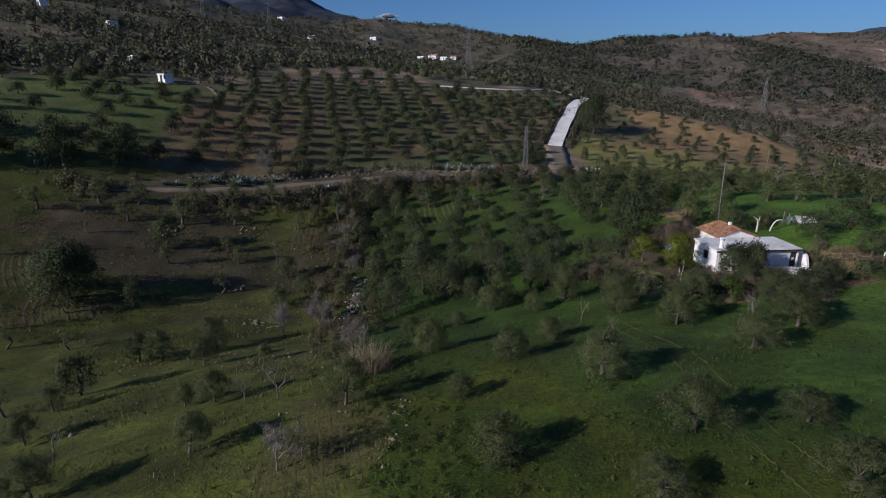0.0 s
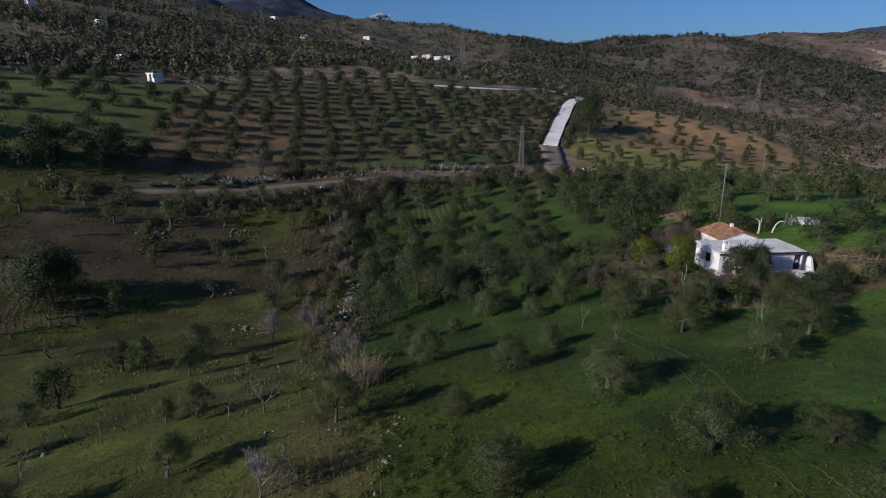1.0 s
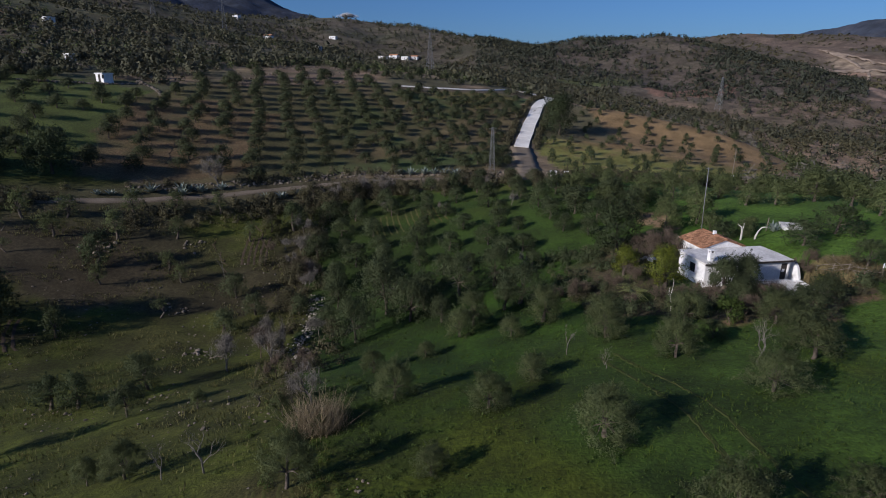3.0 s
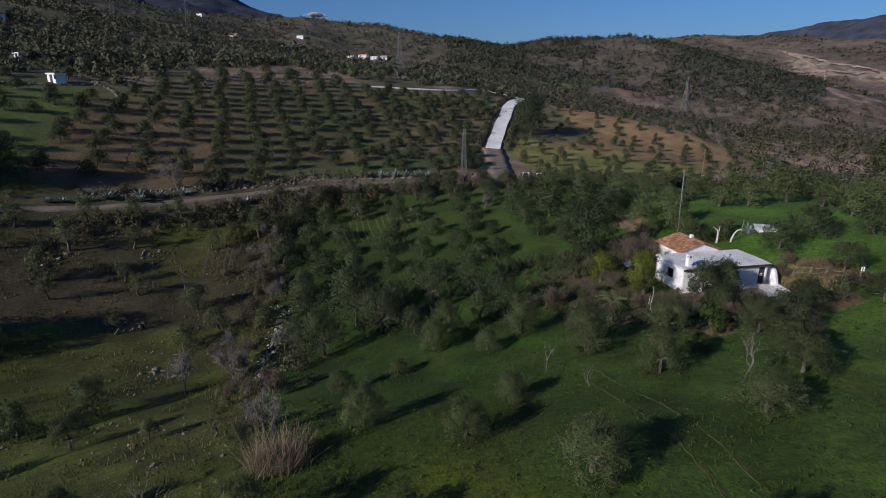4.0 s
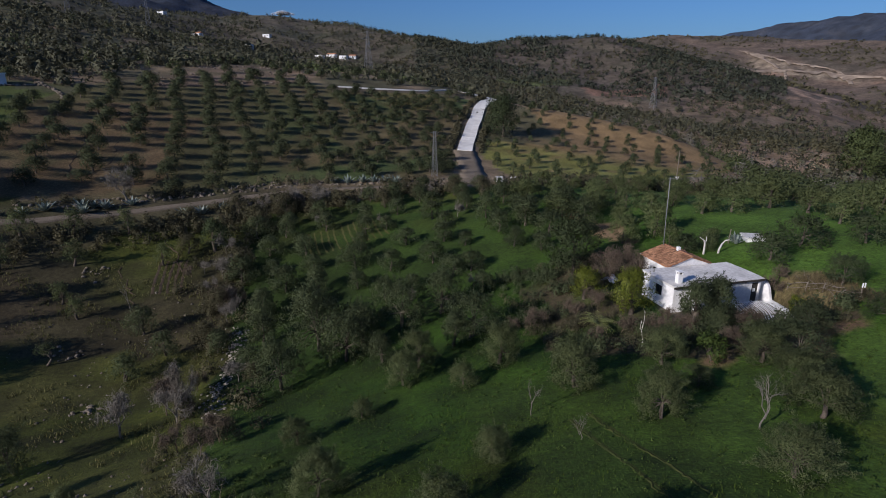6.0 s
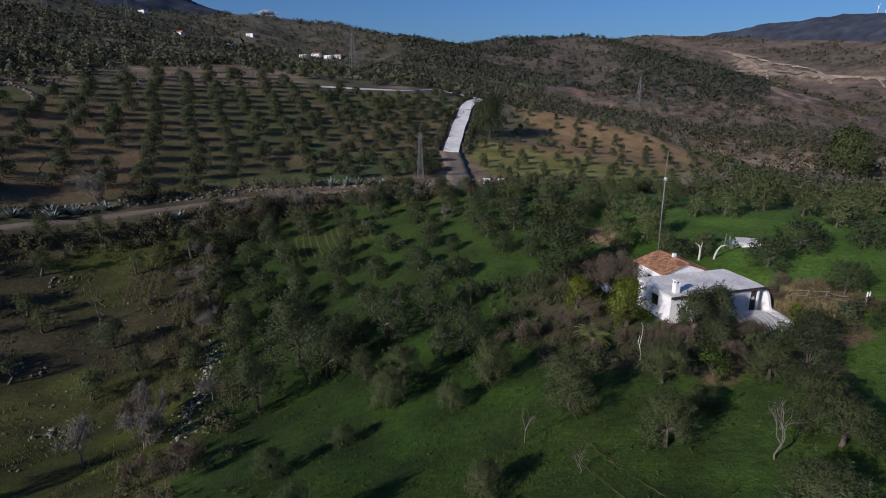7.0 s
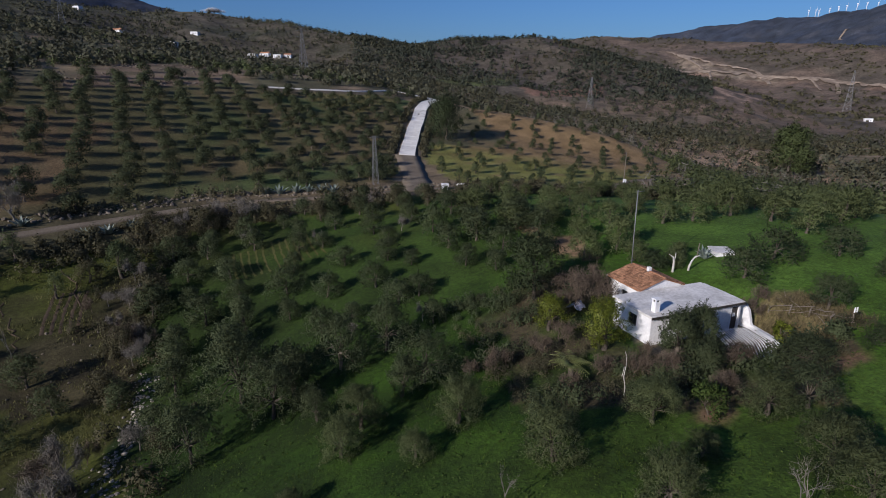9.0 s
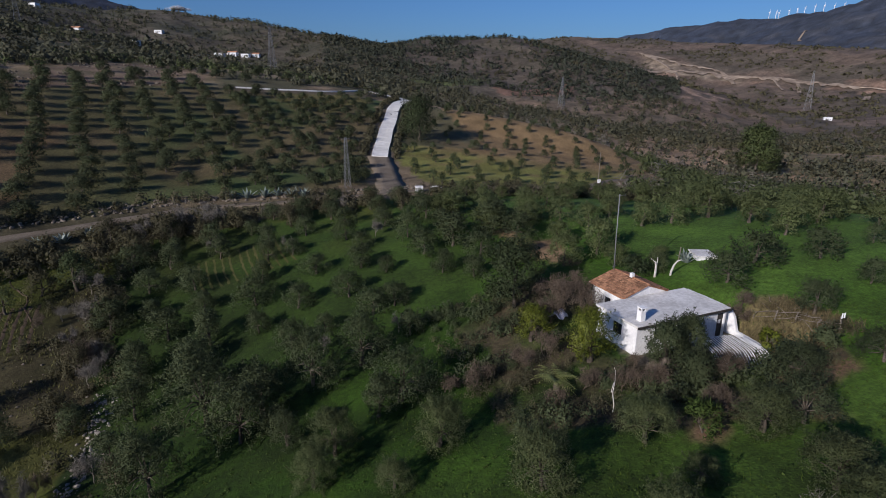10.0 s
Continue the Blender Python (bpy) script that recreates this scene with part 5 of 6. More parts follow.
x, y = x[keep], y[keep]
clumps("valley_trees", x, y, 2.6 + 5.0 * rng.uniform(0, 1, len(x)) ** 1.7, 48, 0.21, WOOD_LEAF, 22, "dark evergreen oaks and carobs along the valley folds", "trees")
# brush of the quarry hill
x, y = polar(rng, 5200, 26, 68, 900, 1750, 1.0)
keep = (fractal(x / 90, y / 90, 4) > 0.0) & (along(x, y, LOWER_CUT)[0] > 45) & (along(x, y, QUARRY_CUT)[0] > 50)
x, y = x[keep], y[keep]
clumps("quarry_brush", x, y, rng.uniform(3.5, 8, len(x)), 9, 0.5, SCRUB_LEAF, 4, "low dark brush on the brown quarry hill", squash=0.4)
# thickets east of the grove
x, y = polar(rng, 1500, 33, 68, 112, 250, 0.9)
keep = clear_of_fields(x, y) & (fractal(x / 22, y / 22, 2) > -0.1)
x, y = x[keep], y[keep]
clumps("east_thicket", x, y, rng.uniform(2.2, 5.2, len(x)), 150, 0.105, GREEN_OLIVE, 5, "thick grey-green olive and almond scrub east of the farm")
x, y = polar(rng, 330, 20, 40, 118, 140, 1.0)
keep = clear_of_fields(x, y, 4)
x2, y2 = polar(rng, 150, 22, 64, 118, 330, 0.8)
clear = clear_of_fields(x2, y2)
clumps("bare_thicket", x2[clear], y2[clear], rng.uniform(2.5, 6.0, clear.sum()), 130, 0.32, BARE_TWIG, 21, "grey leafless almond thickets in the valley", wide=0.045)
clumps("field_hedge", x[keep], y[keep], rng.uniform(1.0, 2.4, keep.sum()), 70, 0.18, SCRUB_LEAF, 6, "bushy hedge below the brown field")
# bushes along track, ditch and garden
line = np.array(TRACK_LINE)
k = rng.uniform(2, len(line) - 4.0, 640)
i = k.astype(int)
p = line[i] + (line[i + 1] - line[i]) * (k - i)[:, None]
off = np.where(rng.uniform(0, 1, 640) < 0.72, -rng.uniform(2.6, 10, 640), rng.uniform(2.6, 5.5, 640))
x, y = p[:, 0] - 0.35 * off, p[:, 1] + off
keep = (along(x, y, [(*q, 0) for q in TRACK_LINE])[0] > 2.6) & ((x < 22) | (x > 32)) & ((off < 0) | (rng.uniform(0, 1, 640) < 0.5))
x, y = x[keep], y[keep]
far_x, far_y = rng.normal(size=46) * 3.2 - 62, rng.normal(size=46) * 2.2 + 96
x, y = np.concatenate([x, far_x]), np.concatenate([y, far_y])
clumps("verge_bushes", x, y, rng.uniform(0.7, 2.4, len(x)), 110, 0.15, SCRUB_LEAF, 7, "dark bushes and brambles on the banks of the track")
lane = np.array(CONCRETE_LINE[:9])
k = rng.uniform(0, len(lane) - 1.001, 420)
i = k.astype(int)
p = lane[i] + (lane[i + 1] - lane[i]) * (k - i)[:, None]
off = np.where(rng.uniform(0, 1, 420) < 0.62, -1, 1) * rng.uniform(2.9, 4.6, 420)
clumps("bank_bushes", p[:, 0] + off, p[:, 1] - 0.3 * off, rng.uniform(0.7, 1.7, 420), 40, 0.25, SCRUB_LEAF, 16, "dark brambles on the cut banks of the concrete road")
edge = np.array(MEADOW_EDGE[2:])
k = rng.uniform(0, len(edge) - 1.001, 620)
i = k.astype(int)
p = edge[i] + (edge[i + 1] - edge[i]) * (k - i)[:, None]
x, y = p[:, 0] + rng.normal(size=620) * 2.2 - 0.6, p[:, 1] + rng.normal(size=620) * 1.5
keep = (y > 45) & (rng.uniform(0, 1, 620) < 0.45)
near_x, near_y = x[y < 45], y[y < 45]
x, y = x[keep], y[keep]
keep = along(x, y, [(*q, 0) for q in STONE_ROW])[0] > 1.6
x, y = x[keep], y[keep]
clumps("ditch_bushes", x, y, rng.uniform(0.6, 2.2, len(x)) * np.where(y > 56, 1.1, 0.7), 240, 0.095, SCRUB_LEAF, 8, "brambles and bushes along the overgrown ditch")
clumps("ditch_weeds", near_x + 1.2, near_y, rng.uniform(0.3, 0.8, len(near_x)), 150, 0.075, WEED_LEAF, 23, "rank green weeds along the field edge", "weeds", squash=0.2)
x, y = rng.uniform(16, 42, 760), rng.uniform(45.5, 70, 760)
keep = (np.hypot(x - 20.9, y - 52.0) > 2.2) & (np.hypot(np.maximum(np.abs(x - 32.6) - 5.6, 0), np.maximum(np.abs(y - 57) - 6.0, 0)) > 0.5) & ((x < 28) | (y < 49.5)) & (fractal(x / 5, y / 5, 2) > -0.4)
x, y = x[keep], y[keep]
brown_bush = fractal(x / 3.5 + 8, y / 3.5, 2) > 0.25
clumps("garden_bushes", x[~brown_bush], y[~brown_bush], rng.uniform(0.6, 1.8, (~brown_bush).sum()), 240, 0.09, ORCHARD_LEAF, 9, "overgrown grey-green garden bushes round the farmhouse")
clumps("garden_bushes", x[brown_bush], y[brown_bush], rng.uniform(0.5, 1.4, brown_bush.sum()), 200, 0.12, SCRUB_LEAF, 10, "dry brown garden bushes round the farmhouse", wide=0.16)


def blades(name, x, y, height, spread, count, material, seed, label, wide=0.012, category="grass", lean=0.35):
    """Tufts of upright blades joined into one mesh."""
    rng = np.random.RandomState(seed)
    n = len(x) * count
    base = np.repeat(np.stack([x, y, ground(x, y) - 0.03], 1), count, 0)
    base[:, :2] += rng.normal(size=(n, 2)) * np.repeat(spread, count)[:, None]
    a = rng.uniform(0, 6.283, n)
    side = np.stack([np.cos(a), np.sin(a), 0 * a], 1)
    h = np.repeat(height, count) * rng.uniform(0.5, 1.2, n)
    top = base + np.stack([rng.normal(size=n) * lean * h, rng.normal(size=n) * lean * h, h], 1)
    w = (h * wide * 10)[:, None]
    verts = np.stack([base - side * w, base + side * w, top], 1).reshape(-1, 3)
    me = bpy.data.meshes.new(name)
    me.vertices.add(3 * n)
    me.vertices.foreach_set("co", verts.ravel())
    me.loops.add(3 * n)
    me.loops.foreach_set("vertex_index", np.arange(3 * n))
    me.polygons.add(n)
    me.polygons.foreach_set("loop_start", np.arange(0, 3 * n, 3))
    me.update(calc_edges=True)
    me.materials.append(material)
    return tagged(new(name, me), label, category, kind="stuff")


x, y = rng.uniform(-24, 48, 34000), rng.uniform(9, 66, 34000)
keep = right_of_edge(x + rng.normal(size=34000), y) & (fractal(x / 3, y / 3, 3) > -0.45) & (np.hypot(np.maximum(np.abs(x - 32) - 5, 0), np.maximum(np.abs(y - 56) - 5, 0)) > 0.4)
x, y = x[keep], y[keep]
blades("meadow_grass", x, y, 0.05 + 0.16 * rng.uniform(0, 1, len(x)) ** 2.5, np.full(len(x), 0.3), 6, GRASS_BLADE, 40, "fresh green winter grass of the meadow")
x, y = rng.uniform(-4, 46, 7500), rng.uniform(10, 58, 7500)
keep = right_of_edge(x, y) & (np.hypot(np.maximum(np.abs(x - 32) - 6, 0), np.maximum(np.abs(y - 56) - 6, 0)) > 0.4)
x, y = x[keep], y[keep]
clumps("grass_tufts", x, y, 0.10 + 0.24 * rng.uniform(0, 1, len(x)) ** 3, 9, 0.3, WEED_LEAF, 44, "rank tufts and weeds in the meadow grass", "weeds", squash=0.5)
x, y = rng.uniform(-80, 0, 30000), rng.uniform(14, 100, 30000)
keep = ~right_of_edge(x, y) & (fractal(x / 4, y / 4, 3) > 0.0)
x, y = x[keep], y[keep]
blades("rough_grass", x, y, rng.uniform(0.10, 0.25, len(x)) * (1 + y / 90), np.full(len(x), 0.16), 4, DRY_GRASS, 41, "sparse yellowish grass on the stony bank")
x, y = rng.normal(size=110) * 0.4 + rng.choice((-5.5, -4.6), 110), rng.normal(size=110) * 0.7 + 33.6
blades("dry_reeds", x, y, rng.uniform(0.7, 2.1, 110), np.full(110, 0.28), 26, DRY_REED, 42, "tall clump of dry straw-coloured reeds", wide=0.0012, lean=0.4)
x, y = rng.uniform(36, 43, 700), rng.uniform(48.4, 54.6, 700)
keep = x > 38.4
blades("garden_straw", x[keep], y[keep], rng.uniform(0.2, 0.6, keep.sum()), np.full(keep.sum(), 0.15), 12, STRAW, 43, "dry brown weeds of the garden bed", wide=0.004)


def stones(name, x, y, size, material, seed, label):
    """Rough stones lying in the earth, joined."""
    rng = np.random.RandomState(seed)
    t = (1 + 5 ** 0.5) / 2
    form = np.array([(-1, t, 0), (1, t, 0), (-1, -t, 0), (1, -t, 0), (0, -1, t), (0, 1, t), (0, -1, -t), (0, 1, -t), (t, 0, -1), (t, 0, 1), (-t, 0, -1), (-t, 0, 1)]) / 1.9
    tris = np.array([(0, 11, 5), (0, 5, 1), (0, 1, 7), (0, 7, 10), (0, 10, 11), (1, 5, 9), (5, 11, 4), (11, 10, 2), (10, 7, 6), (7, 1, 8), (3, 9, 4), (3, 4, 2), (3, 2, 6), (3, 6, 8), (3, 8, 9), (4, 9, 5), (2, 4, 11), (6, 2, 10), (8, 6, 7), (9, 8, 1)])
    verts, faces = [], []
    z = ground(x, y)
    for k in range(len(x)):
        v = form * rng.uniform(0.6, 1.25, (12, 1)) * size[k] * 0.5 * rng.uniform(0.7, 1.3, 3) * (1, 1, 0.75)
        a = rng.uniform(0, 6.28)
        v = np.stack([v[:, 0] * math.cos(a) - v[:, 1] * math.sin(a), v[:, 0] * math.sin(a) + v[:, 1] * math.cos(a), v[:, 2]], 1)
        faces += (tris + 12 * k).tolist()
        verts += (v + (x[k], y[k], z[k] + size[k] * 0.12)).tolist()
    return tagged(mesh_object(name, verts, faces, material), label, "stones", kind="stuff")


x, y = rng.uniform(-60, -4, 3600), rng.uniform(26, 100, 3600)
keep = ~right_of_edge(x, y) & (fractal(x / 8, y / 8, 3) > 0.2)
stones("field_stones", x[keep], y[keep], 0.08 + 0.3 * rng.uniform(0, 1, keep.sum()) ** 4, ROCK, 50, "pale limestone stones scattered on the west bank")
x, y = rng.normal(size=40) * 0.35 - 2.4, rng.uniform(17, 27, 40)
stones("edge_stones", x, y, rng.uniform(0.08, 0.26, 40), ROCK, 51, "row of pale stones along the field edge")
k = rng.uniform(2, 11, 520)
i = k.astype(int)
p = line[i] + (line[i + 1] - line[i]) * (k - i)[:, None]
off = rng.uniform(2.2, 5.0, 520)
stones("bank_stones", p[:, 0] - 0.35 * off, p[:, 1] + off, rng.uniform(0.25, 0.8, 520), ROCK, 52, "rough stones of the bank above the track")
for x0, y0, n, s in ((-45.5, 88, 26, 0.8), (-33, 92, 18, 0.6), (-24, 63, 22, 0.55), (-21, 62, 10, 0.45), (-30, 75, 16, 0.55), (-51, 68, 14, 0.5)):
    stones("stone_heap", rng.normal(size=n) * 1.1 + x0, rng.normal(size=n) * 0.9 + y0, rng.uniform(0.35, 1.0, n) * s, ROCK, int(60 + n), "heap of cleared grey field stones")

# tumbled stone wall in the ditch
line2 = np.array(STONE_ROW)
k = rng.uniform(0, len(line2) - 1.001, 420)
i = k.astype(int)
p = line2[i] + (line2[i + 1] - line2[i]) * (k - i)[:, None] + rng.normal(size=(420, 2)) * 0.62
stones("tumbled_wall", p[:, 0], p[:, 1], 0.08 + 0.3 * rng.uniform(0, 1, 420) ** 1.7, PALE_ROCK, 53, "tumbled row of pale stones in the ditch")
x, y = rng.uniform(-62, -8, 900), rng.uniform(182, 250, 900)
keep = within(x, y, STONY_BROW) & (fractal(x / 7, y / 7, 2) > 0.1)
stones("brow_stones", x[keep], y[keep], rng.uniform(0.3, 1.1, keep.sum()), ROCK, 54, "pale rocks on the stony brow")

# ---- farmhouse and yard ----
def box(bm, x0, y0, z0, x1, y1, z1, m=None):
    """Adds a box between two corners to a bmesh."""
    made = bmesh.ops.create_cube(bm, size=1.0, matrix=(m or Matrix()) @ Matrix.Translation(((x0 + x1) / 2, (y0 + y1) / 2, (z0 + z1) / 2)) @ Matrix.Diagonal((x1 - x0, y1 - y0, z1 - z0, 1)))
    return made["verts"]


def box_part(name, corners, material, parent, label="", bevel=0.015):
    bm = bmesh.new()
    box(bm, *corners)
    if bevel:
        bmesh.ops.bevel(bm, geom=bm.edges[:], offset=bevel, segments=2, affect="EDGES")
    return part(name, bm, material, parent, label)


def wall_part(name, length, bottom, top, thick, holes, material, parent, m):
    """A wall along x with openings (x0, z0, x1, z1) that go right through it."""
    bm = bmesh.new()
    xs = sorted({0.0, length, *[h[0] for h in holes], *[h[2] for h in holes]})
    for a, b in zip(xs, xs[1:]):
        gaps = sorted((h[1], h[3]) for h in holes if h[0] <= a and h[2] >= b)
        z = bottom
        for g0, g1 in gaps:
            if g0 > z:
                box(bm, a, 0, z, b, thick, g0)
            z = g1
        if top > z:
            box(bm, a, 0, z, b, thick, top)
    bmesh.ops.remove_doubles(bm, verts=bm.verts, dist=0.0005)
    ob = part(name, bm, material, parent)
    ob.matrix_basis = m
    return ob


def window_part(x, z, w, h, parent, m, name="window"):
    """A recessed window: frame, pane and sill."""
    bm = bmesh.new()
    for a in ((0, 0, w, 0.06), (0, h - 0.06, w, h), (0, 0.06, 0.06, h - 0.06), (w - 0.06, 0.06, w, h - 0.06), (w / 2 - 0.025, 0.06, w / 2 + 0.025, h - 0.06)):
        box(bm, a[0], 0.10, a[1], a[2], 0.16, a[3])
    frame_ob = part(name, bm, DARK_PAINT, parent, "dark painted wooden frame")
    frame_ob.matrix_basis = m @ Matrix.Translation((x, 0, z))
    box_part("pane", (0.05, 0.125, 0.05, w - 0.05, 0.135, h - 0.05), GLASS, frame_ob, "dark reflecting glass", 0)
    box_part("sill", (-0.06, -0.06, -0.07, w + 0.06, 0.1, -0.01), LIMEWASH, frame_ob)
    return frame_ob


def tile_slope(name, x0, x1, y0, y1, z0, z1, parent):
    """One slope of curved clay tiles, rising from x0 to x1: overlapping rows of half-round tiles."""
    verts, faces = [], []
    rng = np.random.RandomState(5)
    cols, rows = int(abs(y1 - y0) / 0.21), 9
    for c in range(cols):
        for r in range(rows):
            yc = y0 + (c + 0.5) * (y1 - y0) / cols + rng.uniform(-0.012, 0.012)
            a, b = r / rows, min(1.03, (r + 1.22) / rows)
            lift = rng.uniform(0, 0.02)
            base = len(verts)
            for s, up in ((a, 0.055), (b, 0.015)):
                for k in range(6):
                    ang = math.pi * k / 5
                    verts.append((x0 + (x1 - x0) * s, yc + math.cos(ang) * 0.115, z0 + (z1 - z0) * s + up + lift + math.sin(ang) * 0.075))
            faces += [(base + k, base + k + 1, base + 7 + k, base + 6 + k) for k in range(5)]
            faces.append([base + k for k in range(6)])
    return tagged(mesh_object(name, verts, faces, CLAY_TILES, parent, "weathered orange-brown curved clay tiles"), kind="stuff")


def build_house():
    root = tagged(new("farmhouse"), "small white farmhouse with flat grey roof and tiled annex", "house")
    root.matrix_basis = pose(28.25, 54.05, 0, 0, 0, 4.5)
    low, top, w, d, t = 10.5, 13.22, 8.9, 4.4, 0.3
    wall_part("front_wall", w, low, top, t, [(8.0, 10.95, 8.75, 13.0), (4.3, 11.9, 5.2, 12.85), (1.7, 11.9, 2.6, 12.85)], LIMEWASH, root, Matrix())
    wall_part("side_wall", d - 2 * t, low, top, t, [(1.5, 11.85, 2.5, 12.8)], LIMEWASH, root, pose(0, d - t, 0, 0, 0, -90))
    wall_part("side_wall", d - 2 * t, low, top, t, [], LIMEWASH, root, pose(w, t, 0, 0, 0, 90))
    wall_part("back_wall", w, low, top, t, [], LIMEWASH, root, pose(w, d, 0, 0, 0, 180))
    window_part(4.3, 11.9, 0.9, 0.95, root, Matrix())
    window_part(1.7, 11.9, 0.9, 0.95, root, Matrix())
    # added side window where dark tree shade falls on the wall
    window_part(1.5, 11.85, 1.0, 0.95, root, pose(0, d - t, 0, 0, 0, -90))
    door = box_part("door", (8.02, 0.12, 10.96, 8.73, 0.18, 12.98), DARK_PAINT, root, "dark brown wooden door", 0.01)
    box_part("panel", (8.22, 0.10, 12.1, 8.5, 0.118, 12.4), LIMEWASH, door, "white notice on the door", 0)
    box_part("handle", (8.64, 0.07, 11.95, 8.68, 0.118, 12.1), STEEL, door, "steel handle", 0)
    box_part("flat_roof", (-0.16, -0.2, 13.22, w + 0.2, d + 0.15, 13.40), ROOF_COAT, root, "pale grey coated flat roof with stains", 0.02)
    box_part("fascia", (-0.18, -0.225, 13.16, w + 0.22, -0.203, 13.36), DARK_PAINT, root, "dark drip edge under the front of the roof", 0)
    # chimney
    bm = bmesh.new()
    box(bm, 0.62, 0.42, 13.41, 1.06, 0.86, 14.22)
    for a in ((0.62, 0.42), (0.96, 0.42), (0.62, 0.76), (0.96, 0.76)):
        box(bm, a[0], a[1], 14.22, a[0] + 0.10, a[1] + 0.10, 14.42)
    stack = part("chimney", bm, LIMEWASH, root, "square whitewashed chimney")
    box_part("cap", (0.57, 0.37, 14.42, 1.11, 0.91, 14.50), LIMEWASH, stack)
    # dark solid block fills the openings under the cap
    box_part("flue", (0.70, 0.50, 14.225, 0.98, 0.78, 14.40), DARK_PAINT, stack, "dark block filling the chimney openings", 0)
    # tiled annex behind
    wall_part("annex_wall", 4.05, 10.5, 13.42, 0.3, [(1.6, 11.9, 2.4, 12.7)], LIMEWASH, root, pose(2.75, 8.65, 0, 0, 0, -90))
    window_part(1.6, 11.9, 0.8, 0.8, root, pose(2.75, 8.65, 0, 0, 0, -90))
    wall_part("annex_wall", 4.05, 10.5, 13.42, 0.3, [], LIMEWASH, root, pose(7.0, 4.6, 0, 0, 0, 90))
    for y in (4.62, 8.35):
        bm = bmesh.new()
        v = [bm.verts.new(p) for p in ((2.75, y, 10.5), (7.0, y, 10.5), (7.0, y, 13.42), (5.0, y, 14.12), (2.75, y, 13.42))]
        f = bm.faces.new(v)
        bmesh.ops.translate(bm, verts=[g for g in bmesh.ops.extrude_face_region(bm, geom=[f])["geom"] if isinstance(g, bmesh.types.BMVert)], vec=(0, 0.3, 0))
        bmesh.ops.recalc_face_normals(bm, faces=bm.faces)
        part("gable", bm, LIMEWASH, root)
    for name, x0, x1 in (("roof_slope", 2.45, 5.0), ("roof_slope", 7.3, 5.0)):
        bm = bmesh.new()
        v = [bm.verts.new(p) for p in ((x0, 4.45, 13.34), (x0, 8.8, 13.34), (x1, 8.8, 14.16), (x1, 4.45, 14.16))]
        f = bm.faces.new(v)
        bmesh.ops.translate(bm, verts=[g for g in bmesh.ops.extrude_face_region(bm, geom=[f])["geom"] if isinstance(g, bmesh.types.BMVert)], vec=(0, 0, 0.06))
        bmesh.ops.recalc_face_normals(bm, faces=bm.faces)
        deck = part(name, bm, CLAY, root)
        tile_slope("roof_tiles", x0, x1, 4.46, 8.81, 13.41, 14.23, deck)
    verts, faces = [], []
    for k in range(12):
        y = 4.45 + k * 0.355
        tube(verts, faces, [Vector((5.0, y, 14.26)), Vector((5.0, y + 0.4, 14.24))], [0.12, 0.10], 8)
    mesh_object("ridge_capping", verts, faces, CLAY, root)
    box_part("vent", (4.85, 6.3, 14.2, 5.15, 6.6, 14.66), LIMEWASH, root, "small white ridge vent")
    box_part("verge", (2.4, 8.78, 13.36, 4.9, 8.88, 13.46), LIMEWASH, root)
    return root


SLAT = surface("white_painted_slat", (0.6, 0.6, 0.6), (0.82, 0.82, 0.82), 0.6, 8, 1.5, 0.2, each=0.15)
CLAY_TILES = surface("clay_tiles_mixed", (0.17, 0.085, 0.048), (0.40, 0.215, 0.125), 0.9, 7, 0.9, 0.4, island=0.4)
build_house()

mast = tagged(new("antenna_mast"), "tall thin grey aerial mast on the tiled roof", "mast")
mast.matrix_basis = pose(32.15, 63.0, 0)
for name, path, r in (("pole", [(0.3, 0, 13.2), (0.18, 0.02, 17.0), (0.1, 0.0, 21.1)], 0.045), ("crossarm", [(-0.15, 0, 20.95), (0.75, 0, 21.0)], 0.02), ("bracket", [(0.0, -0.1, 14.6), (0.55, 0.1, 14.6)], 0.025)):
    verts, faces = [], []
    tube(verts, faces, [Vector(p) for p in path], [r] * len(path), 8)
    mesh_object(name, verts, faces, STEEL, mast, smooth=True)

# garden wall beside the yard
bm = bmesh.new()
line = [(37.35, 59.4, 13.2), (37.6, 57.5, 13.18), (37.85, 55.9, 13.1), (38.0, 55.1, 12.95), (38.08, 54.75, 12.5), (38.12, 54.55, 11.9), (38.15, 54.4, 11.35), (38.2, 53.6, 11.3), (38.2, 52.8, 11.26), (38.15, 51.7, 11.2)]
rows = []
for k, (x, y, z) in enumerate(line):
    q, p = Vector(line[max(k - 1, 0)]), Vector(line[min(k + 1, len(line) - 1)])
    side = Vector((p.y - q.y, q.x - p.x, 0)).normalized() * 0.14
    rows.append([bm.verts.new((x + s * side.x, y + s * side.y, h)) for s, h in ((-1, 9.9), (-1, z), (1, z), (1, 9.9))])
for a, b in zip(rows, rows[1:]):
    for k in range(3):
        bm.faces.new((a[k], a[k + 1], b[k + 1], b[k]))
bm.faces.new(rows[0])
bm.faces.new(rows[-1][::-1])
bmesh.ops.recalc_face_normals(bm, faces=bm.faces)
bmesh.ops.bevel(bm, geom=[e for e in bm.edges if abs(e.verts[0].co.z - e.verts[1].co.z) < 1 and min(v.co.z for v in e.verts) > 11], offset=0.02, segments=2, affect="EDGES")
tagged(part("garden_wall", bm, LIMEWASH), "whitewashed garden wall stepping down to a low kerb beside the yard", "wall")

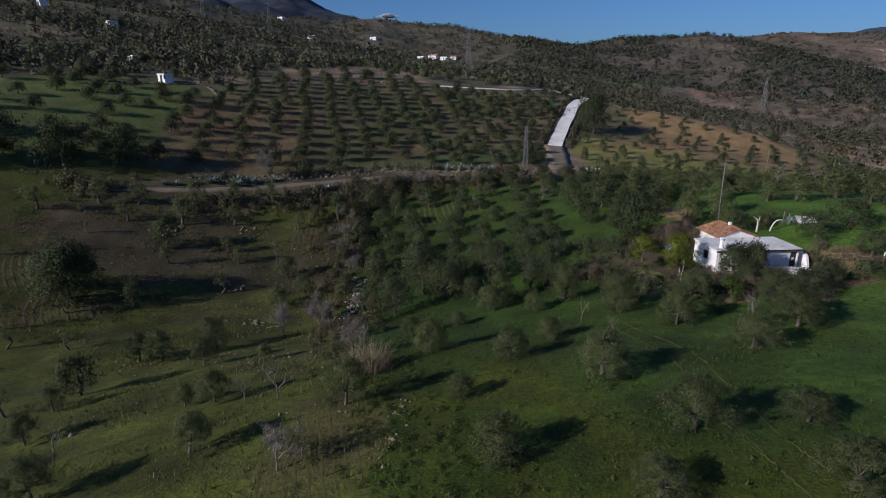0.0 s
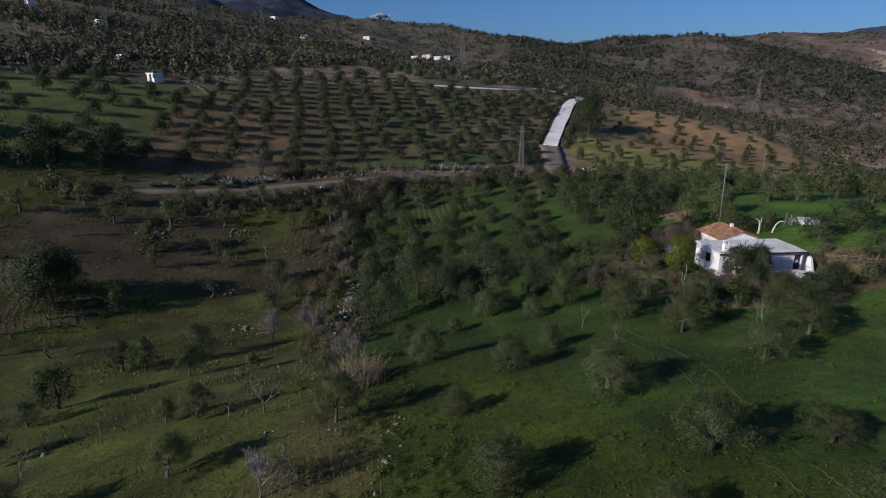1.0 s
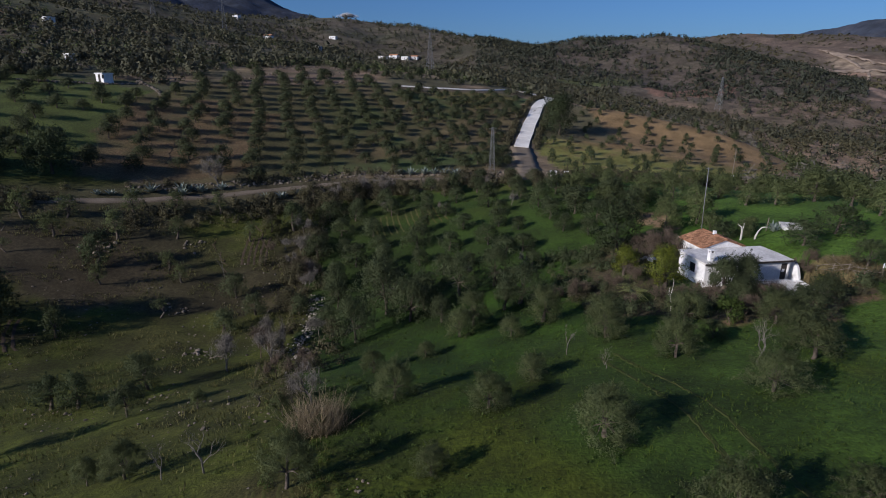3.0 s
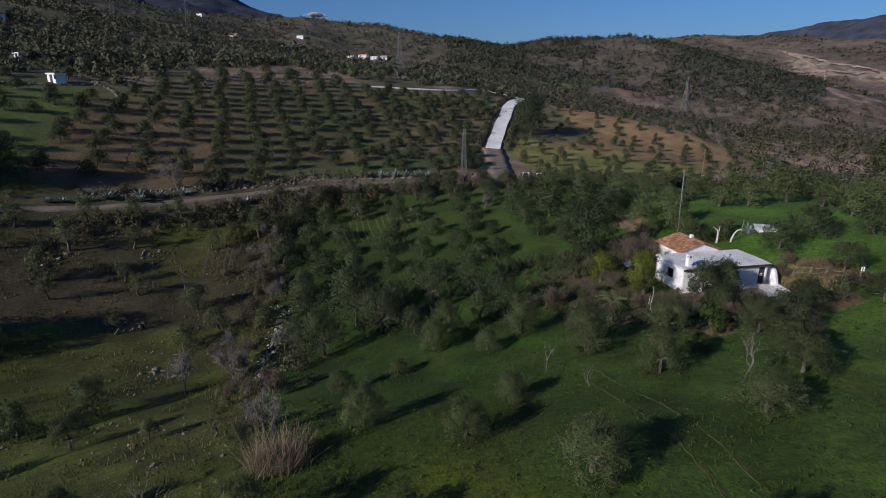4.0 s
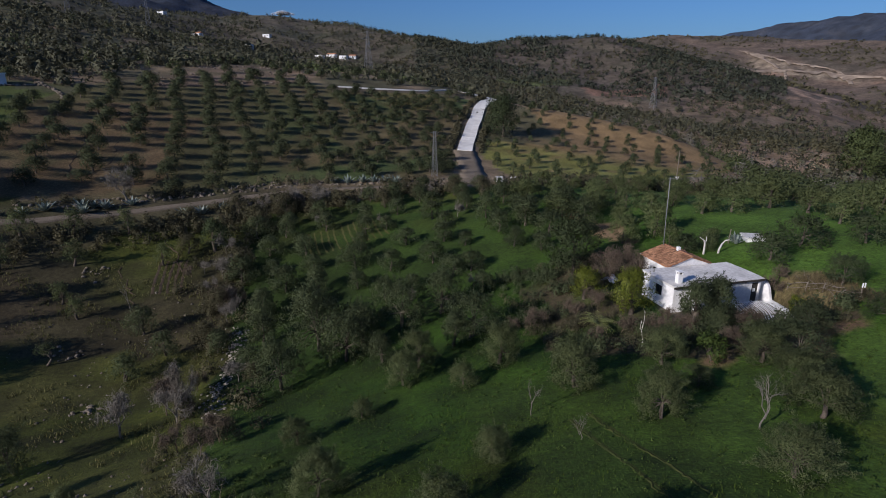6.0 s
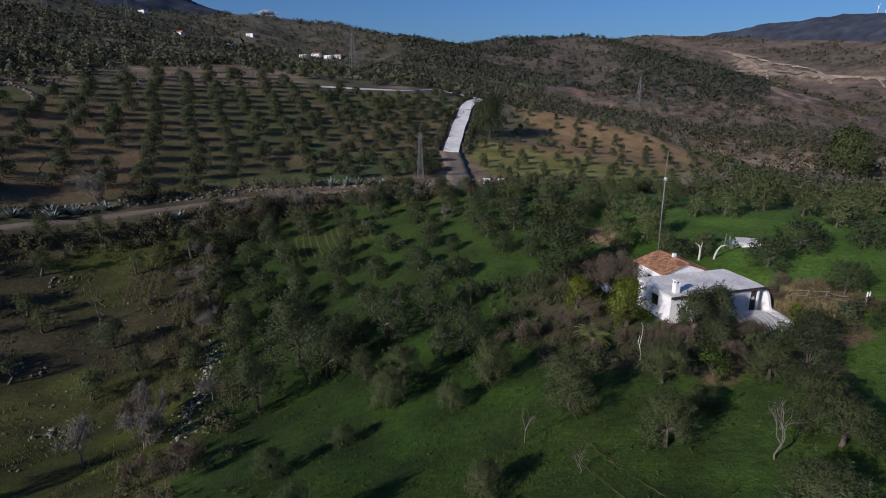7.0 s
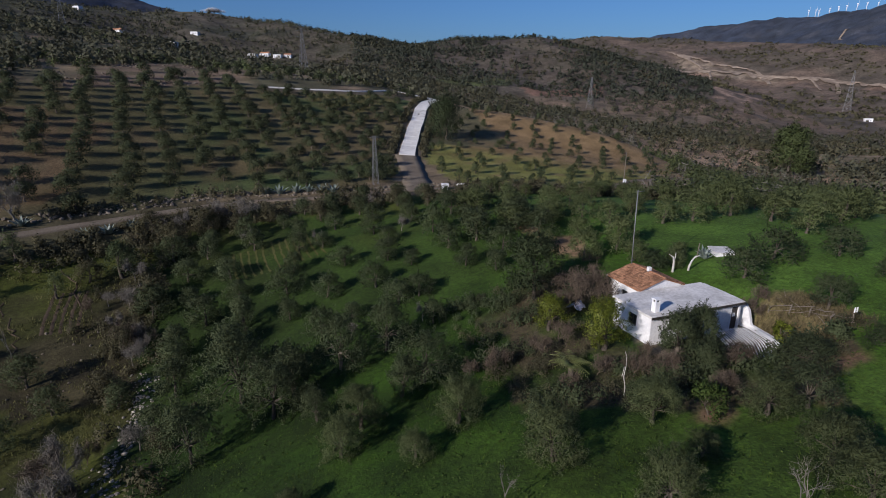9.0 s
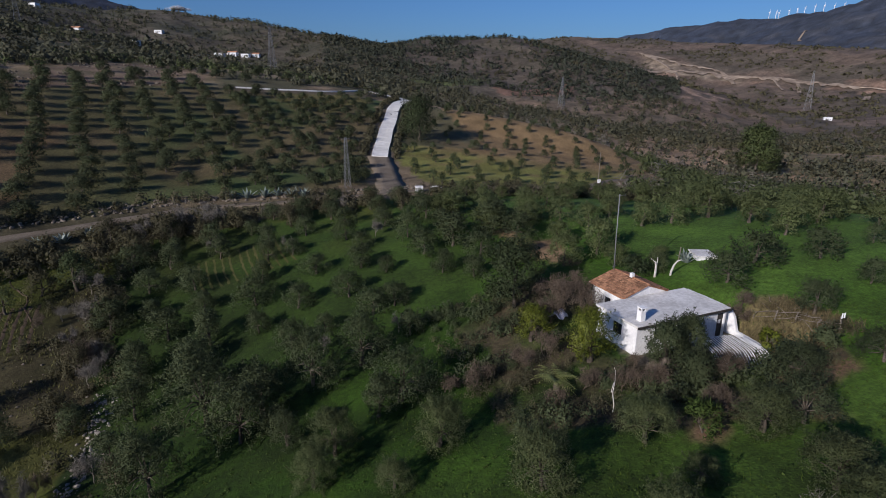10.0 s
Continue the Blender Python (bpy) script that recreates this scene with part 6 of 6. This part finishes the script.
# slatted pergola over the yard
pergola = tagged(new("yard_pergola"), "low pergola of narrow white slats bending down over the yard", "pergola")
pergola.matrix_basis = pose(34.9, 51.6, 0, 0, 0, -8)
rng = np.random.RandomState(44)
for k in range(19):
    x0 = -2.0 + 4.0 * k / 18 + rng.uniform(-0.02, 0.02)
    verts, faces = [], []
    for j in range(11):
        q = j / 10
        x = x0 + 0.2 * (q - 0.5) * x0
        z = 11.95 - 0.10 * q - 6.2 * max(0.0, q - 0.6) ** 2 - 0.05 * (x0 / 2) ** 2 + 0.012 * math.sin(3 * k + 4 * q)
        verts += [(x - 0.04, 1.65 - 3.3 * q, z), (x + 0.04, 1.65 - 3.3 * q, z), (x + 0.04, 1.65 - 3.3 * q, z - 0.03), (x - 0.04, 1.65 - 3.3 * q, z - 0.03)]
    for j in range(10):
        faces += [(4 * j + i, 4 * j + (i + 1) % 4, 4 * j + 4 + (i + 1) % 4, 4 * j + 4 + i) for i in range(4)]
    faces += [(0, 3, 2, 1), (40, 41, 42, 43)]
    mesh_object("slat", verts, faces, SLAT, pergola)
for x, y, h in ((-1.7, -0.4, 11.76), (1.8, -0.4, 11.76), (-1.7, 1.4, 11.8), (1.7, 1.4, 11.8)):
    box_part("post", (x - 0.05, y - 0.05, 10.6, x + 0.05, y + 0.05, h - 0.12), WEATHERED, pergola)
for y, h in ((-0.4, 11.76), (1.4, 11.83)):
    box_part("beam", (-2.0, y - 0.05, h - 0.12, 2.0, y + 0.05, h - 0.02), WEATHERED, pergola)

# low cistern behind the house
cistern = tagged(new("water_cistern"), "low white cistern slab nearly flush with the grass", "cistern")
cistern.matrix_basis = pose(44.2, 65.1, float(ground(44.2, 65.1)) - 0.1, 0, 0, -22)
box_part("tank", (-0.9, -1.1, -0.7, 0.9, 1.1, 0.34), LIMEWASH, cistern)
box_part("lid", (-1.0, -1.2, 0.34, 1.0, 1.2, 0.44), ROOF_COAT, cistern, "pale flat concrete lid", 0.02)
bm = bmesh.new()
box(bm, -0.035, -0.035, -0.4, 0.035, 0.035, 1.6)
pole = tagged(part("fence_post", bm, WEATHERED), "single weathered wooden post beside the cistern", "post")
pole.matrix_basis = pose(41.4, 65.2, float(ground(41.4, 65.2)), 3, 2, 0)

# rustic fence of the garden bed
fence = tagged(new("garden_fence"), "broken rustic fence of crooked weathered poles", "fence")
fence.matrix_basis = pose(0, 0, 0)
rng = np.random.RandomState(77)
posts = [(41.0, 48.7), (40.7, 50.0), (40.3, 51.4), (39.9, 52.8), (39.6, 54.4)]
for k, (x, y) in enumerate(posts):
    verts, faces = [], []
    z, tall = float(ground(x, y)), 1.15 if k == 0 else rng.uniform(0.5, 0.95)
    tube(verts, faces, [Vector((x, y, z - 0.3)), Vector((x + rng.uniform(-0.1, 0.1), y, z + 0.5 * tall)), Vector((x + rng.uniform(-0.25, 0.25), y + rng.uniform(-0.25, 0.25), z + tall))], [0.06, 0.05, 0.035], 6)
    mesh_object("post", verts, faces, WEATHERED, fence, smooth=True)
for (ax, ay), (bx, by) in zip(posts, posts[1:]):
    for h in (0.35, 0.7):
        verts, faces = [], []
        lean = rng.uniform(-0.35, 0.2)
        a, b = Vector((ax, ay, float(ground(ax, ay)) + h)), Vector((bx, by, float(ground(bx, by)) + max(0.1, h + lean)))
        over = (b - a) * rng.uniform(0.05, 0.25)
        tube(verts, faces, [a - over, a.lerp(b, 0.4) + Vector((rng.uniform(-0.12, 0.12), 0, rng.uniform(-0.16, 0.06))), b + over * 0.5], [0.03, 0.032, 0.018], 6)
        mesh_object("rail", verts, faces, WEATHERED, fence, smooth=True)
for k in range(14):
    x, y = rng.uniform(39.4, 41.4), rng.uniform(48.8, 55.2)
    z, turn = float(ground(x, y)), rng.uniform(0, 6.28)
    verts, faces = [], []
    reach, rise = rng.uniform(0.5, 1.1), rng.uniform(0.15, 0.8)
    tube(verts, faces, [Vector((x, y, z - 0.05)), Vector((x + 0.5 * reach * math.cos(turn), y + 0.5 * reach * math.sin(turn), z + 0.6 * rise)), Vector((x + reach * math.cos(turn), y + reach * math.sin(turn), z + rise))], [0.03, 0.022, 0.01], 5)
    mesh_object("stick", verts, faces, WEATHERED, fence, smooth=True)
for dx in (-0.12, 0.1):
    box_part("marker", (41.0 + dx, 48.6, float(ground(41.0, 48.7)) + 1.1, 41.1 + dx, 48.66, float(ground(41.0, 48.7)) + 1.5), LIMEWASH, fence, "white painted marker")

# washing under the trees
bm = bmesh.new()
bmesh.ops.create_grid(bm, x_segments=14, y_segments=8, size=1.0)
for v in bm.verts:
    v.co = Vector((v.co.x * 0.8, v.co.y * 0.55, 0.9 + 0.10 * math.sin(5 * v.co.x) - 0.5 * abs(v.co.y) + 0.06 * math.sin(9 * v.co.y + 2 * v.co.x)))
cloth = part("garden_cover", bm, COVER, smooth=True)
cloth.modifiers.new("thickness", "SOLIDIFY").thickness = 0.02
cloth.matrix_basis = pose(26.0, 61.2, float(ground(26.0, 61.2)) + 0.3, 0, 0, 35)
tagged(cloth, "pale bluish plastic cover thrown over garden gear", "cover")

# palm in the garden
palm = tagged(new("palm"), "small yellow-green palm with arching fronds", "palm")
palm.matrix_basis = pose(20.9, 52.5, float(ground(20.9, 52.5)))
verts, faces = [], []
tube(verts, faces, [Vector((0, 0, -0.3)), Vector((0.03, 0, 0.3)), Vector((0, 0.02, 0.75))], [0.24, 0.22, 0.16], 9)
mesh_object("trunk", verts, faces, BARK, palm, smooth=True)
for k in range(18):
    az = k * 2.4
    reach, rise = rng.uniform(1.2, 1.8), rng.uniform(0.5, 1.7)
    verts, faces = [], []
    for s in np.linspace(0.05, 1, 12):
        p = Vector((math.cos(az) * reach * s, math.sin(az) * reach * s, 0.75 + rise * s - 1.1 * s * s))
        side = Vector((-math.sin(az), math.cos(az), 0))
        leaf = 0.42 * math.sin(math.pi * min(1, s + 0.12)) + 0.04
        for sign in (-1, 1):
            base = len(verts)
            tip = p + side * sign * leaf + Vector((math.cos(az), math.sin(az), -0.35)) * 0.22
            verts += [p + Vector((math.cos(az), math.sin(az), 0)) * -0.03, p + Vector((math.cos(az), math.sin(az), 0)) * 0.05, tip]
            faces.append((base, base + 1, base + 2))
    mesh_object("frond", verts, faces, PALM_LEAF, palm)


# ---- by the track ----
def make_agave(seed):
    rng = np.random.RandomState(seed)
    root = tagged(new("agave"), "blue-grey agave rosette with stiff pointed leaves", "agave", "agaves on the bank")
    for k in range(16):
        az, lean, size = k * 2.4, 0.25 + 0.055 * k, rng.uniform(0.8, 1.25)
        out = Vector((math.cos(az), math.sin(az), 0))
        side = Vector((-math.sin(az), math.cos(az), 0))
        verts, faces = [], []
        for s, wide in ((0, 0.11), (0.35, 0.13), (0.7, 0.08), (1, 0.005)):
            p = out * size * s * math.sin(lean + 0.15 * s) + Vector((0, 0, size * s * math.cos(lean + 0.15 * s) - 0.05))
            verts += [p - side * wide, p - Vector((out.x * 0.3, out.y * 0.3, 1)) * wide * 0.35, p + side * wide]
        for j in range(3):
            for i in range(2):
                faces.append((3 * j + i, 3 * j + i + 1, 3 * j + i + 4, 3 * j + i + 3))
        mesh_object("leaf", verts, faces, AGAVE_LEAF, root)
    return root


pattern = make_agave(9)
rng = np.random.RandomState(9)
for x, y in [(-52.3, 102.4), (-50.4, 103.2), (-47.6, 104.8), (-45.2, 106.4), (-41.0, 108.6), (-39.4, 109.3), (-37.8, 109.6), (-34.5, 111.6), (1.1, 124.3), (4.0, 124.6), (6.2, 124.4), (8.6, 123.6), (10.5, 122.6), (-1.5, 124.4), (-40.2, 107.2), (-26.0, 109.5), (-23.2, 110.2), (-20.5, 112.0), (41.9, 64.6), (42.5, 65.6)]:
    plant(pattern, x, y, rng.uniform(1.3, 2.1) if y > 90 else rng.uniform(1.0, 1.4), rng)
retire(pattern)

hut = tagged(new("meter_hut"), "small white block hut at the road junction", "hut")
hut.matrix_basis = pose(30.6, 118.8, float(ground(30.6, 118.8)), 0, 0, -6)
box_part("wall", (-0.62, -0.5, -0.9, 0.62, 0.5, 1.0), LIMEWASH, hut)
box_part("roof", (-0.68, -0.56, 1.0, 0.68, 0.56, 1.08), LIMEWASH, hut)
box_part("door", (-0.3, -0.52, -0.1, 0.3, -0.503, 0.85), SHEET, hut, "pale painted steel door", 0)
gate = tagged(new("road_gate"), "low white painted pipe barrier beside the road", "barrier")
gate.matrix_basis = pose(32.8, 118.4, float(ground(32.8, 118.4)), 0, 0, -6)
for name, a, b in (("post", (0, 0, -0.4), (0, 0, 1.0)), ("post", (1.9, 0, -0.4), (1.9, 0, 1.0)), ("rail", (0, 0, 1.0), (1.9, 0, 1.0))):
    verts, faces = [], []
    tube(verts, faces, [Vector(a), Vector(b)], [0.09, 0.09], 8)
    mesh_object(name, verts, faces, LIMEWASH, gate, smooth=True)

# limewashed fig trunks, bent and cut back
def bent_trunk(x, y, turn, limbs, label):
    root = tagged(new("whitewashed_tree"), label, "tree", "whitewashed trees")
    root.matrix_basis = pose(x, y, float(ground(x, y)), 0, 0, turn)
    for name, path, r in limbs:
        verts, faces = [], []
        tube(verts, faces, [Vector(p) for p in path], [(0.5 if x < 30 else 0.75) * q for q in r], 8)
        mesh_object(name, verts, faces, WHITE_BARK, root, smooth=True)


bent_trunk(37.6, 63.8, 10, (("trunk", [(0, 0, -0.3), (0.04, 0, 0.5), (0.02, 0, 1.1), (-0.12, 0, 1.5), (-0.6, 0.1, 1.85)], [0.17, 0.14, 0.12, 0.10, 0.05]), ("limb", [(0.02, 0, 1.1), (0.2, 0.05, 1.5), (0.25, 0.1, 1.9)], [0.09, 0.06, 0.03])), "forked fig trunk painted with white lime")
bent_trunk(39.2, 63.2, 0, (("trunk", [(-0.35, 0, -0.3), (-0.3, 0, 0.3), (-0.05, 0, 0.9), (0.3, 0.05, 1.25), (0.8, 0.1, 1.3), (1.2, 0.1, 1.1)], [0.15, 0.13, 0.12, 0.10, 0.07, 0.03]),), "arching fig trunk painted with white lime")
bent_trunk(22.2, 48.1, 40, (("trunk", [(0, 0, -0.3), (0.1, 0, 0.5), (-0.1, 0.1, 1.3), (0.2, 0.1, 2.0)], [0.08, 0.065, 0.05, 0.03]), ("limb", [(-0.1, 0.1, 1.3), (-0.5, 0.1, 1.6), (-0.6, 0, 2.3)], [0.045, 0.035, 0.02]), ("limb", [(0.2, 0.1, 2.0), (0.5, 0.2, 2.5), (0.4, 0.3, 2.8)], [0.03, 0.025, 0.015])), "thin leaning fig stem painted with white lime")

# ---- pylons, far houses, turbines ----
def beam_list(name, beams, r, material, parent, label=""):
    verts, faces = [], []
    for a, b in beams:
        tube(verts, faces, [Vector(a), Vector(b)], [r, r], 4)
    return mesh_object(name, verts, faces, material, parent, label)


def make_pylon(x, y, height, base, label, arms=(0.78, 0.9), reach=1.0, r=0.05, turn=0.0, waist=0.12):
    root = tagged(new("pylon"), label, "pylon")
    root.matrix_basis = pose(x, y, float(ground(x, y)), 0, 0, turn)
    corner = lambda k, s: ((base * (1 - s) + base * waist * s) * (1, -1, -1, 1)[k] * 0.5, (base * (1 - s) + base * waist * s) * (1, 1, -1, -1)[k] * 0.5, height * s)
    for k in range(4):
        foot = Vector(corner(k, 0)) - Vector((0, 0, 0.08 * height))
        beam_list("leg", [(foot, corner(k, 1))], r * 1.3, STEEL, root)
    steps = 8
    for k in range(4):
        zig = []
        for j in range(steps):
            s0, s1 = (j / steps) ** 0.85, ((j + 1) / steps) ** 0.85
            zig += [(corner(k, s0), corner((k + 1) % 4, s1)), (corner((k + 1) % 4, s0), corner(k, s1)), (corner(k, s1), corner((k + 1) % 4, s1))]
        beam_list("lattice", zig, r * 0.7, STEEL, root)
    for s in arms:
        z = height * s
        beam_list("crossarm", [((-reach, 0, z), (reach, 0, z)), ((-reach, 0, z), (0, 0, z + reach * 0.3)), ((reach, 0, z), (0, 0, z + reach * 0.3))], r, STEEL, root)
    return root


make_pylon(18.8, 125.9, 9.2, 1.1, "small grey lattice pylon on the bank above the track", (0.97,), 0.9, 0.028, 10, 0.35)
make_pylon(290, 515, 29, 5.5, "steel lattice power pylon in the valley scrub", (0.8, 0.95), 4.0, 0.09, 30)
make_pylon(800, 664, 58, 10, "tall steel lattice pylon below the quarry hill", (0.72, 0.86, 0.98), 9, 0.11, 30)
make_pylon(18, 412, 26, 5, "steel lattice power pylon on the western slope", (0.8, 0.95), 4.0, 0.09, 20)
make_pylon(-221, 755, 36, 6, "steel lattice power pylon on the western slope", (0.8, 0.95), 5.0, 0.11, 20)

pole = tagged(new("utility_pole"), "slim pale utility pole with a white cabinet", "pole")
pole.matrix_basis = pose(79.0, 134.5, float(ground(79.0, 134.5)))
verts, faces = [], []
tube(verts, faces, [Vector((0, 0, -0.5)), Vector((0, 0, 7.2))], [0.11, 0.07], 8)
mesh_object("shaft", verts, faces, WEATHERED, pole, smooth=True)
box_part("cabinet", (-0.4, -0.45, 0.0, 0.4, -0.2, 0.9), LIMEWASH, pole, "white metal cabinet")


def make_far_house(x, y, w, d, h, turn, roof, label, gable=0.0, sink=1.5, openings=2):
    """A distant house with walls, roof, door and windows."""
    root = tagged(new("house"), label, "house", "far houses")
    z = float(ground(x, y))
    root.matrix_basis = pose(x, y, z, 0, 0, turn)
    box_part("wall", (-w / 2, -d / 2, -sink, w / 2, d / 2, h), LIMEWASH, root, "", 0)
    if gable:
        bm = bmesh.new()
        o = 0.3
        v = [bm.verts.new(p) for p in ((-w / 2 - o, -d / 2 - o, h), (w / 2 + o, -d / 2 - o, h), (w / 2 + o, d / 2 + o, h), (-w / 2 - o, d / 2 + o, h), (-w / 2 - o, 0, h + gable), (w / 2 + o, 0, h + gable))]
        for f in ((0, 1, 5, 4), (2, 3, 4, 5), (0, 4, 3), (1, 2, 5), (3, 2, 1, 0)):
            bm.faces.new([v[k] for k in f])
        part("roof", bm, roof, root)
    else:
        box_part("roof", (-w / 2 - 0.2, -d / 2 - 0.2, h, w / 2 + 0.2, d / 2 + 0.2, h + 0.25), roof, root, "", 0)
    box_part("door", (-0.5, -d / 2 - 0.06, 0, 0.5, -d / 2 - 0.01, 2.05), DARK_PAINT, root, "", 0)
    for k in range(openings):
        cx = (k + 0.5) / openings * w - w / 2
        cx += 0.9 if abs(cx) < 1.1 else 0
        box_part("window", (cx - 0.45, -d / 2 - 0.05, 1.0, cx + 0.45, -d / 2 - 0.01, 2.0), GLASS, root, "", 0)
    return root


make_far_house(-80.0, 166.5, 3.6, 2.6, 2.2, -35, LIMEWASH, "small white flat-roofed hut beside a green field", openings=2)
make_far_house(-156.5, 279.5, 5.6, 3.6, 2.7, -35, LIMEWASH, "white farmhouse on the wooded western slope")
make_far_house(-200, 298.5, 4.0, 3, 2.6, -35, LIMEWASH, "white house high on the western slope")
make_far_house(-174.3, 781, 12, 7, 4.4, -30, CLAY, "white house with tiled roof on the western slope", 2.0)
make_far_house(-99.5, 847, 10, 6, 3.2, -25, LIMEWASH, "long white farm building on the western slope")
for k, (dx, dy, w, h) in enumerate(((-14, 0, 9, 4.5), (-3, 4, 10, 5.5), (8, -2, 8, 4.2), (17, 3, 7, 3.6))):
    make_far_house(-9 + dx * 1.35, 776 + dy, w * 1.2, 7, h * 0.75, -35 + 6 * k, CLAY if k % 2 else LIMEWASH, "white house of a hamlet beyond the orchard", 1.6 if k % 2 else 0, openings=3)
make_far_house(700, 553, 9, 6, 4, -40, LIMEWASH, "white house on the eastern valley floor")
make_far_house(-104.0, 196.0, 3.2, 2.0, 1.8, -35, LIMEWASH, "low white outbuilding on the terraced slope")
make_far_house(-59.7, 420, 4.0, 3.5, 2.6, -30, LIMEWASH, "small white hut on the green terrace")
make_far_house(-246, 905, 10, 7, 4.5, -30, LIMEWASH, "white house high among the woods")
make_pylon(-298, 739, 34, 6, "steel lattice power pylon high on the western slope", (0.8, 0.95), 5.0, 0.11, 20)
# terrace walls by the western hut
for k, line in enumerate(([(-96, 156), (-88, 160), (-80, 163.5), (-72, 170)], [(-74, 172), (-66, 165), (-62, 158)], [(-112, 190), (-100, 190), (-92, 184)])):
    xs, ys = [], []
    for (ax, ay), (bx, by) in zip(line, line[1:]):
        for s in np.linspace(0, 1, 16, endpoint=False):
            xs += [ax + (bx - ax) * s] * 2
            ys += [ay + (by - ay) * s] * 2
    r2 = np.random.RandomState(k)
    stones("stone_wall", np.array(xs) + r2.normal(size=len(xs)) * 0.3, np.array(ys) + r2.normal(size=len(xs)) * 0.3, r2.uniform(0.6, 1.1, len(xs)), ROCK, 90 + k, "dry stone terrace wall of pale rough stones")

# wind turbines on the far range
ridge = np.array([p for p in WIND_RANGE[3:8]], float)
for k in range(10):
    s = (1.63, 1.75, 1.80, 1.97, 2.12, 2.26, 2.44, 2.6, 2.78, 2.95)[k]
    i = int(s)
    x, y = ridge[i, :2] + (ridge[i + 1, :2] - ridge[i, :2]) * (s - i)
    z = float(ground(x, y))
    turbine = tagged(new("wind_turbine"), "white wind turbine on the distant mountain ridge", "wind turbine", "wind turbines on the ridge")
    turbine.matrix_basis = pose(x, y, z - 4, 0, 0, 40)
    verts, faces = [], []
    tube(verts, faces, [Vector((0, 0, 0)), Vector((0, 0, 40))], [1.9, 1.1], 8)
    mesh_object("tower", verts, faces, LIMEWASH, turbine, smooth=True)
    box_part("nacelle", (-1.5, -3.5, 39, 1.5, 3.5, 42), LIMEWASH, turbine, "", 0)
    for b in range(3):
        a = math.radians(17 * k + 120 * b)
        verts, faces = [], []
        tube(verts, faces, [Vector((0, -4, 40.5)), Vector((math.sin(a) * 7, -4.2, 40.5 + math.cos(a) * 7)), Vector((math.sin(a) * 18, -4.4, 40.5 + math.cos(a) * 18))], [0.6, 0.8, 0.2], 5)
        mesh_object("blade", verts, faces, LIMEWASH, turbine)

# small fair-weather cloud behind the ridge
rng = np.random.RandomState(3)
bm = bmesh.new()
for k in range(26):
    s = rng.uniform(-1, 1)
    size = (1 - abs(s) ** 1.5) * rng.uniform(14, 34) + 8
    made = bmesh.ops.create_icosphere(bm, subdivisions=3, radius=size, matrix=Matrix.Translation((s * 105, rng.uniform(-30, 30), size * 0.6 + rng.uniform(0, 18) * (1 - abs(s)))))
    for v in made["verts"]:
        v.co += Vector((noise.noise(v.co / 14) * 6, noise.noise(v.co / 14 + Vector((9, 0, 0))) * 6, noise.noise(v.co / 14 + Vector((0, 9, 0))) * 6))
cloud = part("cloud", bm, CLOUD, smooth=True)
cloud.matrix_basis = pose(-419, 4531, 482) @ Matrix.Diagonal((0.8, 1, 0.48, 1))
tagged(cloud, "small bright white cloud above the ridge", "cloud", kind="stuff")
